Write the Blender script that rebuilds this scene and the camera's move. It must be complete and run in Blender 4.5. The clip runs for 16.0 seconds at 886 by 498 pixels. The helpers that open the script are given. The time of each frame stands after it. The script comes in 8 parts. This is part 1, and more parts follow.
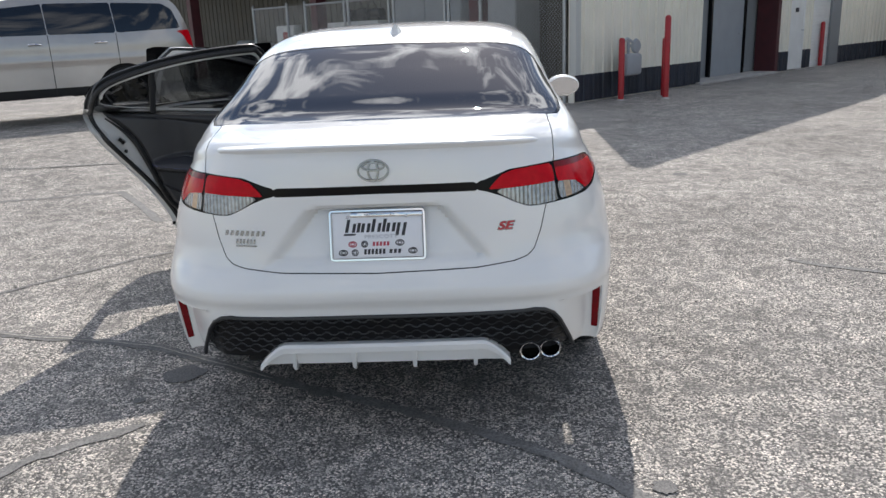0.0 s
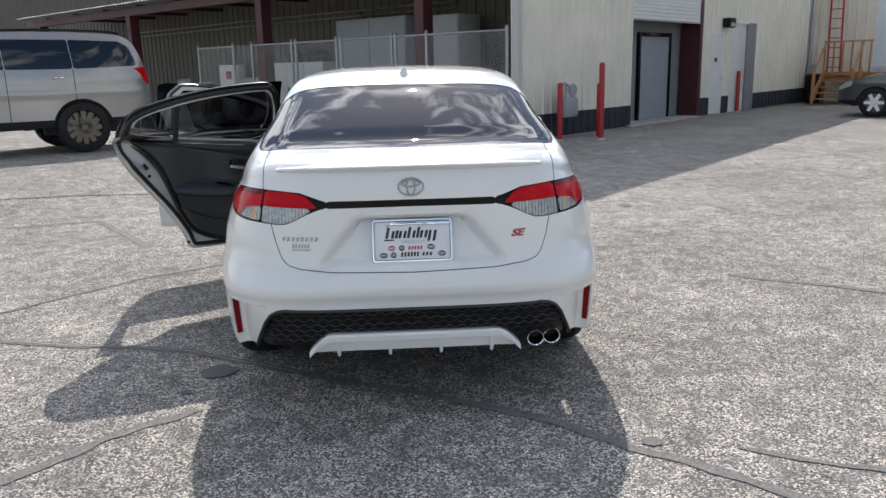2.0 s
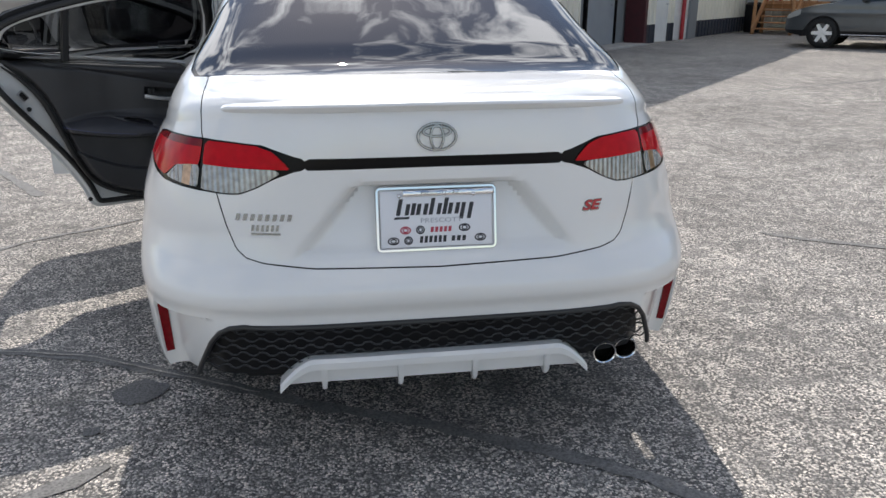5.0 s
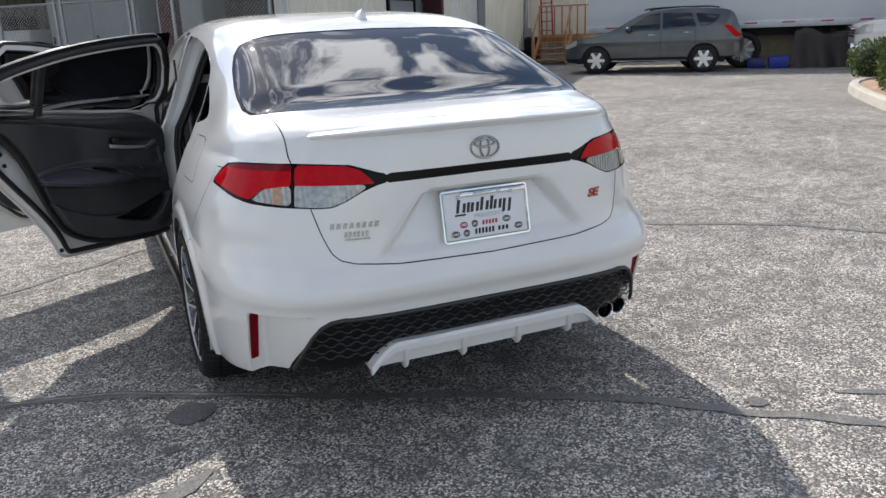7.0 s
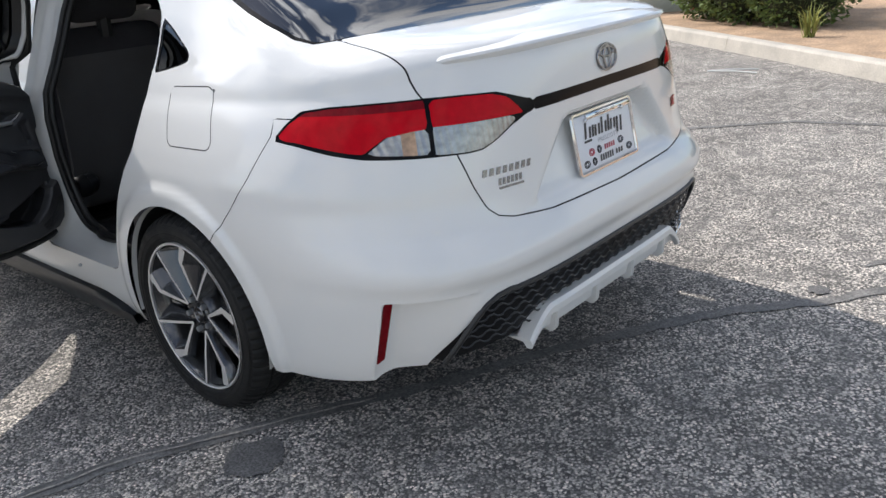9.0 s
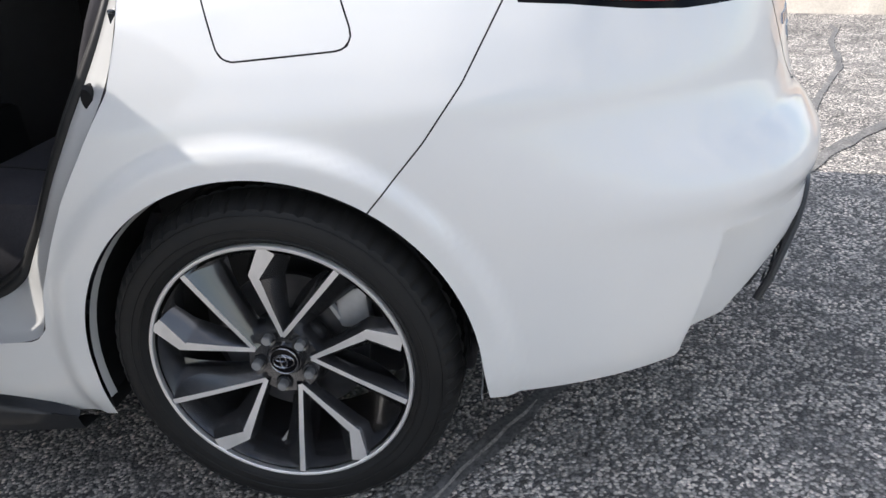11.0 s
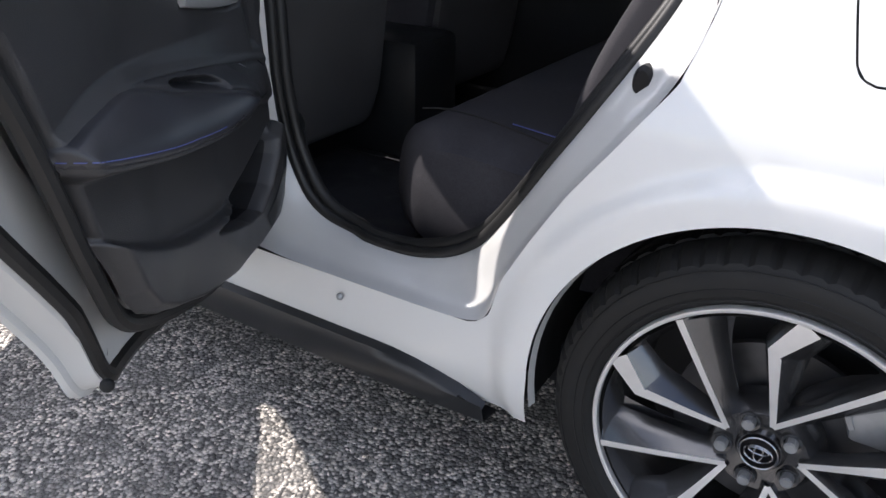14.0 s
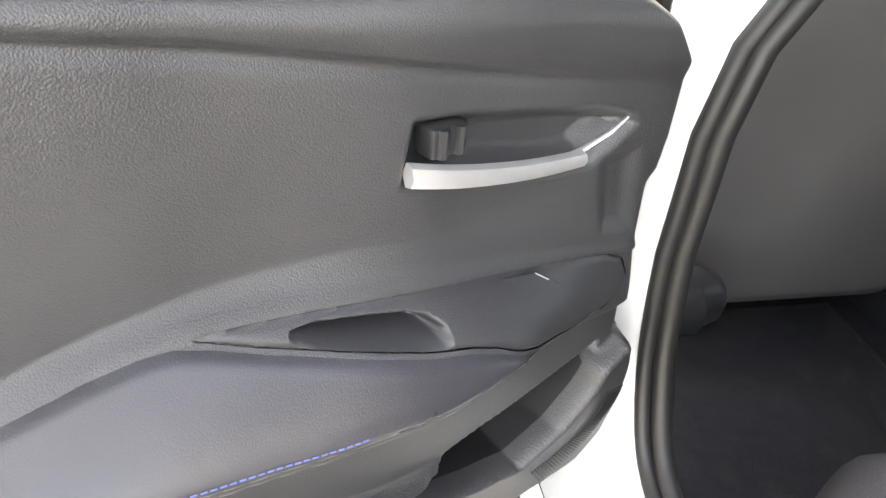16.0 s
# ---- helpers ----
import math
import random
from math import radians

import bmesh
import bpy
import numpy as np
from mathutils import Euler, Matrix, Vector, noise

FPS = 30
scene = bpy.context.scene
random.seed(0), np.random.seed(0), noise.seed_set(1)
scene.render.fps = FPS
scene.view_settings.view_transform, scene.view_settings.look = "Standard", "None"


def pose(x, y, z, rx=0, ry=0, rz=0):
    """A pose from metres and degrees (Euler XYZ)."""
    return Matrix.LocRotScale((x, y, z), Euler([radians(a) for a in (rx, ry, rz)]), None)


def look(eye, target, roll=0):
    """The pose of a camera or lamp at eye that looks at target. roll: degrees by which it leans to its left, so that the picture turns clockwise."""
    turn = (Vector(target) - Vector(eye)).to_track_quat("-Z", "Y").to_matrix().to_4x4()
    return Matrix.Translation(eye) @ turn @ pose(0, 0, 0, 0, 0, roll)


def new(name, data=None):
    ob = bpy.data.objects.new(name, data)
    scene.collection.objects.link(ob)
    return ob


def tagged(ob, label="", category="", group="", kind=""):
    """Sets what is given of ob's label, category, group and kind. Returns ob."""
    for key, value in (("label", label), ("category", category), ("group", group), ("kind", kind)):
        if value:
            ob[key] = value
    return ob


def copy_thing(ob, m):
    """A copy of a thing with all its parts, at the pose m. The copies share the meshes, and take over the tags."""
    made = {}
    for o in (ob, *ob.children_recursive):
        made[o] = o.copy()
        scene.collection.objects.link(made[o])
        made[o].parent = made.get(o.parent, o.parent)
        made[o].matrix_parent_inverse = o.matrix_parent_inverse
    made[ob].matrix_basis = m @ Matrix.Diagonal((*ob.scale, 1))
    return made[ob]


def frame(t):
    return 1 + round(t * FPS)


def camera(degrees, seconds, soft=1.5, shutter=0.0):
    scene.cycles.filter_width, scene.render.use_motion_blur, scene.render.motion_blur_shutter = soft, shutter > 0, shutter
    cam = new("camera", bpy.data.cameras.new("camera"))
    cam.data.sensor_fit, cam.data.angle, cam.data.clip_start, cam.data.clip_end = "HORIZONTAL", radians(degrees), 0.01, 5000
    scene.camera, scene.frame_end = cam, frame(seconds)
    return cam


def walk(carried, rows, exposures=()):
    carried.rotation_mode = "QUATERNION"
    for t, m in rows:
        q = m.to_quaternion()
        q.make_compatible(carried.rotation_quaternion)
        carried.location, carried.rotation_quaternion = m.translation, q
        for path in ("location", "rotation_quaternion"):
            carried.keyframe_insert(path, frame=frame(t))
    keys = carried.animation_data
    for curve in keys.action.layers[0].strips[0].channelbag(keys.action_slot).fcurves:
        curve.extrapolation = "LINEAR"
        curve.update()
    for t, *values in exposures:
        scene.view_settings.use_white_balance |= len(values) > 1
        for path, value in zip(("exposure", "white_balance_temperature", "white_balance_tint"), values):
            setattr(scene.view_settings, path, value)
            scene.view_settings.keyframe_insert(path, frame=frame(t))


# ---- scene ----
cam = camera(59.7, 16.0)
PATH = [
    (0, (0.317, -2.501, 1.416), (0.242, -0.58, 0.867), -2.4),
    (0.5, (0.104, -2.698, 1.433), (0.121, -0.763, 0.926), -1.9),
    (1, (0.04, -2.85, 1.437), (0.105, -0.907, 0.97), -1.7),
    (1.5, (-0.011, -3.027, 1.434), (0.08, -1.08, 0.985), -1.6),
    (2, (-0.048, -3.057, 1.432), (0.061, -1.112, 0.977), -1.3),
    (2.5, (-0.091, -2.798, 1.398), (0.035, -0.863, 0.909), -0.9),
    (3, (-0.158, -2.474, 1.379), (-0.013, -0.556, 0.832), -0.4),
    (3.5, (-0.14, -2.085, 1.322), (0.018, -0.189, 0.706), -0.1),
    (3.7, (-0.13, -1.92, 1.306), (0.037, -0.033, 0.665), 0.1),
    (5.8, (-0.565, -2.079, 1.347), (-0.1, -0.234, 0.729), -0.4),
    (6, (-0.648, -2.154, 1.346), (-0.129, -0.318, 0.747), -0.6),
    (6.5, (-0.846, -2.27, 1.357), (-0.193, -0.463, 0.801), -1.5),
    (7, (-1.165, -2.208, 1.345), (-0.371, -0.455, 0.799), -2.2),
    (7.5, (-1.387, -2.035, 1.313), (-0.446, -0.361, 0.753), -2.8),
    (8, (-1.588, -1.72, 1.295), (-0.498, -0.153, 0.699), -3.5),
    (8.5, (-1.785, -1.441, 1.279), (-0.549, -0.01, 0.628), -4.3),
    (8.7, (-1.875, -1.309, 1.282), (-0.584, 0.061, 0.606), -4.6),
    (10.8, (-1.995, 0.248, 1.043), (-0.231, 0.708, 0.219), -7.3),
    (11, (-1.945, 0.384, 1.029), (-0.162, 0.747, 0.2), -7.2),
    (11.5, (-1.876, 0.748, 0.988), (-0.068, 0.853, 0.139), -5.1),
    (12, (-1.832, 0.924, 0.896), (-0.046, 0.872, -0.003), -1.5),
    (12.5, (-1.845, 0.943, 0.91), (-0.091, 0.874, -0.049), 0.3),
    (13, (-1.904, 0.929, 0.914), (-0.12, 0.957, 0.01), 0.8),
    (13.5, (-1.916, 0.821, 0.998), (-0.192, 1.242, 0.076), -0.5),
    (14, (-1.80, 0.838, 1.058), (-0.301, 1.803, 0.152), 0.7),
    (14.3, (-1.676, 0.925, 1.145), (-0.401, 2.147, 0.206), 1.9),
    (14.5, (-1.59, 1.002, 1.161), (-0.435, 2.337, 0.22), 3.0),
    (14.8, (-1.437, 1.088, 1.173), (-0.509, 2.573, 0.208), 4.2),
    (15, (-1.341, 1.135, 1.18), (-0.546, 2.686, 0.199), 5.3),
    (15.5, (-1.187, 1.239, 1.167), (-0.661, 2.846, 0.098), 6.7),
    (16, (-1.16, 1.269, 1.144), (-0.764, 2.874, 0.018), 5.5),
]
EXPOSURES = [(0.0, 0.12, 6500, 11), (3.5, 0.12, 6500, 11), (6.0, 0.1, 6500, 11), (8.0, 0.1, 6500, 11), (8.7, 0.15, 6500, 11), (10.8, 0.55, 6500, 12), (11.5, 0.7, 6500, 13), (12.5, 0.85, 6500, 13), (13.5, 0.92, 6500, 14), (14.0, 1.0, 6450, 15), (14.5, 2.0, 6200, 20), (15.0, 3.4, 7700, 14), (15.5, 3.7, 7800, 13), (16.0, 3.7, 7800, 13)]
walk(cam, [(t, look(eye, target, roll)) for t, eye, target, roll in PATH], EXPOSURES)

# ---- world, sun ----
SUN_EL, SUN_AZ = 44.0, 2.0
world = bpy.data.worlds.new("sky")
scene.world = world
world.use_nodes = True
wn, wl = world.node_tree.nodes, world.node_tree.links
wn.clear()


def wnode(kind, **kw):
    n = wn.new(kind)
    for k, v in kw.items():
        if k in n.inputs:
            n.inputs[k].default_value = v
    return n


sky = wn.new("ShaderNodeTexSky")
sky.sky_type, sky.sun_disc = "NISHITA", False
sky.sun_elevation, sky.sun_rotation = radians(SUN_EL), radians(SUN_AZ)
sky.air_density, sky.dust_density = 1.0, 0.4
w_co = wn.new("ShaderNodeTexCoord")
w_map = wn.new("ShaderNodeMapping")
w_map.inputs["Scale"].default_value = (2.0, 1.1, 1.3)
w_n = wnode("ShaderNodeTexNoise", Scale=3.9, Detail=10.0, Roughness=0.56, Distortion=0.9)
w_ramp = wn.new("ShaderNodeValToRGB")
w_ramp.color_ramp.elements[0].position, w_ramp.color_ramp.elements[1].position = 0.47, 0.60
w_gain = wnode("ShaderNodeMix")
w_gain.data_type = "RGBA"
w_bg = wnode("ShaderNodeBackground", Strength=0.130)
w_out = wn.new("ShaderNodeOutputWorld")
wl.new(w_co.outputs["Generated"], w_map.inputs["Vector"])
wl.new(w_map.outputs["Vector"], w_n.inputs["Vector"])
wl.new(w_n.outputs["Fac"], w_ramp.inputs["Fac"])
wl.new(w_ramp.outputs["Color"], w_gain.inputs[0])
wl.new(sky.outputs["Color"], w_gain.inputs[6])
# clouds shine brighter towards the sun
w_dot = wn.new("ShaderNodeVectorMath")
w_dot.operation = "DOT_PRODUCT"
w_dot.inputs[1].default_value = (math.cos(radians(SUN_EL)) * math.sin(radians(SUN_AZ)), math.cos(radians(SUN_EL)) * math.cos(radians(SUN_AZ)), math.sin(radians(SUN_EL)))
w_far = wn.new("ShaderNodeMapRange")
w_far.interpolation_type = "SMOOTHERSTEP"
w_far.inputs["From Min"].default_value, w_far.inputs["From Max"].default_value = 0.62, 1.0
w_far.inputs["To Min"].default_value, w_far.inputs["To Max"].default_value = 7.5, 22.0
w_cloud = wn.new("ShaderNodeVectorMath")
w_cloud.operation = "SCALE"
w_cloud.inputs[0].default_value = (1.0, 1.02, 1.06)
wl.new(w_co.outputs["Generated"], w_dot.inputs[0])
wl.new(w_dot.outputs["Value"], w_far.inputs["Value"])
wl.new(w_far.outputs["Result"], w_cloud.inputs["Scale"])
wl.new(w_cloud.outputs["Vector"], w_gain.inputs[7])
wl.new(w_gain.outputs[2], w_bg.inputs["Color"])
wl.new(w_bg.outputs["Background"], w_out.inputs["Surface"])

sun = new("sun", bpy.data.lights.new("sun", "SUN"))
sun.data.energy, sun.data.angle, sun.data.color = 4.0, radians(0.5), (1.0, 0.95, 0.88)
sun.matrix_world = look((30 * math.cos(radians(SUN_EL)) * math.sin(radians(SUN_AZ)), 30 * math.cos(radians(SUN_EL)) * math.cos(radians(SUN_AZ)), 30 * math.sin(radians(SUN_EL))), (0, 0, 0))


# ---- materials ----
def mat(name, color, rough=0.5, metal=0.0, vary=0.0, vscale=8.0, bump=0.0, bscale=200.0, coat=0.0, spec=0.5, detail=4.0, fine=0.0,
        island=0.0, alpha_glass=False, flakes=0.0):
    """A surface with blotches at vscale per metre, finer mottling at bscale and relief at bscale."""
    m = bpy.data.materials.new(name)
    m.use_nodes = True
    n, l = m.node_tree.nodes, m.node_tree.links
    p = n["Principled BSDF"]
    p.inputs["Base Color"].default_value = (*color, 1)
    p.inputs["Roughness"].default_value = rough
    p.inputs["Metallic"].default_value = metal
    p.inputs["Specular IOR Level"].default_value = spec
    p.inputs["Coat Weight"].default_value = coat
    p.inputs["Coat Roughness"].default_value = 0.04
    co = n.new("ShaderNodeTexCoord")
    src = None
    if vary or fine or island:
        big = n.new("ShaderNodeTexNoise")
        big.inputs["Scale"].default_value, big.inputs["Detail"].default_value = vscale, detail
        l.new(co.outputs["Object"], big.inputs["Vector"])
        ramp = n.new("ShaderNodeMapRange")
        ramp.inputs["From Min"].default_value, ramp.inputs["From Max"].default_value = 0.3, 0.7
        ramp.inputs["To Min"].default_value, ramp.inputs["To Max"].default_value = 1 - vary, 1 + vary
        l.new(big.outputs["Fac"], ramp.inputs["Value"])
        out = ramp.outputs["Result"]
        if fine:
            sm = n.new("ShaderNodeTexNoise")
            sm.inputs["Scale"].default_value, sm.inputs["Detail"].default_value = bscale, 2.0
            l.new(co.outputs["Object"], sm.inputs["Vector"])
            r2 = n.new("ShaderNodeMapRange")
            r2.inputs["From Min"].default_value, r2.inputs["From Max"].default_value = 0.3, 0.7
            r2.inputs["To Min"].default_value, r2.inputs["To Max"].default_value = 1 - fine, 1 + fine
            l.new(sm.outputs["Fac"], r2.inputs["Value"])
            mu = n.new("ShaderNodeMath")
            mu.operation = "MULTIPLY"
            l.new(out, mu.inputs[0])
            l.new(r2.outputs["Result"], mu.inputs[1])
            out = mu.outputs[0]
        if island:
            geo = n.new("ShaderNodeNewGeometry")
            r3 = n.new("ShaderNodeMapRange")
            r3.inputs["To Min"].default_value, r3.inputs["To Max"].default_value = 1 - island, 1 + island
            l.new(geo.outputs["Random Per Island"], r3.inputs["Value"])
            mu = n.new("ShaderNodeMath")
            mu.operation = "MULTIPLY"
            l.new(out, mu.inputs[0])
            l.new(r3.outputs["Result"], mu.inputs[1])
            out = mu.outputs[0]
        vm = n.new("ShaderNodeVectorMath")
        vm.operation = "SCALE"
        vm.inputs[0].default_value = color
        l.new(out, vm.inputs["Scale"])
        l.new(vm.outputs["Vector"], p.inputs["Base Color"])
        rr = n.new("ShaderNodeMath")
        rr.operation = "MULTIPLY"
        rr.inputs[1].default_value = rough
        l.new(ramp.outputs["Result"], rr.inputs[0])
        l.new(rr.outputs[0], p.inputs["Roughness"])
    if bump:
        t = n.new("ShaderNodeTexNoise")
        t.inputs["Scale"].default_value, t.inputs["Detail"].default_value = bscale, 3.0
        l.new(co.outputs["Object"], t.inputs["Vector"])
        b = n.new("ShaderNodeBump")
        b.inputs["Strength"].default_value, b.inputs["Distance"].default_value = bump, 0.6 / bscale
        l.new(t.outputs["Fac"], b.inputs["Height"])
        l.new(b.outputs["Normal"], p.inputs["Normal"])
    return m


def glass_mat(name, tint, rough=0.0, ior=1.85):
    """Tinted car glass: a dark film that lets some light through, with a glossy front."""
    m = bpy.data.materials.new(name)
    m.use_nodes = True
    n, l = m.node_tree.nodes, m.node_tree.links
    n.remove(n["Principled BSDF"])
    tr, gl, mx, fr = n.new("ShaderNodeBsdfTransparent"), n.new("ShaderNodeBsdfGlossy"), n.new("ShaderNodeMixShader"), n.new("ShaderNodeFresnel")
    tr.inputs["Color"].default_value = (*tint, 1)
    gl.inputs["Roughness"].default_value = rough
    fr.inputs["IOR"].default_value = ior
    l.new(fr.outputs[0], mx.inputs[0])
    l.new(tr.outputs[0], mx.inputs[1])
    l.new(gl.outputs[0], mx.inputs[2])
    l.new(mx.outputs[0], n["Material Output"].inputs["Surface"])
    return m


M_WHITE = mat("pearl_white_paint", (0.77, 0.77, 0.755), 0.30, coat=1.0, vary=0.015, vscale=3)
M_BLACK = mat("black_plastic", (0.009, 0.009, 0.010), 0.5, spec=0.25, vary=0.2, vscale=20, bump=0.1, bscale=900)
M_GLOSSBLACK = mat("gloss_black", (0.005, 0.005, 0.006), 0.12, spec=0.12)
M_GAP = mat("panel_gap_dark", (0.01, 0.01, 0.01), 0.8)
M_RUBBER = mat("tyre_rubber", (0.013, 0.013, 0.013), 0.62, spec=0.3, vary=0.25, vscale=14, bump=0.25, bscale=500)
M_LINER = mat("wheel_well_liner", (0.008, 0.008, 0.009), 0.85, vary=0.3, bump=0.3, bscale=300)
M_RIM = mat("machined_alloy", (0.86, 0.85, 0.84), 0.42, 0.75, vary=0.04, vscale=40)
M_RIMDARK = mat("dark_grey_wheel_paint", (0.10, 0.10, 0.104), 0.22, 0.8, coat=0.6, vary=0.1, vscale=12)
M_CHROME = mat("chrome", (0.72, 0.72, 0.73), 0.06, 1.0)
M_STEEL = mat("galvanised_steel", (0.36, 0.37, 0.38), 0.42, 0.7, vary=0.15, vscale=20)
M_GLASSFRONT = glass_mat("clear_front_glass", (0.80, 0.84, 0.82))
M_GLASSCLEAR = glass_mat("side_glass", (0.13, 0.135, 0.14))


# ---- mesh helpers ----
def chain(ob):
    return ob.matrix_basis.copy() if ob.parent is None else chain(ob.parent) @ ob.matrix_parent_inverse @ ob.matrix_basis


def finish(bm, name, smooth=True, angle=40):
    me = bpy.data.meshes.new(name)
    bm.normal_update()
    if smooth:
        lim = radians(angle)
        for e in bm.edges:
            e.smooth = not (len(e.link_faces) == 2 and e.calc_face_angle(0) > lim)
        for f in bm.faces:
            f.smooth = True
    bm.to_mesh(me)
    bm.free()
    return me


def part(name, bm, material, parent, label="", angle=40, smooth=True):
    """Links a bmesh, given in world places, as one mesh under a thing or a part."""
    me = finish(bm, name, smooth, angle) if isinstance(bm, bmesh.types.BMesh) else bm
    for mt in material if isinstance(material, (list, tuple)) else (material,):
        if me.materials.get(mt.name) is None:
            me.materials.append(mt)
    ob = new(name, me)
    ob.visible_shadow = me.materials[0].name != "clear_front_glass"
    if parent is not None:
        ob.parent = parent
        ob.matrix_parent_inverse = chain(parent).inverted()
    if label:
        tagged(ob, label)
    return ob


def thing(name, at, label, category, group="", kind=""):
    ob = new(name)
    ob.empty_display_size = 0.2
    ob.matrix_basis = at if isinstance(at, Matrix) else Matrix.Translation(at)
    return tagged(ob, label, category, group, kind)


def add_box(bm, lo, hi, m=None, bevel=0.0, mi=0):
    x0, y0, z0 = lo
    x1, y1, z1 = hi
    vs = [bm.verts.new(c) for c in ((x0, y0, z0), (x1, y0, z0), (x1, y1, z0), (x0, y1, z0), (x0, y0, z1), (x1, y0, z1), (x1, y1, z1), (x0, y1, z1))]
    fs = [bm.faces.new([vs[i] for i in q]) for q in ((3, 2, 1, 0), (4, 5, 6, 7), (0, 1, 5, 4), (1, 2, 6, 5), (2, 3, 7, 6), (3, 0, 4, 7))]
    if bevel:
        es = list({e for f in fs for e in f.edges})
        r = bmesh.ops.bevel(bm, geom=es, offset=bevel, segments=2, affect="EDGES", profile=0.5)
        fs = list({f for f in r["faces"]} | {f for f in fs if f.is_valid})
        vs = list({v for f in fs for v in f.verts})
    for f in fs:
        f.material_index = mi
    if m is not None:
        for v in vs:
            v.co = m @ v.co
    return vs


def box(lo, hi, m=None, bevel=0.0):
    bm = bmesh.new()
    add_box(bm, lo, hi, m, bevel)
    return bm


def add_tube(bm, pts, radius, seg=10, caps=True, closed=False, mi=0, flat=1.0):
    """A tube along points; radius may be one number or one for each point."""
    pts = [Vector(p) for p in pts]
    n = len(pts)
    rings, up = [], None
    for i, p in enumerate(pts):
        a = pts[(i - 1) % n] if closed or i else pts[0]
        b = pts[(i + 1) % n] if closed or i < n - 1 else pts[-1]
        d = (b - a).normalized()
        if up is None:
            up = Vector((0, 0, 1)) if abs(d.z) < 0.9 else Vector((0, 1, 0))
        side = d.cross(up).normalized()
        up = side.cross(d).normalized()
        r = radius[i] if isinstance(radius, (list, tuple)) else radius
        rings.append([bm.verts.new(p + side * (math.cos(2 * math.pi * k / seg) * r) + up * (math.sin(2 * math.pi * k / seg) * r * flat)) for k in range(seg)])
    for i in range(n if closed else n - 1):
        r0, r1 = rings[i], rings[(i + 1) % n]
        for k in range(seg):
            f = bm.faces.new((r0[k], r0[(k + 1) % seg], r1[(k + 1) % seg], r1[k]))
            f.material_index = mi
    if caps and not closed:
        bm.faces.new(list(reversed(rings[0]))).material_index = mi
        bm.faces.new(rings[-1]).material_index = mi
    return rings


def tube(pts, radius, seg=10, **kw):
    bm = bmesh.new()
    add_tube(bm, pts, radius, seg, **kw)
    return bm


def add_prism(bm, pts2, depth0, depth1, place, mi=0):
    """A flat outline of (u, v) drawn out between two depths; place(u, v, d) gives the point."""
    a = [bm.verts.new(place(u, v, depth0)) for u, v in pts2]
    b = [bm.verts.new(place(u, v, depth1)) for u, v in pts2]
    n = len(a)
    fs = [bm.faces.new(a), bm.faces.new(list(reversed(b)))]
    for i in range(n):
        fs.append(bm.faces.new((a[(i + 1) % n], a[i], b[i], b[(i + 1) % n])))
    for f in fs:
        f.material_index = mi
    bmesh.ops.recalc_face_normals(bm, faces=fs)
    return a, b


def revolve(profile, seg, place, closed_profile=True):
    """A profile of (radius, depth) turned round an axis; place(radius, depth, angle)."""
    bm = bmesh.new()
    rings = [[bm.verts.new(place(r, d, 2 * math.pi * k / seg)) for r, d in profile] for k in range(seg)]
    n = len(profile)
    for k in range(seg):
        a, b = rings[k], rings[(k + 1) % seg]
        for i in range(n if closed_profile else n - 1):
            bm.faces.new((a[i], a[(i + 1) % n], b[(i + 1) % n], b[i]))
    bmesh.ops.recalc_face_normals(bm, faces=bm.faces)
    return bm


def curve(keys):
    """A smooth monotone curve through (place, value) pairs."""
    xs = np.array([k[0] for k in keys], float)
    ys = np.array([k[1] for k in keys], float)
    h, dl = np.diff(xs), np.diff(ys) / np.diff(xs)
    m = np.zeros(len(xs))
    m[0], m[-1] = dl[0], dl[-1]
    for i in range(1, len(xs) - 1):
        if dl[i - 1] * dl[i] > 0:
            w1, w2 = 2 * h[i] + h[i - 1], h[i] + 2 * h[i - 1]
            m[i] = (w1 + w2) / (w1 / dl[i - 1] + w2 / dl[i])

    def at(x):
        x = np.clip(np.asarray(x, float), xs[0], xs[-1])
        i = np.clip(np.searchsorted(xs, x) - 1, 0, len(xs) - 2)
        t = (x - xs[i]) / h[i]
        return (ys[i] * (1 + 2 * t) * (1 - t) ** 2 + h[i] * m[i] * t * (1 - t) ** 2 + ys[i + 1] * t * t * (3 - 2 * t) + h[i] * m[i + 1] * t * t * (t - 1))
    return at


def step(a, b, x):
    t = np.clip((np.asarray(x, float) - a) / (b - a), 0, 1)
    return t * t * (3 - 2 * t)


def poly_sd(poly, p, q):
    """Signed distance of the places (p, q) to a polygon: below nought inside."""
    poly = np.array(poly, float)
    a, b = poly, np.roll(poly, -1, 0)
    best, inside = np.full(p.shape, 1e9), np.zeros(p.shape, bool)
    for (ax, ay), (bx, by) in zip(a, b):
        ex, ey = bx - ax, by - ay
        if ex * ex + ey * ey < 1e-14:
            continue
        t = np.clip(((p - ax) * ex + (q - ay) * ey) / (ex * ex + ey * ey), 0, 1)
        best = np.minimum(best, (p - ax - t * ex) ** 2 + (q - ay - t * ey) ** 2)
        cross = (ay > q) != (by > q)
        with np.errstate(divide="ignore", invalid="ignore"):
            inside ^= cross & (p < (bx - ax) * (q - ay) / (by - ay if by != ay else 1e-12) + ax)
    return np.where(inside, -1, 1) * np.sqrt(best)


def coords(bm):
    return np.array([v.co for v in bm.verts])


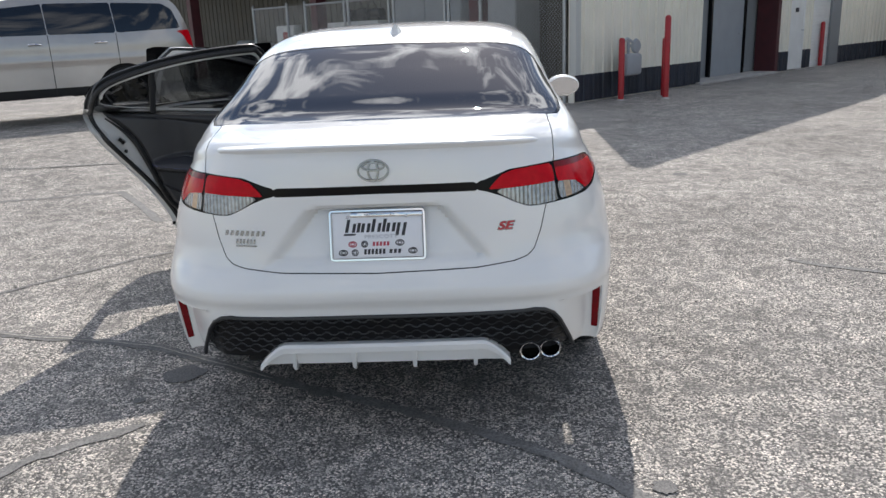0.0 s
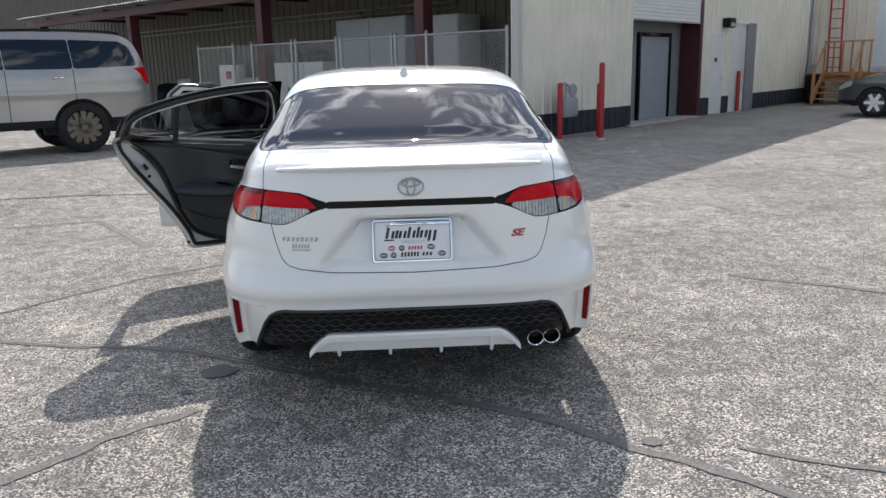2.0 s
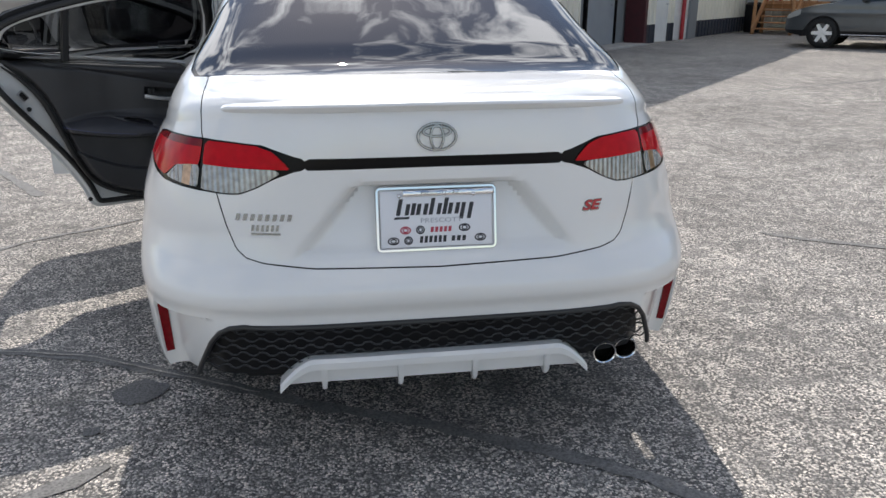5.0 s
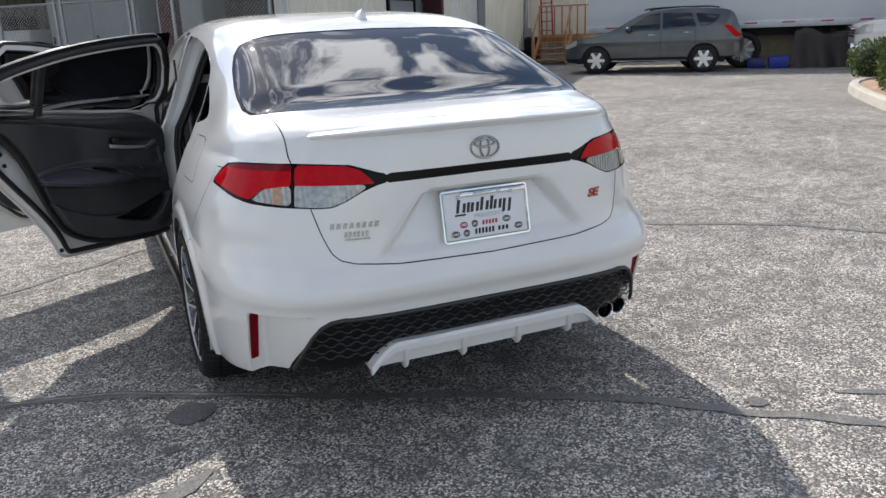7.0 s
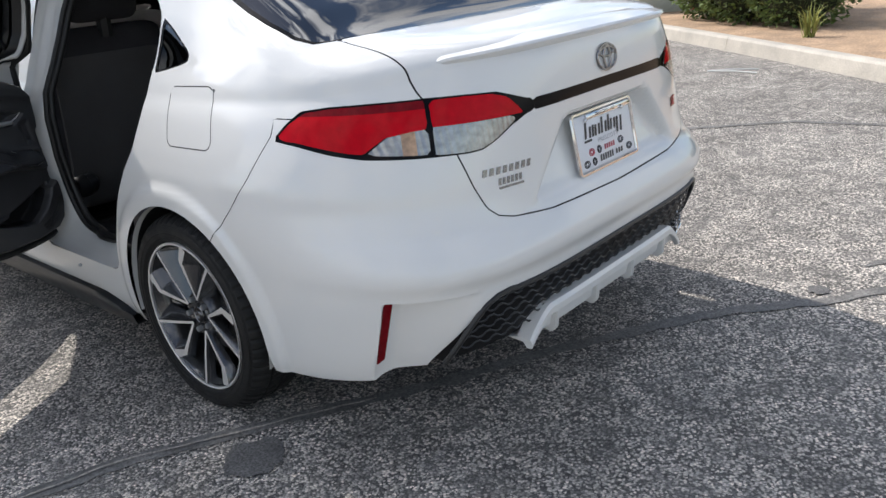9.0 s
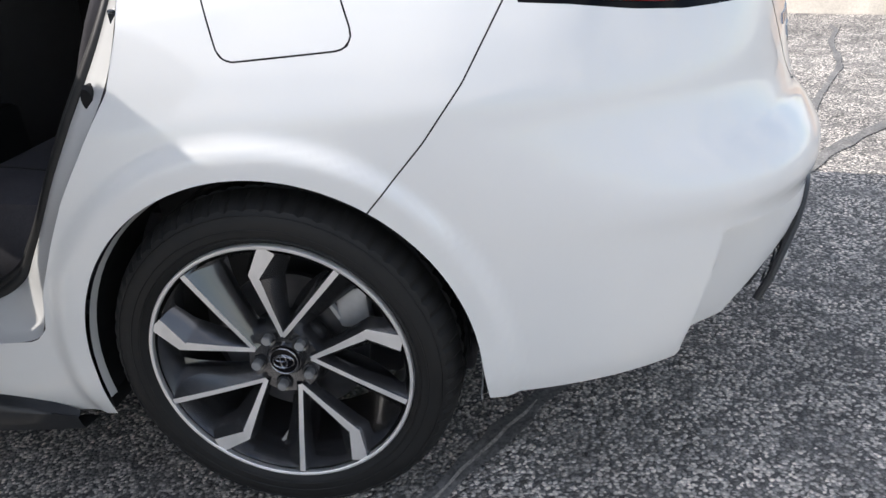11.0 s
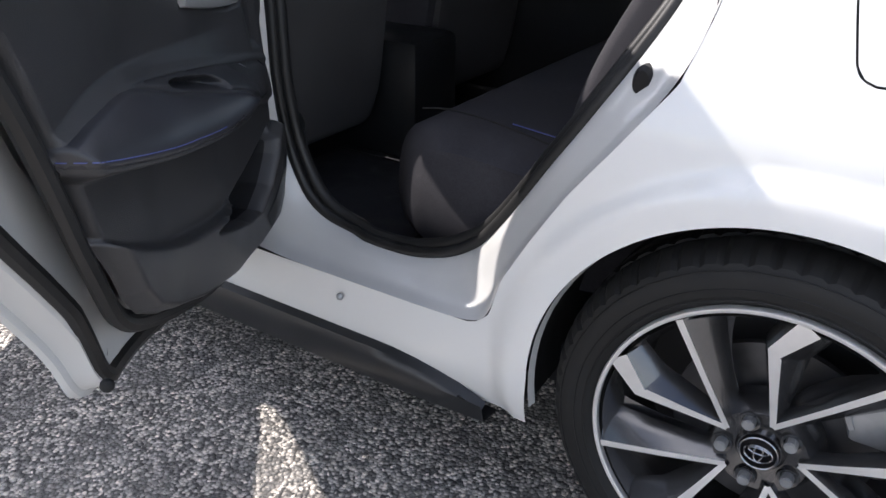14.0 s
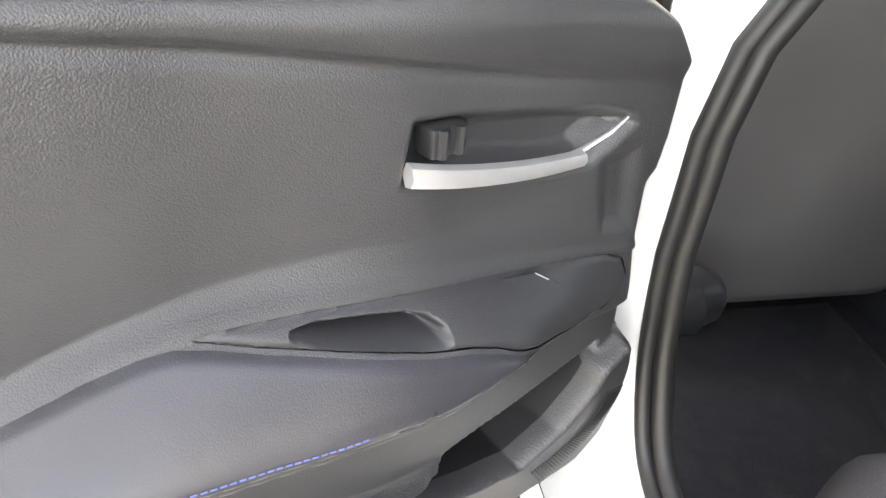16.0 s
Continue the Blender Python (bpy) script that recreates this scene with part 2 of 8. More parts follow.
def slice_by(bm, field, eps=1e-4):
    """Cuts the mesh along the line where field(coords) is nought; gives the faces on the lower side."""
    bm.verts.index_update()
    val = field(coords(bm))
    val[np.abs(val) < eps] = 0.0
    vals = {v: float(val[i]) for i, v in enumerate(bm.verts)}
    hit = [e for e in bm.edges if vals[e.verts[0]] * vals[e.verts[1]] < 0]
    for e in hit:
        a, b = e.verts
        t = vals[a] / (vals[a] - vals[b])
        _, v = bmesh.utils.edge_split(e, a, t)
        vals[v] = 0.0
    for f in list(bm.faces):
        zs = [v for v in f.verts if vals[v] == 0.0]
        if len(zs) == 2 and any(vals[v] > 0 for v in f.verts) and any(vals[v] < 0 for v in f.verts):
            try:
                bmesh.utils.face_split(f, zs[0], zs[1])
            except ValueError:
                pass
    return [f for f in bm.faces if sum(vals[v] for v in f.verts) < 0]


# ---- the white car: body shell ----
YC, YF = 1.0, 3.65
SIDE = curve([(0.15, 0.80), (0.20, 0.835), (0.28, 0.858), (0.40, 0.866), (0.55, 0.872), (0.66, 0.876), (0.74, 0.870), (0.80, 0.855), (0.86, 0.834), (0.92, 0.808), (0.97, 0.778), (1.06, 0.72)])
REAR = curve([(0.15, 0.16), (0.22, 0.08), (0.29, 0.015), (0.36, -0.018), (0.47, -0.045), (0.515, -0.049), (0.535, -0.060), (0.545, -0.0655), (0.575, -0.067), (0.61, -0.054), (0.632, -0.040), (0.65, -0.026), (0.70, -0.022), (0.765, -0.014), (0.85, -0.006), (0.92, 0.0), (0.98, 0.006), (1.02, 0.012), (1.06, 0.03)])
FRONT = curve([(0.15, 4.50), (0.35, 4.62), (0.55, 4.64), (0.72, 4.60), (0.85, 4.50), (1.0, 4.30)])
TOP = curve([(0.0, 1.045), (0.03, 1.058), (0.08, 1.077), (0.2, 1.093), (0.34, 1.105), (0.42, 1.122), (0.55, 1.185), (0.75, 1.275), (0.95, 1.355), (1.1, 1.398), (1.3, 1.432), (1.6, 1.452), (1.95, 1.458), (2.4, 1.440), (2.8, 1.385), (3.1, 1.285), (3.4, 1.145), (3.62, 1.045), (3.8, 1.010), (4.2, 0.93), (4.45, 0.85), (4.64, 0.74)])
DECK_X, DECK_H = curve([(0, 1), (0.18, 0.985), (0.36, 0.94), (0.52, 0.86), (0.68, 0.70), (0.84, 0.36), (1, 0)]), curve([(0, 0), (0.18, 0.28), (0.36, 0.58), (0.52, 0.82), (0.68, 0.96), (0.84, 0.995), (1, 1)])
CAB_X, CAB_H = curve([(0, 1), (0.10, 0.975), (0.20, 0.94), (0.42, 0.868), (0.62, 0.785), (0.70, 0.735), (0.80, 0.60), (0.9, 0.33), (1, 0)]), curve([(0, 0), (0.10, 0.10), (0.20, 0.22), (0.42, 0.53), (0.62, 0.82), (0.70, 0.90), (0.80, 0.962), (0.9, 0.992), (1, 1)])


NEXP = curve([(0.15, 4.4), (0.54, 4.4), (0.62, 4.0), (0.72, 3.5), (1.2, 3.5)])


def arc_steps(n_exp, count, a, b):
    th = np.linspace(0, math.pi / 2, 4000)
    x, y = np.cos(th) ** (2 / n_exp) * a, np.sin(th) ** (2 / n_exp) * b
    s = np.r_[0, np.cumsum(np.hypot(np.diff(x), np.diff(y)))]
    t = np.interp(np.linspace(0, s[-1], count), s, th)
    c, q = np.cos(t) ** (2 / n_exp), np.sin(t) ** (2 / n_exp)
    c[-1], q[0] = 0.0, 0.0
    return c, q, t


def body_shell(nr=150, ns=150, nf=26, nz=58, nv=36):
    """The painted skin, both sides, as one sheet: rings of the lower body, then sections over the deck, glass and roof."""
    bm = bmesh.new()
    c, q, th = arc_steps(3.5, nr, 0.87, 1.05)
    cf, qf, _ = arc_steps(2.8, nf, 0.87, 0.95)
    st = [("r", c[i], q[i], th[i]) for i in range(nr - 1, 0, -1)] + [("s", y, 0, 0) for y in np.linspace(YC, YF, ns)] + [("f", cf[i], qf[i], 0) for i in range(1, nf)]
    cols = []
    lev = np.linspace(0, 1, nz)
    for kind, a, b, th_ in st:
        if kind == "r":
            zb, zt = 0.30 - 0.07 * a ** 6, 0.96 + 0.09 * b ** 4
            z = zb + (zt - zb) * lev
            ex = 2 / NEXP(z)
            x, y = -SIDE(z) * (math.cos(th_) if a else 0.0) ** ex, YC - (YC - REAR(z)) * math.sin(th_) ** ex
        elif kind == "s":
            zb, zt = 0.20, 0.96
            z = zb + (zt - zb) * lev
            x, y = -SIDE(z), np.full(nz, a)
        else:
            zb, zt = 0.20 + 0.02 * b, 0.96 - 0.22 * b ** 2
            z = zb + (zt - zb) * lev
            x, y = -SIDE(z) * a, YF + (FRONT(z) - YF) * b
        # arch flare
        for yw in (0.92, 3.62):
            d = np.hypot(y - yw, z - 0.31)
            x = x - np.where(np.abs(x) > 0.7, 0.013 * step(0.424, 0.398, d), 0)
        col = [(x[i], y[i], z[i]) for i in range(nz)]
        xs, ys, zs = x[-1], y[-1], z[-1]
        v = np.linspace(0, 1, nv + 1)[1:]
        g = float(step(0.32, 0.95, ys) * (1 - step(3.0, 3.75, ys)))
        zc = max(float(TOP(ys)), zs)
        fx = DECK_X(v) * (1 - g) + CAB_X(v) * g
        fh = DECK_H(v) * (1 - g) + CAB_H(v) * g
        col += [(xs * fx[i], ys, zs + (zc - zs) * fh[i]) for i in range(nv)]
        cols.append(np.array(col))
    for sgn in (1, -1):
        grid = []
        for col in cols:
            p = col * (sgn, 1, 1)
            grid.append([bm.verts.new(r) for r in p])
        for i in range(len(grid) - 1):
            for k in range(len(grid[0]) - 1):
                vs = (grid[i][k], grid[i][k + 1], grid[i + 1][k + 1], grid[i + 1][k])
                bm.faces.new(vs if sgn < 0 else vs[::-1])
    bmesh.ops.remove_doubles(bm, verts=bm.verts, dist=0.0004)
    bmesh.ops.dissolve_degenerate(bm, edges=bm.edges, dist=0.0002)
    bm.normal_update()
    if sum(f.normal.z for f in bm.faces if f.calc_center_median().z > 1.35) < 0:
        bmesh.ops.reverse_faces(bm, faces=bm.faces)
    return bm


def recess(co):
    """The number plate's hollow in the boot lid, and the grille hollow below: how far each place is pushed in."""
    x, y, z = co.T
    rear = (y < 0.3)
    half = 0.215 + (0.845 - z) * 0.85
    plate = step(0.026, -0.022, np.abs(x) - half) * step(0.655, 0.685, z) * step(0.858, 0.840, z)
    slope = np.clip((z - 0.66) / 0.18, 0, 1)
    return np.where(rear, plate * (0.030 + 0.032 * slope), 0)


def corner_pocket(co):
    """The hollow beside each reflector, under its ledge: how far each place is pushed in."""
    x, y, z = np.abs(co[:, 0]), co[:, 1], co[:, 2]
    flat_y = 0.170 + (0.497 - z) * 0.29
    deep = np.clip(flat_y - y, 0, 0.09) * step(0.60, 0.776, x) ** 0.7 * step(0.790, 0.778, x) * step(0.5035, 0.4975, z)
    return np.where(y < 0.4, deep, 0)


bm = body_shell()
for edge_z in (0.5035, 0.4975):
    slice_by(bm, lambda co: np.maximum(np.maximum(co[:, 2] - edge_z, 0.58 - np.abs(co[:, 0])), co[:, 1] - 0.42))
for edge_x in (0.790, 0.778, 0.750):
    slice_by(bm, lambda co: np.maximum(np.maximum(co[:, 2] - 0.5035, edge_x - np.abs(co[:, 0])), co[:, 1] - 0.42))
pts = coords(bm)
push = recess(pts) + corner_pocket(pts)
for v, d in zip(bm.verts, push):
    v.co.y += d


# ---- car materials ----
def grain_mat(name, color, rough, scale=680.0, strength=0.40, vary=0.16):
    """Moulded plastic or leather with a pebbled skin."""
    m = mat(name, color, rough, vary=vary, vscale=6)
    n, l = m.node_tree.nodes, m.node_tree.links
    co, vo, b = n.new("ShaderNodeTexCoord"), n.new("ShaderNodeTexVoronoi"), n.new("ShaderNodeBump")
    vo.feature = "SMOOTH_F1"
    vo.inputs["Scale"].default_value = scale
    vo.inputs["Smoothness"].default_value = 0.4
    b.inputs["Strength"].default_value, b.inputs["Distance"].default_value = strength, 0.0008
    b.invert = True
    l.new(co.outputs["Object"], vo.inputs["Vector"])
    l.new(vo.outputs["Distance"], b.inputs["Height"])
    l.new(b.outputs["Normal"], n["Principled BSDF"].inputs["Normal"])
    return m


M_TRIM = grain_mat("grained_black_trim", (0.036, 0.036, 0.038), 0.36)
M_SOFT = grain_mat("padded_black_leather", (0.033, 0.033, 0.038), 0.29, 800, 0.18)
M_CARD = grain_mat("fine_grained_black_plastic", (0.030, 0.030, 0.033), 0.37, 900, 0.3)
M_SATIN = mat("satin_black_plastic", (0.018, 0.019, 0.021), 0.34, vary=0.15, vscale=15, bump=0.05, bscale=1500)
M_SEATBACK = grain_mat("grey_seat_back_fabric", (0.088, 0.085, 0.086), 0.62, 700, 0.25)
M_CLOTH = mat("charcoal_seat_cloth", (0.058, 0.056, 0.062), 0.95, spec=0.1, vary=0.2, vscale=7, bump=0.5, bscale=900, fine=0.3)
M_CARPET = mat("black_carpet", (0.020, 0.020, 0.024), 1.0, vary=0.35, vscale=12, bump=1.0, bscale=700, fine=0.5)
M_SEAL = mat("rubber_seal", (0.012, 0.012, 0.012), 0.5, vary=0.2, bump=0.1, bscale=400)
M_RED = mat("red_lamp_lens", (0.50, 0.003, 0.010), 0.09, coat=0.0, spec=0.12, vary=0.12, vscale=38)
M_REDDARK = mat("smoked_red_lens", (0.17, 0.004, 0.008), 0.10, coat=0.06, spec=0.12, vary=0.2, vscale=60)
M_AMBER = mat("amber_lens", (0.42, 0.27, 0.17), 0.16, 0.3, coat=0.4, vary=0.25, vscale=70)
M_SATINMETAL = mat("satin_silver", (0.60, 0.60, 0.60), 0.32, 0.7, vary=0.05, vscale=50)
M_BADGE = mat("chrome_badge", (0.30, 0.30, 0.31), 0.2, 1.0)
M_REDPAINT = mat("red_badge_paint", (0.45, 0.02, 0.03), 0.3)
M_PLATE = mat("plate_white", (0.78, 0.79, 0.82), 0.35, vary=0.02)
M_INK = mat("plate_ink", (0.02, 0.02, 0.025), 0.4)
M_INKRED = mat("plate_red_ink", (0.45, 0.05, 0.08), 0.4)
M_THREAD = mat("blue_thread", (0.10, 0.12, 0.32), 0.8)
M_WHITEFLAT = mat("white_jamb_paint", (0.58, 0.58, 0.565), 0.3, coat=0.6, vary=0.03, vscale=9)


def lens_mat():
    m = mat("clear_lamp_lens", (0.33, 0.335, 0.34), 0.16, 0.6, coat=0.5, vary=0.25, vscale=55)
    n, l = m.node_tree.nodes, m.node_tree.links
    co, w, b = n.new("ShaderNodeTexCoord"), n.new("ShaderNodeTexWave"), n.new("ShaderNodeBump")
    w.bands_direction = "X"
    w.inputs["Scale"].default_value, w.inputs["Distortion"].default_value = 22.0, 0.6
    b.inputs["Strength"].default_value, b.inputs["Distance"].default_value = 0.5, 0.005
    l.new(co.outputs["Object"], w.inputs["Vector"])
    l.new(w.outputs["Color"], b.inputs["Height"])
    l.new(b.outputs["Normal"], n["Principled BSDF"].inputs["Normal"])
    return m


M_LENS = lens_mat()
car = thing("sedan", (0, 2.3, 0), "pearl white four-door sedan with both near-side doors open, parked on asphalt", "car")


# ---- cutting the skin into its parts ----
def side_mask(co, lo=0.45):
    return lo - np.abs(co[:, 0])


def arch(yw, r=0.356, zc=0.312):
    def f(co):
        y, z = co[:, 1] - yw, co[:, 2] - zc
        d = np.where(z > 0, np.hypot(y, z), np.abs(y) + np.minimum(z, 0) * 0.06) - r
        return np.maximum(d, side_mask(co))
    return f


def side_poly(poly, grow=0.0, side=0):
    def f(co):
        d = poly_sd(poly, co[:, 1], co[:, 2]) - grow
        if side:
            return np.maximum(d, 0.4 - side * co[:, 0])
        return np.maximum(d, side_mask(co, 0.4))
    return f


def turn_of(co):
    """The place's bearing round the tail, in degrees from the middle line, and its height."""
    return np.degrees(np.arctan2(co[:, 0], YC - co[:, 1])), co[:, 2]


def tail_poly(poly, grow=0.0, side=0):
    """Regions on the tail, mirrored to the other side unless a side is given: corners are (bearing, height)."""
    pl = [(a / 60.0, z) for a, z in poly]

    def f(co):
        a, z = turn_of(co)
        a = np.abs(a) if not side else a * side
        return np.maximum(poly_sd(pl, a / 60.0, z) - grow, co[:, 1] - 0.75)
    return f


def drop(bm, faces):
    bmesh.ops.delete(bm, geom=faces, context="FACES")


def take(bm, faces):
    """Moves faces into a mesh of their own."""
    faces = [f for f in faces if f.is_valid]
    if not faces:
        return bmesh.new()
    got = bmesh.new()
    seen = {}
    for f in faces:
        vs = []
        for v in f.verts:
            if v not in seen:
                seen[v] = got.verts.new(v.co)
            vs.append(seen[v])
        got.faces.new(vs)
    drop(bm, faces)
    got.normal_update()
    return got


def push_in(bm, d):
    bm.normal_update()
    moves = [(v, v.co - v.normal * d) for v in bm.verts]
    for v, c in moves:
        v.co = c


def inside(field, faces):
    faces = list(faces)
    if not faces:
        return []
    c = np.array([f.calc_center_median() for f in faces])
    return [f for f, q in zip(faces, field(c)) if q < 0]


GAPS = bmesh.new()


def join_into(dst, src):
    seen = {v: dst.verts.new(v.co) for v in src.verts}
    for f in src.faces:
        dst.faces.new([seen[v] for v in f.verts])
    src.free()


def seam(bm, field, half=0.0017):
    """Cuts a narrow shut line along the field's zero line; its strip goes down into the gap."""
    slice_by(bm, lambda co: field(co) - half)
    slice_by(bm, lambda co: field(co) + half)
    strip = inside(lambda co: np.abs(field(co)) - half * 0.98, bm.faces)
    s = take(bm, strip)
    if s.faces:
        push_in(s, 0.004)
        join_into(GAPS, s)
    else:
        s.free()


# rear door's outline, front door's outline (y, z)
REAR_DOOR = [(1.90, 0.37), (1.50, 0.37), (1.38, 0.373), (1.35, 0.40), (1.33, 0.47), (1.28, 0.56), (1.23, 0.64), (1.17, 0.72), (1.10, 0.81), (1.03, 0.90), (0.985, 0.98), (0.965, 1.05), (0.972, 1.12), (1.005, 1.20), (1.09, 1.255), (1.28, 1.312), (1.46, 1.348), (1.7, 1.374), (1.94, 1.382), (1.94, 0.60), (1.938, 0.43)]
OPENING = [(1.90, 0.37), (1.50, 0.37), (1.38, 0.373), (1.35, 0.40), (1.33, 0.47), (1.28, 0.56), (1.23, 0.64), (1.17, 0.72), (1.105, 0.81), (1.080, 0.90), (1.075, 0.98), (1.070, 1.05), (1.068, 1.12), (1.072, 1.18), (1.12, 1.235), (1.25, 1.285), (1.44, 1.325), (1.7, 1.352), (1.94, 1.362), (1.94, 0.60), (1.938, 0.43)]
FRONT_DOOR = [(2.03, 0.37), (2.03, 1.382), (2.4, 1.362), (2.75, 1.27), (3.02, 1.14), (3.2, 1.02), (3.22, 0.85), (3.12, 0.62), (3.08, 0.37)]
for yw in (0.917, 3.62):
    drop(bm, slice_by(bm, arch(yw)))
drop(bm, slice_by(bm, side_poly(FRONT_DOOR, 0, -1)))
whole = bm.copy()
rear_skin = take(whole, slice_by(whole, side_poly(REAR_DOOR, 0, -1)))
whole.free()
drop(bm, slice_by(bm, side_poly(OPENING, 0, -1)))
# small fixed window behind the opening
QUARTER = [(1.060, 1.172), (1.010, 1.145), (0.975, 1.122), (0.912, 1.080), (0.901, 1.066), (0.905, 1.052), (0.937, 1.043), (1.0, 1.030), (1.062, 1.020)]
quarter_zone = take(bm, slice_by(bm, side_poly(QUARTER, 0, -1)))
seam(bm, side_poly(REAR_DOOR, 0, 1))
seam(bm, side_poly(FRONT_DOOR, 0, 1))

# windows: back glass, windscreen, far side
GLASS_HALF = [(0.300, 0.335), (0.450, 0.350), (0.560, 0.375), (0.620, 0.405), (0.655, 0.440), (0.672, 0.500), (0.668, 0.600), (0.657, 0.690), (0.632, 0.830), (0.608, 0.905), (0.575, 0.947), (0.530, 0.968), (0.450, 0.974), (0.260, 0.972)]
BACK_GLASS = [(0, 0.330)] + GLASS_HALF + [(0, 0.975)] + [(-x, y) for x, y in reversed(GLASS_HALF)]
SCREEN = [(-0.66, 3.42), (0, 3.52), (0.66, 3.42), (0.52, 2.88), (0, 2.78), (-0.52, 2.88)]


def top_poly(poly, grow=0.0):
    return lambda co: np.maximum(poly_sd(poly, co[:, 0], co[:, 1]) - grow, 1.03 - co[:, 2])


back_glass = take(bm, slice_by(bm, top_poly(BACK_GLASS)))
screen = take(bm, slice_by(bm, top_poly(SCREEN)))
RW = [(1.06, 1.09), (1.90, 1.03), (1.90, 1.335), (1.5, 1.315), (1.2, 1.235)]
FW = [(2.06, 1.03), (3.10, 1.01), (2.75, 1.215), (2.4, 1.315), (2.06, 1.335)]
far_glass = take(bm, slice_by(bm, side_poly(RW, 0, 1)))
far_glass2 = take(bm, slice_by(bm, side_poly(FW, 0, 1)))

# lamps and the black bar between them
LAMP = [(56.8, 0.880), (54.2, 0.921), (51.8, 0.948), (47.5, 0.957), (41.5, 0.962), (34.7, 0.965), (30, 0.963), (25.1, 0.958), (22.9, 0.945), (20.3, 0.929), (19, 0.925), (19, 0.895), (20.4, 0.892), (23.3, 0.872), (25.7, 0.848), (28.1, 0.830), (30.2, 0.828), (33, 0.830), (37.8, 0.833), (43.3, 0.838), (47.5, 0.849), (52.5, 0.868)]
BAR = [(-1, 0.926), (10, 0.9255), (19.05, 0.925), (19.05, 0.895), (10, 0.897), (-1, 0.898)]
lamp_zone = take(bm, slice_by(bm, tail_poly(LAMP)))
bar_zone = take(bm, slice_by(bm, tail_poly(BAR)))

# reflectors, grille hollow
REFL = [(0.7495, 0.4965), (0.7775, 0.4965), (0.7775, 0.318), (0.7535, 0.324)]
refl_zone = take(bm, slice_by(bm, lambda co: np.maximum(poly_sd(REFL, np.abs(co[:, 0]), co[:, 2]), co[:, 1] - 0.42)))
GRILLE = [(0.70, 0.10), (0.668, 0.31), (0.655, 0.345), (0.615, 0.43), (0.59, 0.462), (0.56, 0.479), (0.52, 0.485), (0, 0.480)]


def rear_poly(poly, grow=0.0):
    pl = poly + [(-x, z) for x, z in reversed(poly)]
    return lambda co: np.maximum(poly_sd(pl, co[:, 0], co[:, 2]) - grow, co[:, 1] - 0.45)


grille_zone = take(bm, slice_by(bm, rear_poly(GRILLE)))

# boot lid
BOOT = [(0.608, 1.5), (0.608, 0.98), (0.576, 0.84), (0.553, 0.75), (0.53, 0.69), (0.505, 0.667), (0.46, 0.654), (0.33, 0.641), (0, 0.634)]
boot_field = (lambda g: (lambda co: np.maximum(g(co), co[:, 1] - 0.322 - 0.085 * (np.abs(co[:, 0]) / 0.62) ** 4)))(rear_poly(BOOT))
seam(bm, boot_field)
boot_zone = take(bm, inside(boot_field, bm.faces))

# bumper and fuel flap
BUMPER = [(-0.4, 0.05), (0.78, 0.05), (0.712, 0.60), (0.615, 0.70), (0.550, 0.78), (0.482, 0.89), (0.482, 0.93), (-0.4, 0.93)]


def bumper_field(co):
    return poly_sd(BUMPER, co[:, 1], co[:, 2])


seam(bm, bumper_field, 0.0013)
bumper_zone = take(bm, inside(bumper_field, bm.faces))
FUEL = [(0.932, 0.990), (0.765, 0.995), (0.742, 0.985), (0.706, 0.862), (0.712, 0.847), (0.726, 0.840), (0.893, 0.838), (0.910, 0.844), (0.918, 0.857), (0.950, 0.975), (0.946, 0.986)]
seam(bm, side_poly(FUEL, 0, -1), 0.0014)
fuel_zone = take(bm, inside(side_poly(FUEL, 0, -1), bm.faces))

body = part("body", bm, M_WHITE, car, "pearl white painted body with wheel arches and roof")
boot = part("boot_lid", boot_zone, M_WHITE, car, "white boot lid with a hollow for the plate")
bumper = part("rear_bumper", bumper_zone, M_WHITE, car)
part("fuel_flap", fuel_zone, M_WHITE, car)
part("shut_line", GAPS, M_GAP, body, "dark shut lines between the panels")

# glass with its black edge band
M_GLASSB = glass_mat("back_window_glass", (0.012, 0.013, 0.015), 0.012, 2.2)
slice_by(back_glass, lambda co: np.maximum(0.0 - (poly_sd(BACK_GLASS, co[:, 0], co[:, 1]) + 0.011), -9))
edge_band = take(back_glass, inside(lambda co: -(poly_sd(BACK_GLASS, co[:, 0], co[:, 1]) + 0.011), back_glass.faces))
push_in(back_glass, 0.002)
push_in(edge_band, 0.002)
bw_ = part("rear_window", back_glass, M_GLASSB, car, "dark tinted back window reflecting clouds")
part("window_border", edge_band, M_GLOSSBLACK, bw_)
quarter_rim = take(quarter_zone, slice_by(quarter_zone, lambda co: -(poly_sd(QUARTER, co[:, 1], co[:, 2]) + 0.006)))
push_in(quarter_zone, 0.003)
qw_ = part("quarter_window", quarter_zone, M_GLASSB, car, "small dark fixed quarter window behind the door opening")
part("window_rim", quarter_rim, M_GLOSSBLACK, qw_)
part("windscreen", screen, M_GLASSFRONT, car, "clear windscreen")
part("side_window", far_glass, M_GLASSFRONT, car)
part("side_window", far_glass2, M_GLASSFRONT, car)

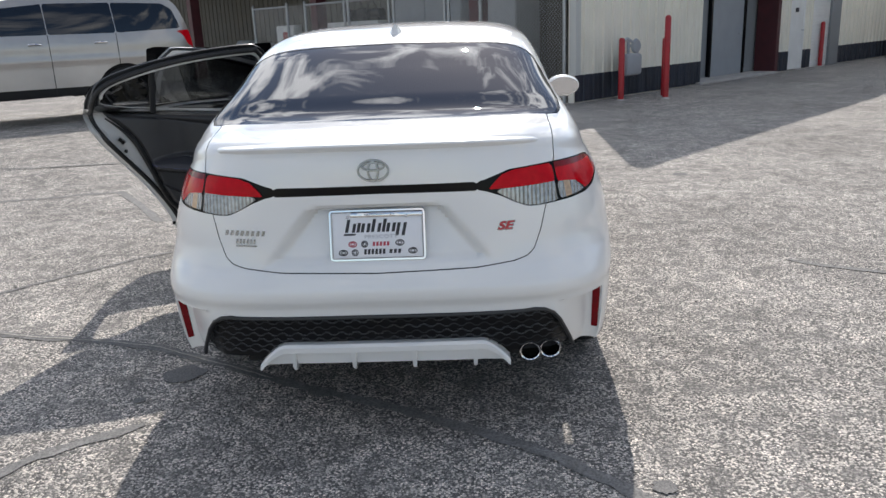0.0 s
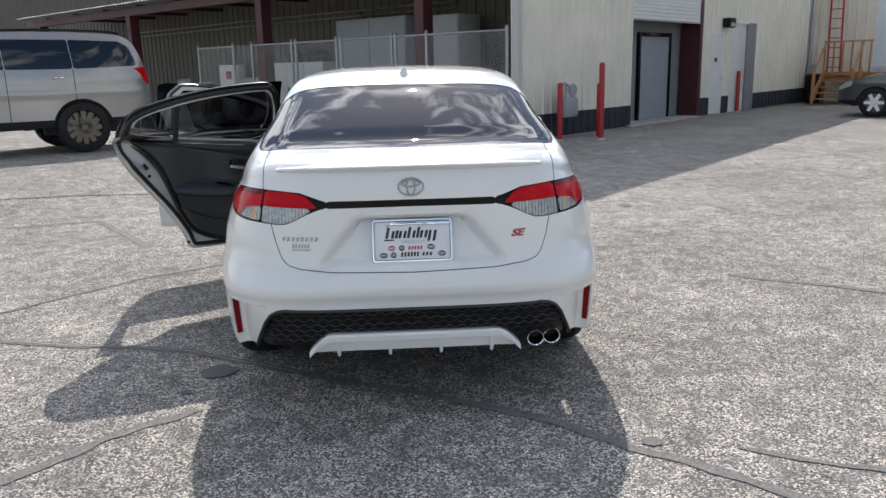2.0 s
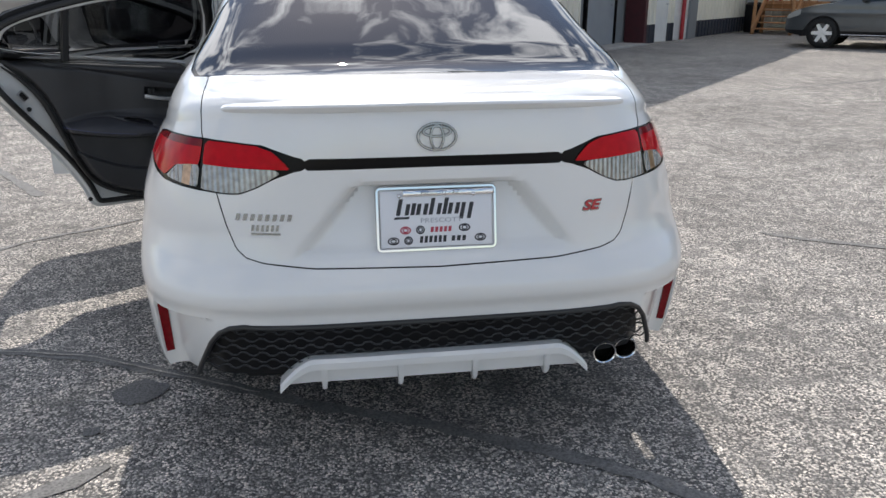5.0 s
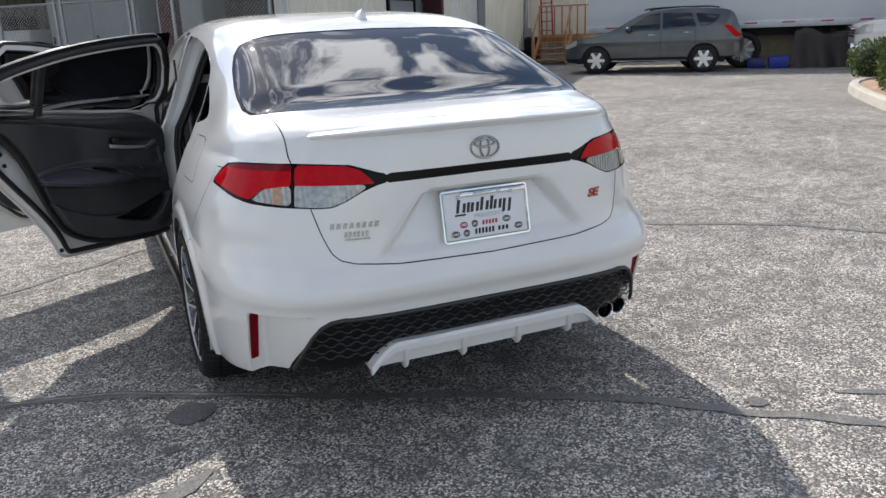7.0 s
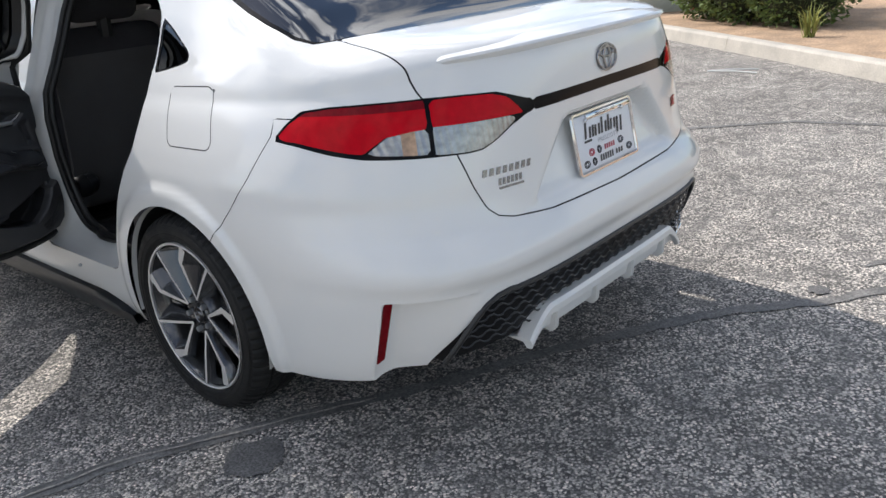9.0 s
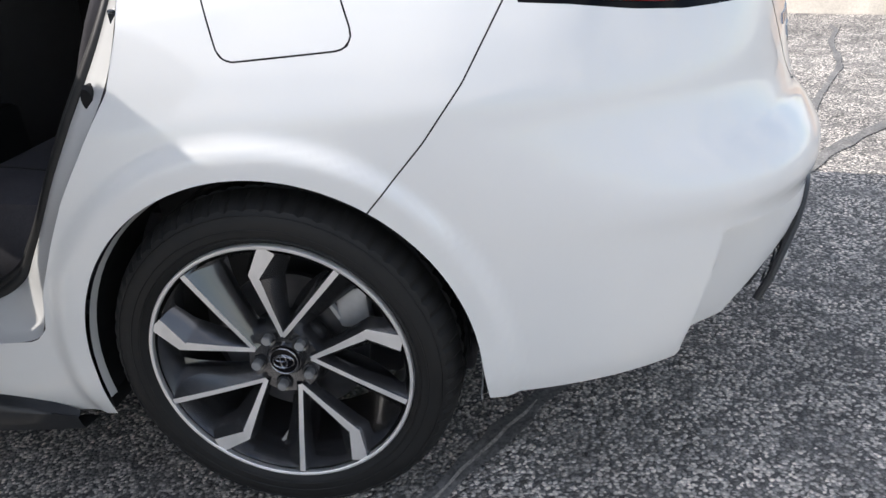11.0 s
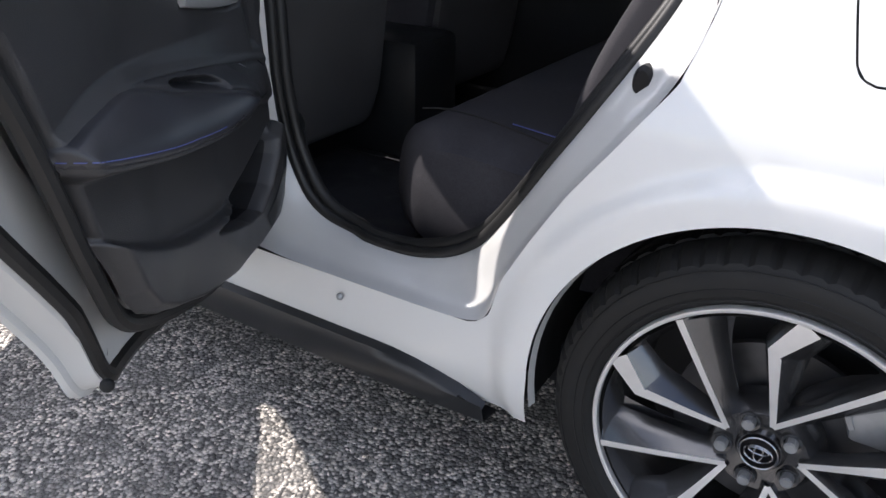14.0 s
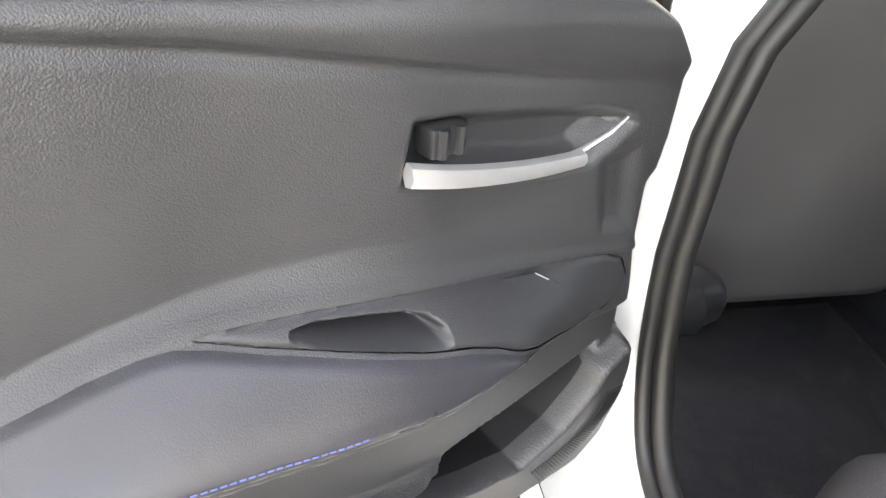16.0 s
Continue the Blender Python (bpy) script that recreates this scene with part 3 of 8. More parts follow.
# tail lamps: housing, red, clear and amber lenses for each side
for s in (-1, 1):
    def half(f, s=s):
        return lambda co: np.maximum(f(co), 0.05 - s * co[:, 0])
    src = lamp_zone.copy()
    drop(src, [f for f in src.faces if f.calc_center_median().x * s < 0])
    outer_red = [(55.8, 0.885), (53.6, 0.917), (51.2, 0.941), (47.3, 0.950), (41.5, 0.955), (35.2, 0.958), (35.2, 0.899), (37, 0.897), (40.5, 0.888), (43.5, 0.853), (45.5, 0.857), (48.7, 0.867), (52.3, 0.879)]
    inner_red = [(34.3, 0.957), (30, 0.956), (26, 0.952), (23.6, 0.939), (21.2, 0.899), (34.3, 0.902)]
    outer_low = [(35.2, 0.894), (37, 0.892), (40.2, 0.883), (42.8, 0.850), (37.8, 0.844), (35.2, 0.841)]
    inner_low = [(34.3, 0.897), (22.2, 0.893), (23.9, 0.873), (26.2, 0.850), (28.3, 0.836), (30.2, 0.834), (34.3, 0.838)]
    lamp_parts = []
    for nm, pl, mt, lb in (("red_lens", outer_red, M_RED, "bright red outer lens"), ("red_lens", inner_red, M_RED, "bright red inner lens"),
                           ("clear_lens", inner_low, M_LENS, "ribbed clear reversing lens"), ("turn_lens", outer_low, M_AMBER, "clear and amber indicator lens")):
        z = take(src, slice_by(src, tail_poly(pl, 0.0025)))
        if nm == "red_lens" and pl is outer_red:
            zs = take(z, slice_by(z, lambda co: 0.942 - 0.0004 * (np.abs(turn_of(co)[0]) - 35) - co[:, 2]))
            push_in(zs, -0.001)
            lamp_parts.append(("smoked_lens", zs, M_REDDARK, "smoked dark red upper lens"))
        if nm == "turn_lens":
            cl = take(z, slice_by(z, lambda co: 0.9 - np.abs(np.abs(turn_of(co)[0]) - 37.6)))
            push_in(cl, -0.001)
            lamp_parts.append(("clear_lens", cl, M_LENS, "clear side lens"))
        push_in(z, -0.001)
        lamp_parts.append((nm, z, mt, lb))
    push_in(src, 0.003)
    hold = part("tail_lamp", src, M_GLOSSBLACK, car, "wide red and clear tail lamp in a black housing")
    for nm, z, mt, lb in lamp_parts:
        part(nm, z, mt, hold, lb)
    split = bmesh.new()
    zz = np.linspace(0.832, 0.964, 14)
    wid = 0.0016
    rows = []
    for z in zz:
        r = []
        for d in (-wid, wid):
            th = math.radians(34.75 + d / 0.0175 * 1.0)
            ex = 3.5
            w_, r_ = float(SIDE(z)), float(YC - REAR(z))
            k = (abs(math.sin(th) / w_) ** ex + abs(math.cos(th) / r_) ** ex) ** (-1 / ex)
            r.append(split.verts.new((s * k * math.sin(th), YC - k * math.cos(th) - 0.001, z)))
        rows.append(r)
    for a, b in zip(rows, rows[1:]):
        split.faces.new((a[0], a[1], b[1], b[0]))
    part("lamp_joint", split, M_GLOSSBLACK, hold)
lamp_zone.free()
push_in(bar_zone, 0.003)
part("garnish_bar", bar_zone, M_GLOSSBLACK, boot, "gloss black bar joining the lamps")
for s in (-1, 1):
    z = refl_zone.copy()
    drop(z, [f for f in z.faces if f.calc_center_median().x * s < 0])
    bmesh.ops.delete(z, geom=[v for v in z.verts if not v.link_faces], context="VERTS")
    rim_ = [tuple(v.co.copy() for v in e.verts) for e in z.edges if len(e.link_faces) == 1]
    for v in z.verts:
        v.co.y -= 0.003
    for a, b in rim_:
        up = Vector((0, 0.003, 0))
        z.faces.new([z.verts.new(q) for q in (a, b, b - up, a - up)])
    bmesh.ops.remove_doubles(z, verts=z.verts, dist=0.0002)
    bmesh.ops.recalc_face_normals(z, faces=z.faces)
    part("reflector", z, M_REDDARK, bumper, "upright red reflector")
refl_zone.free()


def tail_y(x, z, n=None):
    """The skin's y on the tail at a place across and up."""
    n = n or float(NEXP(z))
    w_, r_ = float(SIDE(z)), float(REAR(z))
    return YC - (YC - r_) * (1 - min(abs(x) / w_, 0.999) ** n) ** (1 / n)


# grille hollow with its wavy mesh
push_in(grille_zone, 0.022)
grille = part("lower_grille", grille_zone, M_BLACK, bumper, "black lower grille panel")
edge = bmesh.new()
gp = [(0.668, 0.31), (0.655, 0.345), (0.615, 0.43), (0.59, 0.462), (0.56, 0.479), (0.52, 0.485)]
line = [(-x, z) for x, z in gp] + [(x, 0.4825) for x in np.linspace(-0.5, 0.5, 21)] + [(x, z) for x, z in reversed(gp)]
add_tube(edge, [(x, tail_y(x, z) - 0.001, z) for x, z in line], 0.0075, 8)
part("grille_edge", edge, M_SATIN, grille, "satin black moulding round the grille")
WAVES = 6
for r in range(WAVES):
    z0 = 0.462 - r * 0.0235
    lim = 0.60 + r * 0.011
    xs = np.arange(-lim, lim + 0.001, 0.0065)
    bmw = bmesh.new()
    add_tube(bmw, [(x, tail_y(x, z0) + 0.012, z0 + 0.0048 * math.tanh(2.2 * math.sin(2 * math.pi * x / 0.052 + (r % 2) * math.pi))) for x in xs], 0.0026, 5)
    part("grille_wire", bmw, M_SATIN, grille)

# white lower diffuser with four fins
dif = bmesh.new()
DX = np.linspace(-0.44, 0.44, 61)
rows = []
for x in DX:
    e = max(0.0, (abs(x) - 0.345) / 0.095)
    zt = 0.374 - 0.075 * e ** 1.6
    zb = 0.297 - 0.006 * min(1, e)
    y = tail_y(x, 0.36) + 0.004
    prof = [(y + 0.03, zt + 0.004), (y - 0.012, zt + 0.002), (y - 0.020, zt - 0.008), (y - 0.018, zt - 0.022 - 0.006 * (1 - e)), (y - 0.001, min(zt - 0.024, zt - 0.03 * (1 - e) - 0.024 * e)), (y + 0.010, zb), (y + 0.06, zb + 0.004)]
    rows.append([dif.verts.new((x, a, b)) for a, b in prof])
for a, b in zip(rows, rows[1:]):
    for k in range(len(a) - 1):
        dif.faces.new((a[k], b[k], b[k + 1], a[k + 1]))
for r in (rows[0], rows[-1]):
    dif.faces.new(r)
bmesh.ops.recalc_face_normals(dif, faces=dif.faces)
diffuser = part("rear_diffuser", dif, M_WHITE, bumper, "white lower diffuser with fins", angle=30)
for x in (-0.318, -0.106, 0.106, 0.318):
    y = tail_y(x, 0.36)
    f = bmesh.new()
    add_prism(f, [(y - 0.012, 0.350), (y + 0.02, 0.352), (y + 0.06, 0.284), (y + 0.012, 0.272), (y - 0.006, 0.290)], -0.0075, 0.0075, lambda u, v, d, x=x: (x + d * (1.25 if v > 0.33 else 0.9), u, v))
    bmesh.ops.bevel(f, geom=list(f.edges), offset=0.003, segments=2, affect="EDGES")
    part("fin", f, M_WHITE, diffuser)

# twin exhaust
for x in (0.512, 0.585):
    y0 = tail_y(x, 0.32)
    ex = revolve([(0.030, 0.14), (0.030, 0.006), (0.032, 0.0), (0.036, -0.002), (0.0385, 0.003), (0.0385, 0.14)], 36, lambda r, d, a, x=x, y0=y0: (x + r * math.cos(a), y0 + 0.012 + d, 0.306 + r * math.sin(a) * 0.92))
    tip = part("exhaust_tip", ex, M_CHROME, car, "polished round exhaust tip")
    cap = bmesh.new()
    bmesh.ops.create_circle(cap, cap_ends=True, segments=24, radius=0.031, matrix=Matrix.Translation((x, y0 + 0.1, 0.306)) @ Matrix.Rotation(radians(90), 4, "X"))
    part("exhaust_bore", cap, M_GAP, tip)

# spoiler lip on the boot
sp = bmesh.new()
rows = []
for x in np.linspace(-0.580, 0.580, 57):
    e = min(1.0, (0.580 - abs(x)) / 0.05)
    e = e * e * (3 - 2 * e)
    y = tail_y(x, 1.02, 3.3) + 0.002
    zt = 1.048 - 0.02 * (abs(x) / 0.580) ** 3
    prof = [(y + 0.10, zt + 0.032 - 0.003), (y + 0.06, zt + 0.025 + 0.006 * e), (y + 0.02, zt + 0.014 + 0.010 * e), (y - 0.016 * e, zt + 0.004 + 0.012 * e), (y - 0.020 * e, zt + 0.010 * e), (y - 0.014 * e, zt - 0.002 + 0.004 * e), (y + 0.012, zt - 0.012)]
    rows.append([sp.verts.new((x, a, b)) for a, b in prof])
for a, b in zip(rows, rows[1:]):
    for k in range(len(a) - 1):
        sp.faces.new((a[k], b[k], b[k + 1], a[k + 1]))
bmesh.ops.recalc_face_normals(sp, faces=sp.faces)
part("boot_spoiler", sp, M_WHITE, boot, "low white spoiler lip", angle=28)


# badges and plate
def on_tail(x, z, out=0.0):
    return (x, tail_y(x, z) - out, z)


em = bmesh.new()
for rx, rz, cx, cz in ((0.050, 0.034, 0, 0), (0.0165, 0.031, 0, -0.001), (0.036, 0.0125, 0, 0.0135)):
    add_tube(em, [on_tail(cx + rx * math.cos(a), 0.976 + cz + rz * math.sin(a), 0.004) for a in np.linspace(0, 2 * math.pi, 41)[:-1]], 0.0036, 6, closed=True)
part("emblem", em, M_BADGE, boot, "chrome oval badge")


def bar_word(name, x0, x1, z0, z1, count, material, slant=0.2, fill=0.72, label="", at=on_tail, out=0.0025):
    """A name badge as slanted plain bars."""
    b = bmesh.new()
    w_ = (x1 - x0) / count
    for i in range(count):
        a0 = x0 + i * w_
        a1 = a0 + w_ * fill
        sl = (z1 - z0) * slant
        q = [(a0, z0), (a1, z0), (a1 + sl, z1), (a0 + sl, z1)]
        f0 = [b.verts.new(at(u, v, 0.0)) for u, v in q]
        f1 = [b.verts.new(at(u, v, out)) for u, v in q]
        b.faces.new(f1)
        for k in range(4):
            b.faces.new((f0[k], f0[(k + 1) % 4], f1[(k + 1) % 4], f1[k]))
    bmesh.ops.recalc_face_normals(b, faces=b.faces)
    return part(name, b, material, boot, label)


bar_word("name_badge", -0.528, -0.375, 0.765, 0.782, 8, M_BADGE, 0.3, 0.55, "chrome name badge")
bar_word("dealer_badge", -0.488, -0.412, 0.738, 0.754, 6, M_BADGE, 0.2, 0.55, "small chrome dealer badge")
bar_word("dealer_badge_line", -0.488, -0.412, 0.728, 0.733, 1, M_BADGE, 0.0, 1.0)


def text_mesh(body_text, size, place, bold=0.0):
    """Letters of the built-in font as a mesh; place(u, v) gives each point."""
    cu = bpy.data.curves.new("letters", "FONT")
    cu.body, cu.size, cu.align_x, cu.align_y, cu.resolution_u, cu.offset = body_text, size, "CENTER", "CENTER", 3, bold
    ob = bpy.data.objects.new("letters", cu)
    scene.collection.objects.link(ob)
    dg = bpy.context.evaluated_depsgraph_get()
    me = bpy.data.meshes.new_from_object(ob.evaluated_get(dg))
    bpy.data.objects.remove(ob)
    bpy.data.curves.remove(cu)
    for v in me.vertices:
        v.co = place(v.co.x, v.co.y)
    return me


tb = text_mesh("SE", 0.040, lambda u, v: on_tail(0.433 + u * 1.25 + v * 0.35, 0.773 + v * 0.9, 0.003), 0.0012)
part("trim_badge", tb, M_REDPAINT, boot, "red and chrome trim letters")
tb2 = text_mesh("SE", 0.042, lambda u, v: on_tail(0.4335 + u * 1.25 + v * 0.35, 0.772 + v * 0.92, 0.0018), 0.0026)
part("trim_badge_edge", tb2, M_BADGE, boot)

PL0, PL1 = Vector((0, -0.003, 0.676)), Vector((0, 0.027, 0.834))
up_pl = (PL1 - PL0).normalized()
out_pl = Vector((1, 0, 0)).cross(up_pl)
if out_pl.y > 0:
    out_pl = -out_pl


def on_plate(u, v, d=0.0):
    return (PL0 + PL1) / 2 + Vector((u, 0, 0)) + up_pl * v + out_pl * d


def plate_box(u0, u1, v0, v1, d0, d1, bev=0.0):
    b = bmesh.new()
    add_box(b, (u0, v0, d0), (u1, v1, d1), None, bev)
    for v in b.verts:
        v.co = on_plate(v.co.x, v.co.y, v.co.z)
    bmesh.ops.recalc_face_normals(b, faces=b.faces)
    return b


plate = part("number_plate", plate_box(-0.151, 0.151, -0.076, 0.076, 0.0, 0.004, 0.001), M_PLATE, boot, "white dealer plate with black lettering in a chrome frame")
fr = bmesh.new()
ring = []
rc = 0.010
for cx, cy, a0 in ((0.149, 0.073, 0), (-0.149, 0.073, 90), (-0.149, -0.073, 180), (0.149, -0.073, 270)):
    for k in range(5):
        a = radians(a0 + k * 22.5)
        ring.append(on_plate(cx + rc * math.cos(a), cy + rc * math.sin(a), 0.004))
add_tube(fr, ring, 0.0055, 6, closed=True)
part("plate_frame", fr, M_CHROME, plate, "chrome plate frame")
part("plate_header", plate_box(-0.09, 0.155, 0.060, 0.076, 0.004, 0.009, 0.002), M_CHROME, plate)
tm = text_mesh("PRESCOTT - AZ", 0.0135, lambda u, v: on_plate(u * 1.1 + 0.01, 0.068 + v, 0.0097))
part("plate_town", tm, M_INK, plate)
tm = text_mesh("PRESCOTT", 0.019, lambda u, v: on_plate(u * 1.25 + 0.012, -0.006 + v * 0.9, 0.0052))
part("plate_word", tm, mat("plate_grey_ink", (0.35, 0.36, 0.4), 0.5), plate)
big = bmesh.new()
x = -0.112
for w_, h0, h1 in ((0.034, 0.010, 0.054), (0.010, 0.010, 0.042), (0.030, 0.010, 0.040), (0.032, 0.010, 0.054), (0.010, 0.010, 0.054), (0.030, 0.010, 0.040), (0.032, -0.004, 0.040)):
    sl = 0.22
    for k in range(2 if w_ > 0.02 else 1):
        u0 = x + k * (w_ - 0.011)
        h = h1 if k == 0 else min(h1, 0.040)
        big.faces.new([big.verts.new(on_plate(u, v, 0.0052)) for u, v in ((u0 + sl * h0, h0), (u0 + 0.011 + sl * h0, h0), (u0 + 0.011 + sl * h, h), (u0 + sl * h, h))])
    x += w_ + 0.0045
big.faces.new([big.verts.new(on_plate(u, v, 0.0052)) for u, v in ((-0.115, 0.000), (-0.075, 0.000), (-0.073, 0.006), (-0.113, 0.006))])
part("plate_logo", big, M_INK, plate, "bold slanted dealer mark")
for k, (cx, cy, w_, h_, mt) in enumerate(((-0.085, -0.030, 0.013, 0.009, M_INKRED), (-0.045, -0.030, 0.010, 0.010, M_INK), (0.012, -0.030, 0.030, 0.007, M_INKRED), (0.075, -0.028, 0.014, 0.009, M_INK), (-0.118, -0.058, 0.014, 0.009, M_INK), (-0.078, -0.058, 0.010, 0.010, M_INK), (-0.010, -0.056, 0.038, 0.009, M_INK), (0.060, -0.056, 0.022, 0.007, M_INK), (0.118, -0.056, 0.014, 0.009, M_INK))):
    b = bmesh.new()
    if w_ < 0.016:
        add_tube(b, [on_plate(cx + w_ * math.cos(a), cy + h_ * math.sin(a), 0.0045) for a in np.linspace(0, 2 * math.pi, 19)[:-1]], 0.0018, 4, closed=True)
        add_tube(b, [on_plate(cx + w_ * 0.5 * math.cos(a), cy + h_ * 0.6 * math.sin(a), 0.0045) for a in np.linspace(0, 2 * math.pi, 13)[:-1]], 0.0015, 4, closed=True)
    else:
        n_ = int(w_ / 0.006)
        for i in range(n_):
            u0 = cx - w_ + i * 2 * w_ / n_
            b.faces.new([b.verts.new(on_plate(u, v, 0.0052)) for u, v in ((u0, cy - h_), (u0 + 1.3 * w_ / n_, cy - h_), (u0 + 1.3 * w_ / n_ + 0.002, cy + h_), (u0 + 0.002, cy + h_))])
    part("plate_mark", b, mt, plate)
for u in (-0.10, 0.10):
    s_ = bmesh.new()
    bmesh.ops.create_uvsphere(s_, u_segments=12, v_segments=6, radius=0.006, matrix=Matrix.Translation(on_plate(u, 0.062, 0.010)))
    part("plate_screw", s_, M_CHROME, plate)

# roof aerial
fin = bmesh.new()
rows = []
for t in np.linspace(0, 1, 11):
    y = 1.10 + 0.13 * t
    h = 0.055 * (1 - t) ** 0.75 if t > 0.05 else 0.055 * 0.93
    w_ = 0.006 + 0.022 * math.sin(math.pi * min(1, 0.15 + t * 0.8)) 
    zt = float(TOP(y)) - 0.004
    rows.append([fin.verts.new((sx * w_ * (1 - k) ** 0.6, y + (0.02 * k if t < 0.1 else 0), zt + h * k)) for sx, k in ((-1, 0), (-1, 0.5), (-1, 0.98), (1, 0.98), (1, 0.5), (1, 0))])
for a, b in zip(rows, rows[1:]):
    for k in range(5):
        fin.faces.new((a[k], a[k + 1], b[k + 1], b[k]))
fin.faces.new(rows[0])
bmesh.ops.recalc_face_normals(fin, faces=fin.faces)
part("roof_aerial", fin, M_WHITE, car, "white shark-fin aerial")

# door mirrors (one on the open front door is made with that door)
mir = bmesh.new()
bmesh.ops.create_uvsphere(mir, u_segments=20, v_segments=12, radius=1, matrix=Matrix.Translation((0.985, 3.02, 1.0)) @ Matrix.Diagonal((0.115, 0.075, 0.075, 1)))
mm = part("door_mirror", mir, M_WHITE, car, "white door mirror with black foot")
ft = bmesh.new()
add_tube(ft, [(0.77, 3.05, 0.97), (0.92, 3.04, 0.96)], [0.035, 0.022], 10)
part("mirror_foot", ft, M_BLACK, mm)
mg = bmesh.new()
bmesh.ops.create_circle(mg, cap_ends=True, segments=24, radius=1, matrix=Matrix.Translation((0.985, 2.944, 1.0)) @ Matrix.Rotation(radians(90), 4, "X") @ Matrix.Diagonal((0.10, 0.062, 1, 1)))
part("mirror_glass", mg, M_CHROME, mm)


# ---- wheels: tyre, alloy rim, nuts, brake ----
def make_wheel(cx, cy, cz, s):
    """A wheel standing at (cx, cy, cz); s is the side it faces (-1: towards -x). Depth runs outwards."""
    def at(p, q, d):
        # p towards the car's tail, q up, d outwards; the alloy stands a little proud
        return (cx + s * (d + 0.008), cy - p * 1.012, cz + q * 1.006 - 0.002)

    def tyre_at(r, d, a):
        return (cx + s * d, cy - r * math.cos(a), cz + r * math.sin(a))

    def rad(r, d, a):
        return at(r * math.cos(a), r * math.sin(a), d)
    bar = revolve([(0.222, 0.088), (0.205, 0.05), (0.200, -0.09), (0.208, -0.09), (0.226, 0.07)], 72, rad)
    wheel = part("wheel", bar, M_RIMDARK, car, "dark grey alloy wheel with machined spokes")
    # tyre with cut shoulder blocks
    seg = 240
    prof = [(0.228, 0.082), (0.240, 0.096), (0.245, 0.101), (0.254, 0.1075), (0.270, 0.110), (0.286, 0.107), (0.298, 0.101), (0.3065, 0.090), (0.3125, 0.076), (0.3165, 0.060), (0.3165, 0.052), (0.312, 0.050), (0.312, 0.044), (0.3180, 0.042), (0.3185, 0.012), (0.313, 0.010), (0.313, -0.010), (0.3185, -0.012), (0.318, -0.060), (0.306, -0.09), (0.27, -0.11), (0.228, -0.09)]
    ty = bmesh.new()
    rings = []
    for k in range(seg):
        a = 2 * math.pi * k / seg
        slot = k % 4 == 0
        slot2 = k % 4 == 2
        ring = []
        for i, (r, d) in enumerate(prof):
            if slot and 6 <= i <= 9:
                r -= 0.0045
            if slot2 and 13 <= i <= 14:
                r -= 0.004
            ring.append(ty.verts.new(tyre_at(r, d, a)))
        rings.append(ring)
    n = len(prof)
    for k in range(seg):
        a, b = rings[k], rings[(k + 1) % seg]
        for i in range(n):
            ty.faces.new((a[i], a[(i + 1) % n], b[(i + 1) % n], b[i]))
    bmesh.ops.recalc_face_normals(ty, faces=ty.faces)
    part("tyre", ty, M_RUBBER, wheel, "low-profile black tyre with a ribbed shoulder", angle=25)
    for r0 in (0.250, 0.266, 0.290):
        d0 = 0.105 if r0 < 0.25 else (0.1098 if r0 < 0.28 else 0.1062)
        part("sidewall_rib", tube([tyre_at(r0, d0, 2 * math.pi * k / 120) for k in range(120)], 0.0011, 4, closed=True), M_RUBBER, wheel)
    lip = revolve([(0.2288, 0.0935), (0.2300, 0.0945), (0.2345, 0.0945), (0.2365, 0.092), (0.2365, 0.084), (0.2288, 0.084)], 120, rad)
    part("rim_lip", lip, M_RIM, wheel, "bright machined rim edge")
    # inner drum behind the spokes and brake
    disc = revolve([(0.0, 0.004), (0.140, 0.004), (0.140, -0.008), (0.0, -0.008)], 48, rad, closed_profile=False)
    part("brake_disc", disc, mat("brake_iron", (0.10, 0.10, 0.105), 0.45, 0.7, vary=0.2, vscale=30) if s == -1 and cy < 2 else M_RIMDARK, wheel)
    cal = bmesh.new()
    add_box(cal, (0.095, 0.035, -0.01), (0.155, 0.115, 0.022), None, 0.010)
    add_tube(cal, [(0.075, 0.10, 0.012), (0.10, 0.055, 0.016)], 0.007, 6)
    for v in cal.verts:
        v.co = at(v.co.x, v.co.y, v.co.z)
    bmesh.ops.recalc_face_normals(cal, faces=cal.faces)
    part("brake_caliper", cal, mat("cast_caliper", (0.42, 0.43, 0.44), 0.45, 0.5, vary=0.15, vscale=30), wheel)
    # spokes: five forked pairs, one arm straight, one cranked
    A = lambda r, deg: (r * math.cos(radians(deg)), r * math.sin(radians(deg)))

    def face_d(r):
        return 0.0925 - 0.020 * max(0.0, (0.226 - r) / 0.17) ** 1.3

    def strip(pts):
        """A bright faced arm along (p, q, half width, flank width on each side) with painted flanks going down into the wheel."""
        f = bmesh.new()
        rows = []
        for i, (p, q, h, wl, wr) in enumerate(pts):
            p0, q0 = pts[max(0, i - 1)][:2]
            p1, q1 = pts[min(len(pts) - 1, i + 1)][:2]
            L = math.hypot(p1 - p0, q1 - q0)
            nx, ny = -(q1 - q0) / L, (p1 - p0) / L
            d = face_d(math.hypot(p, q))
            rows.append([f.verts.new(at(p + nx * u, q + ny * u, d - e)) for u, e in
                         ((-h - wr, 0.020 + 0.55 * wr), (-h - wr * 0.5, 0.008 + 0.22 * wr), (-h, 0.0016), (-h + 0.0010, 0.0), (h - 0.0010, 0.0), (h, 0.0016), (h + wl * 0.5, 0.008 + 0.22 * wl), (h + wl, 0.020 + 0.55 * wl))])
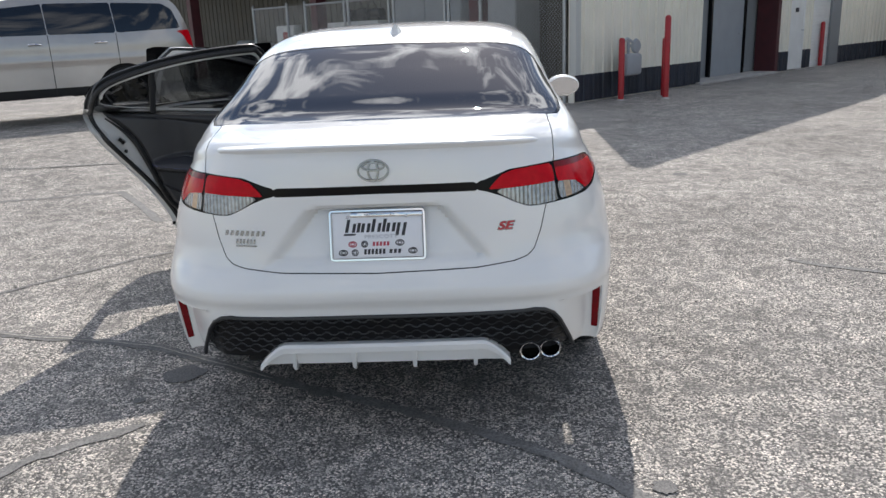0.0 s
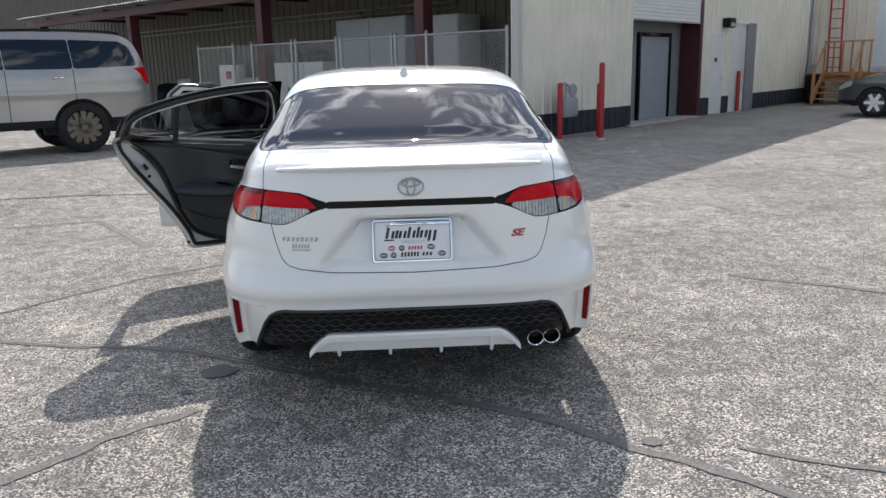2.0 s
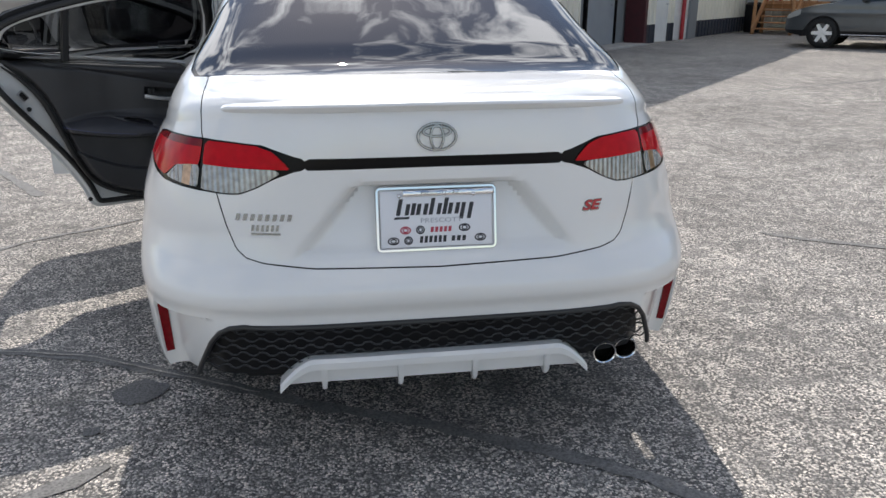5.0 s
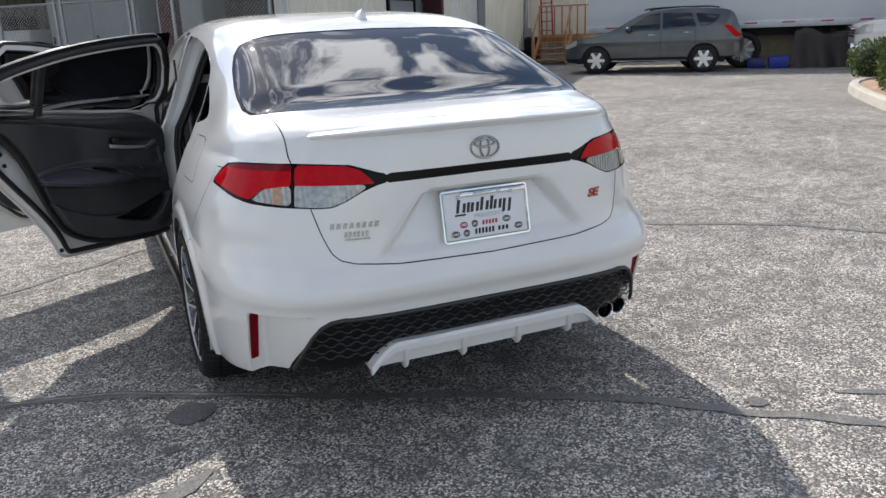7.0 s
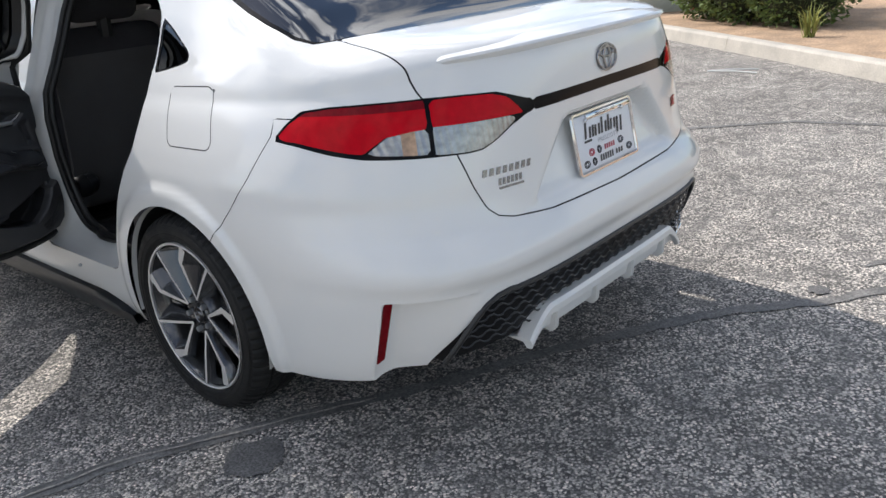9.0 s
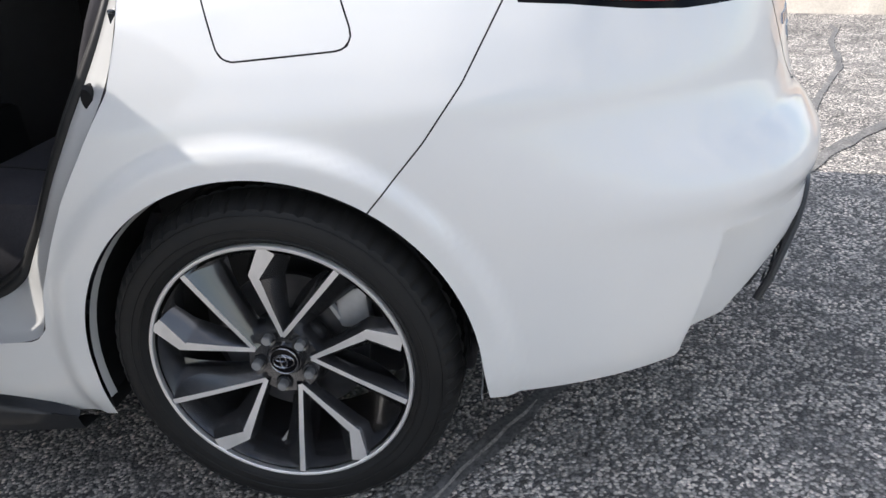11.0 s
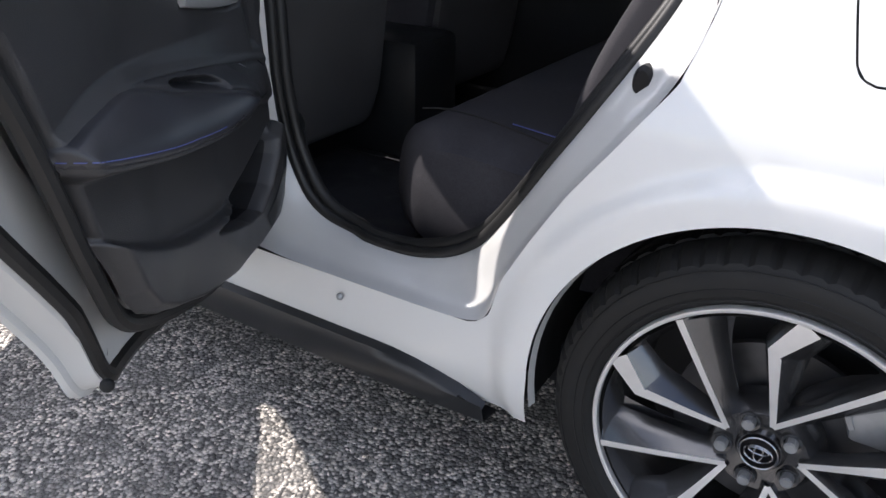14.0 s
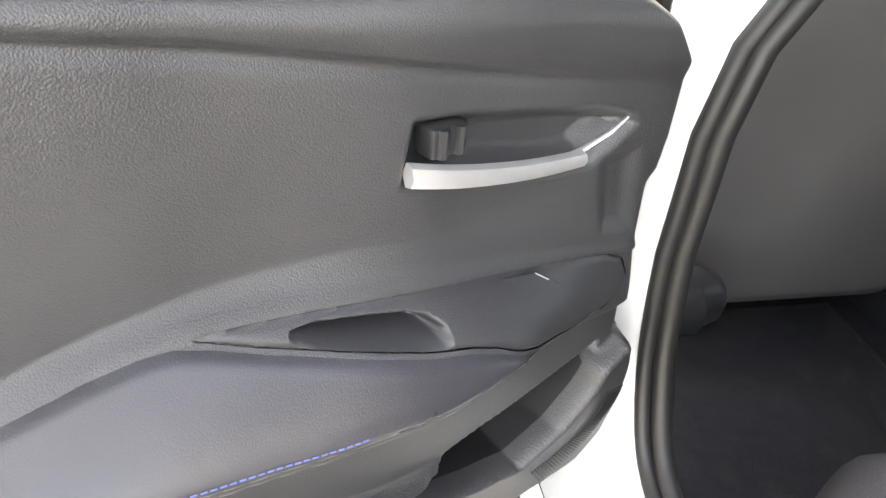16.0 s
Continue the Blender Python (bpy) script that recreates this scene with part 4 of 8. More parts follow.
        for a, b in zip(rows, rows[1:]):
            for k in range(7):
                fc = f.faces.new((a[k], b[k], b[k + 1], a[k + 1]))
                fc.material_index = 0 if k == 3 else 1
        bmesh.ops.recalc_face_normals(f, faces=f.faces)
        if f.faces[:] and sum((fc.normal.x * s) for fc in f.faces if fc.material_index == 0) < 0:
            bmesh.ops.reverse_faces(f, faces=f.faces)
        return f
    for i in range(5):
        t = -72 * i
        V, E1 = A(0.053, 79 + t), A(0.227, 53.5 + t)
        K, E2 = A(0.176, 93 + t), A(0.228, 83.5 + t)
        K0 = A(0.168, 92.3 + t)
        part("spoke", strip([(*V, 0.0050, 0.002, 0.012), (V[0] * 0.5 + E1[0] * 0.5, V[1] * 0.5 + E1[1] * 0.5, 0.0054, 0.006, 0.026), (*E1, 0.0062, 0.012, 0.044)]), [M_RIM, M_RIMDARK], wheel, angle=35)
        part("spoke", strip([(*V, 0.0050, 0.003, 0.004), (V[0] * 0.5 + K0[0] * 0.5, V[1] * 0.5 + K0[1] * 0.5, 0.0064, 0.005, 0.018), (*K0, 0.0090, 0.008, 0.030), (*K, 0.0105, 0.010, 0.030), (*E2, 0.0160, 0.016, 0.020)]), [M_RIM, M_RIMDARK], wheel, angle=35)
        # dished web that carries each pair out to the barrel
        web = bmesh.new()
        rows = []
        for u in np.linspace(0, 1, 9):
            r = 0.060 + 0.152 * u
            d = face_d(r) - 0.034 - 0.010 * math.sin(math.pi * u)
            rows.append([web.verts.new(at(*A(r, 79 + t + (2.0 - 25.0 * u) * (1 - e) - 20 * e * (1 - u) - 42 * u * e), d - 0.016 * e)) for e in np.linspace(0, 1, 5)])
        for a, b in zip(rows, rows[1:]):
            for k in range(4):
                web.faces.new((a[k], a[k + 1], b[k + 1], b[k]))
        bmesh.ops.recalc_face_normals(web, faces=web.faces)
        part("spoke_web", web, M_RIMDARK, wheel)
    valve = tube([at(*A(0.212, 258), 0.030), at(*A(0.196, 258), 0.052)], [0.0055, 0.0042], 10)
    part("tyre_valve", valve, M_BLACK, wheel, "black rubber tyre valve")
    # hub: bowl, cap and nuts
    hub = revolve([(0.0, 0.064), (0.030, 0.064), (0.034, 0.058), (0.040, 0.060), (0.064, 0.066), (0.074, 0.050), (0.080, 0.018), (0.0, 0.018)], 60, rad, closed_profile=False)
    part("hub", hub, M_RIMDARK, wheel)
    for i in range(5):
        t = -72 * i
        nut = A(0.050, 42 + t)
        nb = bmesh.new()
        hexa = [(nut[0] + 0.0095 * math.cos(radians(60 * k)), nut[1] + 0.0095 * math.sin(radians(60 * k))) for k in range(6)]
        add_prism(nb, hexa, 0.056, 0.079, at)
        bmesh.ops.bevel(nb, geom=list(nb.edges), offset=0.0018, segments=2, affect="EDGES")
        part("wheel_nut", nb, M_STEEL, wheel)
        seat_ = revolve([(0.0105, 0.066), (0.0145, 0.0675), (0.016, 0.064), (0.0105, 0.058)], 20, lambda r, d, a, nut=nut: at(nut[0] + r * math.cos(a), nut[1] + r * math.sin(a), d))
        part("nut_seat", seat_, M_RIMDARK, wheel)
    cap = revolve([(0.0, 0.0705), (0.024, 0.0695), (0.0265, 0.068), (0.0285, 0.062), (0.0, 0.062)], 40, rad, closed_profile=False)
    part("centre_cap", cap, M_GLOSSBLACK, wheel, "gloss black centre cap with a silver badge")
    bd = bmesh.new()
    add_tube(bd, [rad(0.0255, 0.0695, 2 * math.pi * k / 40) for k in range(40)], 0.0016, 5, closed=True)
    for rx, ry, oy in ((0.019, 0.0135, 0), (0.006, 0.0125, 0), (0.0135, 0.005, 0.005)):
        add_tube(bd, [at(rx * math.cos(a), oy + ry * math.sin(a), 0.0712) for a in np.linspace(0, 2 * math.pi, 25)[:-1]], 0.0014, 4, closed=True)
    part("cap_badge", bd, M_BADGE, wheel)
    return wheel


for cy in (0.917, 3.62):
    for s in (-1, 1):
        make_wheel(s * 0.776, cy, 0.3175, s)

# wheel wells, underbody
for yw in (0.917, 3.62):
    for s in (-1, 1):
        w_ = bmesh.new()
        rows = []
        for a in np.linspace(-10, 192, 40):
            rows.append([w_.verts.new((s * x, yw + r * math.cos(radians(a)), 0.312 + r * math.sin(radians(a)))) for x, r in ((0.866, 0.356), (0.850, 0.352), (0.842, 0.362), (0.70, 0.368), (0.56, 0.368))])
        for a, b in zip(rows, rows[1:]):
            for k in range(4):
                f = w_.faces.new((a[k], a[k + 1], b[k + 1], b[k]))
                f.material_index = 0 if k > 0 else 1
        part("wheel_well", w_, [M_LINER, M_WHITEFLAT], car, "black plastic wheel well liner")
ub = bmesh.new()
add_box(ub, (-0.80, 1.32, 0.17), (0.80, 3.2, 0.205), None, 0.01)
add_box(ub, (-0.55, 0.20, 0.22), (0.55, 4.45, 0.26), None, 0.01)
part("underbody", ub, M_LINER, car, "dark underside panels")
for s in (-1, 1):
    sk = bmesh.new()
    rows = []
    for y in np.linspace(1.36, 3.2, 40):
        e = min(1, (y - 1.36) / 0.22, (3.2 - y) / 0.2)
        e = math.sin(e * math.pi / 2)
        top = 0.206 + 0.052 * e
        rows.append([sk.verts.new((s * x, y, z)) for x, z in ((0.845, top), (0.858 + 0.012 * e, top - 0.010), (0.862 + 0.016 * e, top - 0.035 * e), (0.850 + 0.008 * e, 0.165), (0.80, 0.160))])
    for a, b in zip(rows, rows[1:]):
        for k in range(4):
            sk.faces.new((a[k], a[k + 1], b[k + 1], b[k]))
    bmesh.ops.recalc_face_normals(sk, faces=sk.faces)
    part("side_skirt", sk, M_SATIN, car, "gloss black sill skirt", angle=50)


# ---- door opening: white jamb, seal, and the inner shell of the body ----
def smooth_loop(poly, count=160):
    """Evenly spaced points round a polygon with softened corners."""
    p = np.array(poly, float)
    for _ in range(2):
        q = np.roll(p, -1, 0)
        p = np.stack([p * 0.75 + q * 0.25, p * 0.25 + q * 0.75], 1).reshape(-1, 2)
    c = np.vstack([p, p[:1]])
    s_ = np.r_[0, np.cumsum(np.hypot(*np.diff(c, axis=0).T))]
    t = np.linspace(0, s_[-1], count + 1)[:-1]
    return np.stack([np.interp(t, s_, c[:, 0]), np.interp(t, s_, c[:, 1])], 1)


def inset(loop, d):
    """The loop moved inwards by d (one number, or one for each point)."""
    a, b = np.roll(loop, 2, 0), np.roll(loop, -2, 0)
    t = b - a
    t /= np.linalg.norm(t, axis=1)[:, None]
    n = np.stack([-t[:, 1], t[:, 0]], 1)
    area = np.sum(loop[:, 0] * np.roll(loop[:, 1], -1) - np.roll(loop[:, 0], -1) * loop[:, 1])
    if area < 0:
        n = -n
    return loop + n * np.reshape(d, (-1, 1))


_v = np.linspace(0, 1, 60)
_cx, _ch = CAB_X(_v), CAB_H(_v)


def skin_x(y, z):
    """Half the body's width at a place along and up."""
    if z <= 0.96:
        return float(SIDE(z))
    h = (z - 0.96) / (float(TOP(y)) - 0.96)
    return float(SIDE(0.96)) * float(np.interp(h, _ch, _cx))


def ring_loft(name, loops, material, parent, label="", closed=True, mi=None, angle=40, m=None):
    b = bmesh.new()
    vs = [[b.verts.new(p if m is None else m @ Vector(p)) for p in lp] for lp in loops]
    n = len(vs[0])
    for i in range(len(vs) - 1):
        for k in range(n if closed else n - 1):
            f = b.faces.new((vs[i][k], vs[i][(k + 1) % n], vs[i + 1][(k + 1) % n], vs[i + 1][k]))
            if mi:
                f.material_index = mi[i]
    bmesh.ops.recalc_face_normals(b, faces=b.faces)
    return part(name, b, material, parent, label, angle=angle)


def corner_loop(poly):
    """Softened loop that keeps one point run for each corner, so that two loops with equal corners match."""
    p = np.array(poly, float)
    for _ in range(5):
        q = np.roll(p, -1, 0)
        p = np.stack([p * 0.75 + q * 0.25, p * 0.25 + q * 0.75], 1).reshape(-1, 2)
    return p


REAR_INNER = [(1.80, 0.418), (1.60, 0.402), (1.50, 0.425), (1.44, 0.46), (1.395, 0.505), (1.345, 0.575), (1.30, 0.645), (1.25, 0.72), (1.195, 0.81), (1.150, 0.895), (1.125, 0.975), (1.112, 1.045), (1.110, 1.09), (1.122, 1.145), (1.175, 1.195), (1.31, 1.248), (1.48, 1.285), (1.70, 1.312), (1.885, 1.322), (1.882, 0.66), (1.860, 0.52)]
FRONT_INNER = [(2.085, 0.43), (2.085, 1.335), (2.38, 1.315), (2.70, 1.225), (2.95, 1.105), (3.10, 1.00), (3.12, 0.85), (3.04, 0.64), (3.0, 0.43)]


def jamb_in(y, z):
    """How much deeper the inner lip lies at the sill and along the pillar between the doors."""
    return 0.018 * float(step(0.50, 0.38, z)) * float(step(1.84, 1.70, y)) + 0.030 * float(step(1.62, 1.84, y) * step(2.0, 1.95, y) * (1 - 1.3 * step(0.70, 0.92, z)))


def jamb(poly, inner, name, label):
    o, i_ = corner_loop(poly), corner_loop(inner)
    keys = ((0.0, -0.0005), (0.03, 0.004), (0.09, 0.020), (0.22, 0.032), (0.62, 0.050), (0.86, 0.064), (1.0, 0.085))
    loops = [[(-skin_x(yo, zo) + dpt + jamb_in(yo, zo) * t, yo + (yi - yo) * t, zo + (zi - zo) * t) for (yo, zo), (yi, zi) in zip(o, i_)] for t, dpt in keys]
    ring_loft(name, loops, M_WHITEFLAT, car, label, angle=60)
    for t, dpt, r, nm in ((1.0, 0.078, 0.0105, "door_seal"), (1.12, 0.095, 0.0125, "inner_seal")):
        b = bmesh.new()
        add_tube(b, [(-skin_x(yo, zo) + dpt + jamb_in(yo, zo), yo + (yi - yo) * t, zo + (zi - zo) * t) for (yo, zo), (yi, zi) in list(zip(o, i_))[::5]], r, 12, closed=True)
        part(nm, b, M_SEAL, car, "black rubber seal round the door opening")


jamb(OPENING, REAR_INNER, "rear_door_frame", "white painted rear door frame with sill")
jamb(FRONT_DOOR, FRONT_INNER, "front_door_frame", "white painted front door frame with sill")
st_ = bmesh.new()
add_tube(st_, [(-0.775, 1.095, 0.905), (-0.795, 1.085, 0.905), (-0.800, 1.085, 0.885), (-0.780, 1.095, 0.880)], 0.0045, 8)
add_box(st_, (-0.772, 1.075, 0.865), (-0.766, 1.115, 0.925), None, 0.002)
part("door_striker", st_, M_CHROME, car, "steel door striker on the jamb")
bf = revolve([(0.0, 0.010), (0.013, 0.010), (0.018, 0.004), (0.018, -0.01), (0.0, -0.01)], 20, lambda r, d, a: (-0.806 - d, 1.165 + r * math.cos(a) * 0.8, 0.795 + r * math.sin(a) * 1.3), closed_profile=False)
part("door_bumper", bf, M_BLACK, car, "black rubber stop on the jamb")
gr = bmesh.new()
bmesh.ops.create_uvsphere(gr, u_segments=10, v_segments=6, radius=0.007, matrix=Matrix.Translation((-0.872, 1.66, 0.335)))
part("sill_plug", gr, M_STEEL, car)

# inside walls of the cabin, roof lining, floor
inn = bmesh.new()
add_box(inn, (-0.72, 0.60, 0.20), (0.72, 3.15, 0.285), None, 0.01)
part("cabin_floor", inn, M_CARPET, car, "black carpeted cabin floor")
sl_ = bmesh.new()
add_box(sl_, (-0.765, 1.30, 0.27), (-0.70, 3.10, 0.375), None, 0.012)
part("sill_trim", sl_, M_SATIN, car)
fm = bmesh.new()
add_box(fm, (-0.66, 1.72, 0.286), (-0.17, 2.24, 0.302), None, 0.006)
fmat = part("floor_mat", fm, M_CARPET, car, "black carpet floor mat with a bound edge")
part("mat_binding", tube([(-0.655, 1.725, 0.302), (-0.655, 2.235, 0.302), (-0.175, 2.235, 0.302), (-0.175, 1.725, 0.302)], 0.005, 6, closed=True), M_SEAL, fmat)
rf = bmesh.new()
rows = []
for y in np.linspace(0.62, 3.0, 24):
    rows.append([rf.verts.new((x, y, max(1.0, float(TOP(y)) - 0.06 - 0.12 * (abs(x) / 0.6) ** 3))) for x in np.linspace(-0.56, 0.56, 9)])
for a, b in zip(rows, rows[1:]):
    for k in range(8):
        rf.faces.new((a[k], a[k + 1], b[k + 1], b[k]))
part("roof_lining", rf, mat("grey_roof_lining", (0.16, 0.16, 0.165), 0.95, vary=0.08), car)
pk = bmesh.new()
add_box(pk, (-0.62, 0.36, 1.02), (0.62, 0.86, 1.06), None, 0.01)
add_box(pk, (-0.60, 0.70, 0.30), (0.60, 0.80, 1.03), None, 0.02)
part("parcel_shelf", pk, M_TRIM, car)
for s in (-1, 1):
    wl_ = bmesh.new()
    add_box(wl_, (s * 0.70 - 0.012, 0.60, 0.26), (s * 0.70 + 0.012, 1.16, 1.02), None, 0.006)
    if s > 0:
        add_box(wl_, (0.715, 1.16, 0.28), (0.745, 3.1, 1.02), None, 0.01)
    part("side_trim", wl_, M_TRIM, car)
bp = bmesh.new()
rows = []
for z in np.linspace(0.36, 1.36, 24):
    x = skin_x(1.98, z)
    rows.append([bp.verts.new((-x + d, y, z)) for y, d in ((1.93, 0.085), (1.955, 0.11), (2.0, 0.115), (2.045, 0.085))])
for a, b in zip(rows, rows[1:]):
    for k in range(3):
        bp.faces.new((a[k], a[k + 1], b[k + 1], b[k]))
part("pillar_trim", bp, M_TRIM, car, "black centre pillar trim")
belt = bmesh.new()
add_tube(belt, [(-0.735, 1.99, 0.47), (-0.735, 1.985, 0.43), (-0.735, 1.975, 0.40)], [0.030, 0.034, 0.026], 14)
part("belt_reel_cover", belt, M_SATIN, car, "black belt reel cover on the pillar")
part("seat_belt", box((-0.712, 1.972, 0.45), (-0.706, 2.018, 1.25)), M_SEAL, car)


def cushion(name, prof, x0, x1, material, parent, label="", crown=0.02, edge=0.05, axis="x"):
    """A padded seat piece: a closed side outline (y, z) drawn across x with rounded cheeks."""
    pr = smooth_loop(prof, 56)
    c = pr.mean(0)
    b = bmesh.new()
    rows = []
    for t in np.linspace(0, 1, 22):
        x = x0 + (x1 - x0) * t
        dd = min(t, 1 - t) * abs(x1 - x0)
        k = 1.0 if dd > edge else math.sqrt(max(0.0, 1 - (1 - dd / edge) ** 2)) * 0.22 + 0.78
        rows.append([b.verts.new((x, c[0] + (y - c[0]) * k, c[1] + (z - c[1]) * k)) for y, z in pr])
    n = len(pr)
    for a, d in zip(rows, rows[1:]):
        for k in range(n):
            b.faces.new((a[k], a[(k + 1) % n], d[(k + 1) % n], d[k]))
    b.faces.new(rows[0])
    b.faces.new(list(reversed(rows[-1])))
    bmesh.ops.recalc_face_normals(b, faces=b.faces)
    return part(name, b, material, parent, label, angle=60)


bench = cushion("rear_seat_cushion", [(1.00, 0.36), (1.62, 0.33), (1.71, 0.37), (1.725, 0.47), (1.70, 0.585), (1.62, 0.612), (1.30, 0.575), (1.00, 0.54)], -0.665, 0.665, M_CLOTH, car, "charcoal cloth rear bench cushion", edge=0.07)
part("seat_seam", tube([(-0.60, y, 0.578 + 0.05 * step(1.2, 1.6, y) - 0.012 * step(1.60, 1.70, y) + 0.004) for y in np.linspace(1.2, 1.66, 16)], 0.0022, 5), M_SEAL, bench)
part("seat_stitching", tube([(-0.53, y, 0.562 + 0.098 * (y - 1.2) + 0.012) for y in np.linspace(1.24, 1.50, 14)], 0.0014, 4), M_THREAD, bench, "blue seat stitching")
cushion("rear_seat_back", [(1.02, 0.52), (1.28, 0.56), (1.24, 0.70), (1.12, 0.98), (1.06, 1.12), (0.97, 1.13), (0.84, 0.60)], -0.66, 0.66, M_CLOTH, car, "charcoal cloth rear seat back", edge=0.08)
cushion("seat_bolster", [(1.06, 0.56), (1.34, 0.60), (1.33, 0.72), (1.22, 0.94), (1.10, 1.08), (1.0, 1.0)], -0.68, -0.50, M_CLOTH, car, "padded side bolster of the rear seat", edge=0.06)
for x0, x1 in ((-0.645, -0.112), (0.112, 0.645)):
    fs = cushion("front_seat_back", [(2.16, 0.42), (2.30, 0.42), (2.34, 0.60), (2.24, 0.98), (2.13, 1.13), (2.06, 1.12), (2.075, 0.90), (2.12, 0.60)], x0, x1, M_CLOTH, car, "charcoal cloth front seat back with a map pocket", edge=0.09)
    cushion("seat_back_panel", [(2.155, 0.385), (2.13, 0.42), (2.09, 0.70), (2.056, 0.98), (2.062, 1.03), (2.10, 1.0), (2.16, 0.60), (2.185, 0.40)], x0 + 0.02, x1 - 0.02, M_SEATBACK, fs, "smooth charcoal seat back panel", edge=0.06)
    cushion("front_seat_cushion", [(2.20, 0.34), (2.75, 0.36), (2.78, 0.50), (2.70, 0.54), (2.25, 0.50)], x0, x1, M_CLOTH, car, "charcoal cloth front seat cushion", edge=0.07)
    cushion("head_restraint", [(2.03, 1.14), (2.11, 1.14), (2.12, 1.25), (2.06, 1.31), (2.01, 1.28)], x0 + 0.13, x1 - 0.13, M_CLOTH, car, "charcoal cloth head restraint", edge=0.05)
    part("restraint_post", tube([((x0 + x1) / 2, 2.08, 1.08), ((x0 + x1) / 2, 2.07, 1.16)], 0.03, 8), M_SATIN, car)
cons = bmesh.new()
add_box(cons, (-0.11, 2.02, 0.28), (0.11, 3.0, 0.62), None, 0.025)
part("centre_console", cons, M_SATIN, car, "black centre console")
rc = bmesh.new()
add_tube(rc, [(x + 0.025, y + 0.01, z + 0.022) for x, y, z in ((-0.715, 1.985, 0.505), (-0.708, 1.986, 0.505), (-0.665, 1.992, 0.507), (-0.66, 1.993, 0.507), (-0.635, 2.0, 0.51), (-0.62, 2.003, 0.51))], [0.030, 0.042, 0.046, 0.040, 0.040, 0.030], 24)
part("recliner_cover", rc, M_SATIN, car, "round black seat recliner cover")
dash = bmesh.new()
add_box(dash, (-0.70, 2.95, 0.55), (0.70, 3.45, 0.98), None, 0.05)
part("dashboard", dash, M_TRIM, car)
sw = bmesh.new()
mw = Matrix.Translation((-0.37, 2.78, 0.90)) @ Matrix.Rotation(radians(-65), 4, "X")
add_tube(sw, [mw @ Vector((0.185 * math.cos(a), 0.185 * math.sin(a), 0)) for a in np.linspace(0, 2 * math.pi, 41)[:-1]], 0.014, 8, closed=True)
add_tube(sw, [mw @ Vector((-0.18, 0, 0)), mw @ Vector((0.18, 0, 0))], 0.016, 6)
part("steering_wheel", sw, M_SATIN, car, "black steering wheel")


# ---- open rear door ----
SWING, HINGE = 60.0, (-0.80, 1.97, 0)
DOOR = Matrix.Translation(HINGE) @ Matrix.Rotation(radians(-SWING), 4, "Z") @ Matrix.Translation((0.80, -1.97, 0))


def dp(a, z, b):
    """A place on the rear door: a from its hinge towards its free edge, height, b from the hinge plane into the cabin."""
    return DOOR @ Vector((-0.86 + b, 1.95 - a, z))


# trim panel as a moulded sheet
PANEL = [(0.20, 1.016), (0.160, 1.012), (0.128, 1.000), (0.086, 0.972), (0.053, 0.934), (0.040, 0.902), (0.041, 0.85), (0.047, 0.812), (0.058, 0.802), (0.054, 0.70), (0.048, 0.63), (0.037, 0.585), (0.030, 0.53), (0.043, 0.468), (0.085, 0.437), (0.19, 0.424), (0.30, 0.428), (0.42, 0.446), (0.50, 0.475), (0.56, 0.512), (0.60, 0.56), (0.647, 0.655), (0.677, 0.745), (0.722, 0.864), (0.742, 0.906), (0.785, 0.966), (0.83, 1.010), (0.88, 1.052), (0.897, 1.080), (0.80, 1.066), (0.70, 1.056), (0.57, 1.047), (0.41, 1.033), (0.30, 1.024)]
ARM_TOP = curve([(0.03, 0.806), (0.106, 0.811), (0.20, 0.819), (0.30, 0.824), (0.40, 0.827), (0.49, 0.826), (0.57, 0.821), (0.64, 0.811), (0.70, 0.800), (0.76, 0.788)])
ARM_STEP = curve([(0.03, 0.728), (0.10, 0.745), (0.16, 0.758), (0.22, 0.769), (0.29, 0.782), (0.345, 0.791), (0.40, 0.798), (0.44, 0.802), (0.507, 0.808), (0.57, 0.807), (0.64, 0.799), (0.70, 0.789), (0.76, 0.7875)])
ARM_LOW = curve([(0.03, 0.672), (0.10, 0.680), (0.20, 0.705), (0.28, 0.716), (0.35, 0.712), (0.426, 0.714), (0.50, 0.722), (0.58, 0.735), (0.65, 0.750), (0.713, 0.767), (0.76, 0.787)])
REACH = curve([(0.03, 0.004), (0.12, 0.018), (0.20, 0.046), (0.28, 0.074), (0.43, 0.086), (0.53, 0.078), (0.63, 0.050), (0.70, 0.024), (0.74, 0.0)])
SHELF = curve([(0.03, 0.640), (0.083, 0.613), (0.15, 0.585), (0.22, 0.567), (0.33, 0.560), (0.436, 0.572), (0.566, 0.621), (0.69, 0.693), (0.76, 0.73)])
BELT = curve([(0.0, 0.985), (0.16, 1.012), (0.41, 1.033), (0.57, 1.047), (0.70, 1.056), (0.80, 1.066), (0.90, 1.081)])


PULL = [(0.436, 0.7885), (0.420, 0.7890), (0.385, 0.7840), (0.352, 0.7780), (0.336, 0.7725), (0.326, 0.7635), (0.328, 0.7575), (0.345, 0.7600), (0.385, 0.7705), (0.42, 0.781)]
CUP = [(0.335, 0.870), (0.327, 0.917), (0.288, 0.914), (0.22, 0.905), (0.155, 0.898), (0.116, 0.886), (0.109, 0.876), (0.153, 0.846), (0.19, 0.844)]
POCKET = [(0.088, 0.622), (0.15, 0.600), (0.207, 0.577), (0.294, 0.553), (0.37, 0.543), (0.30, 0.520), (0.24, 0.502), (0.185, 0.497), (0.138, 0.528), (0.105, 0.575)]


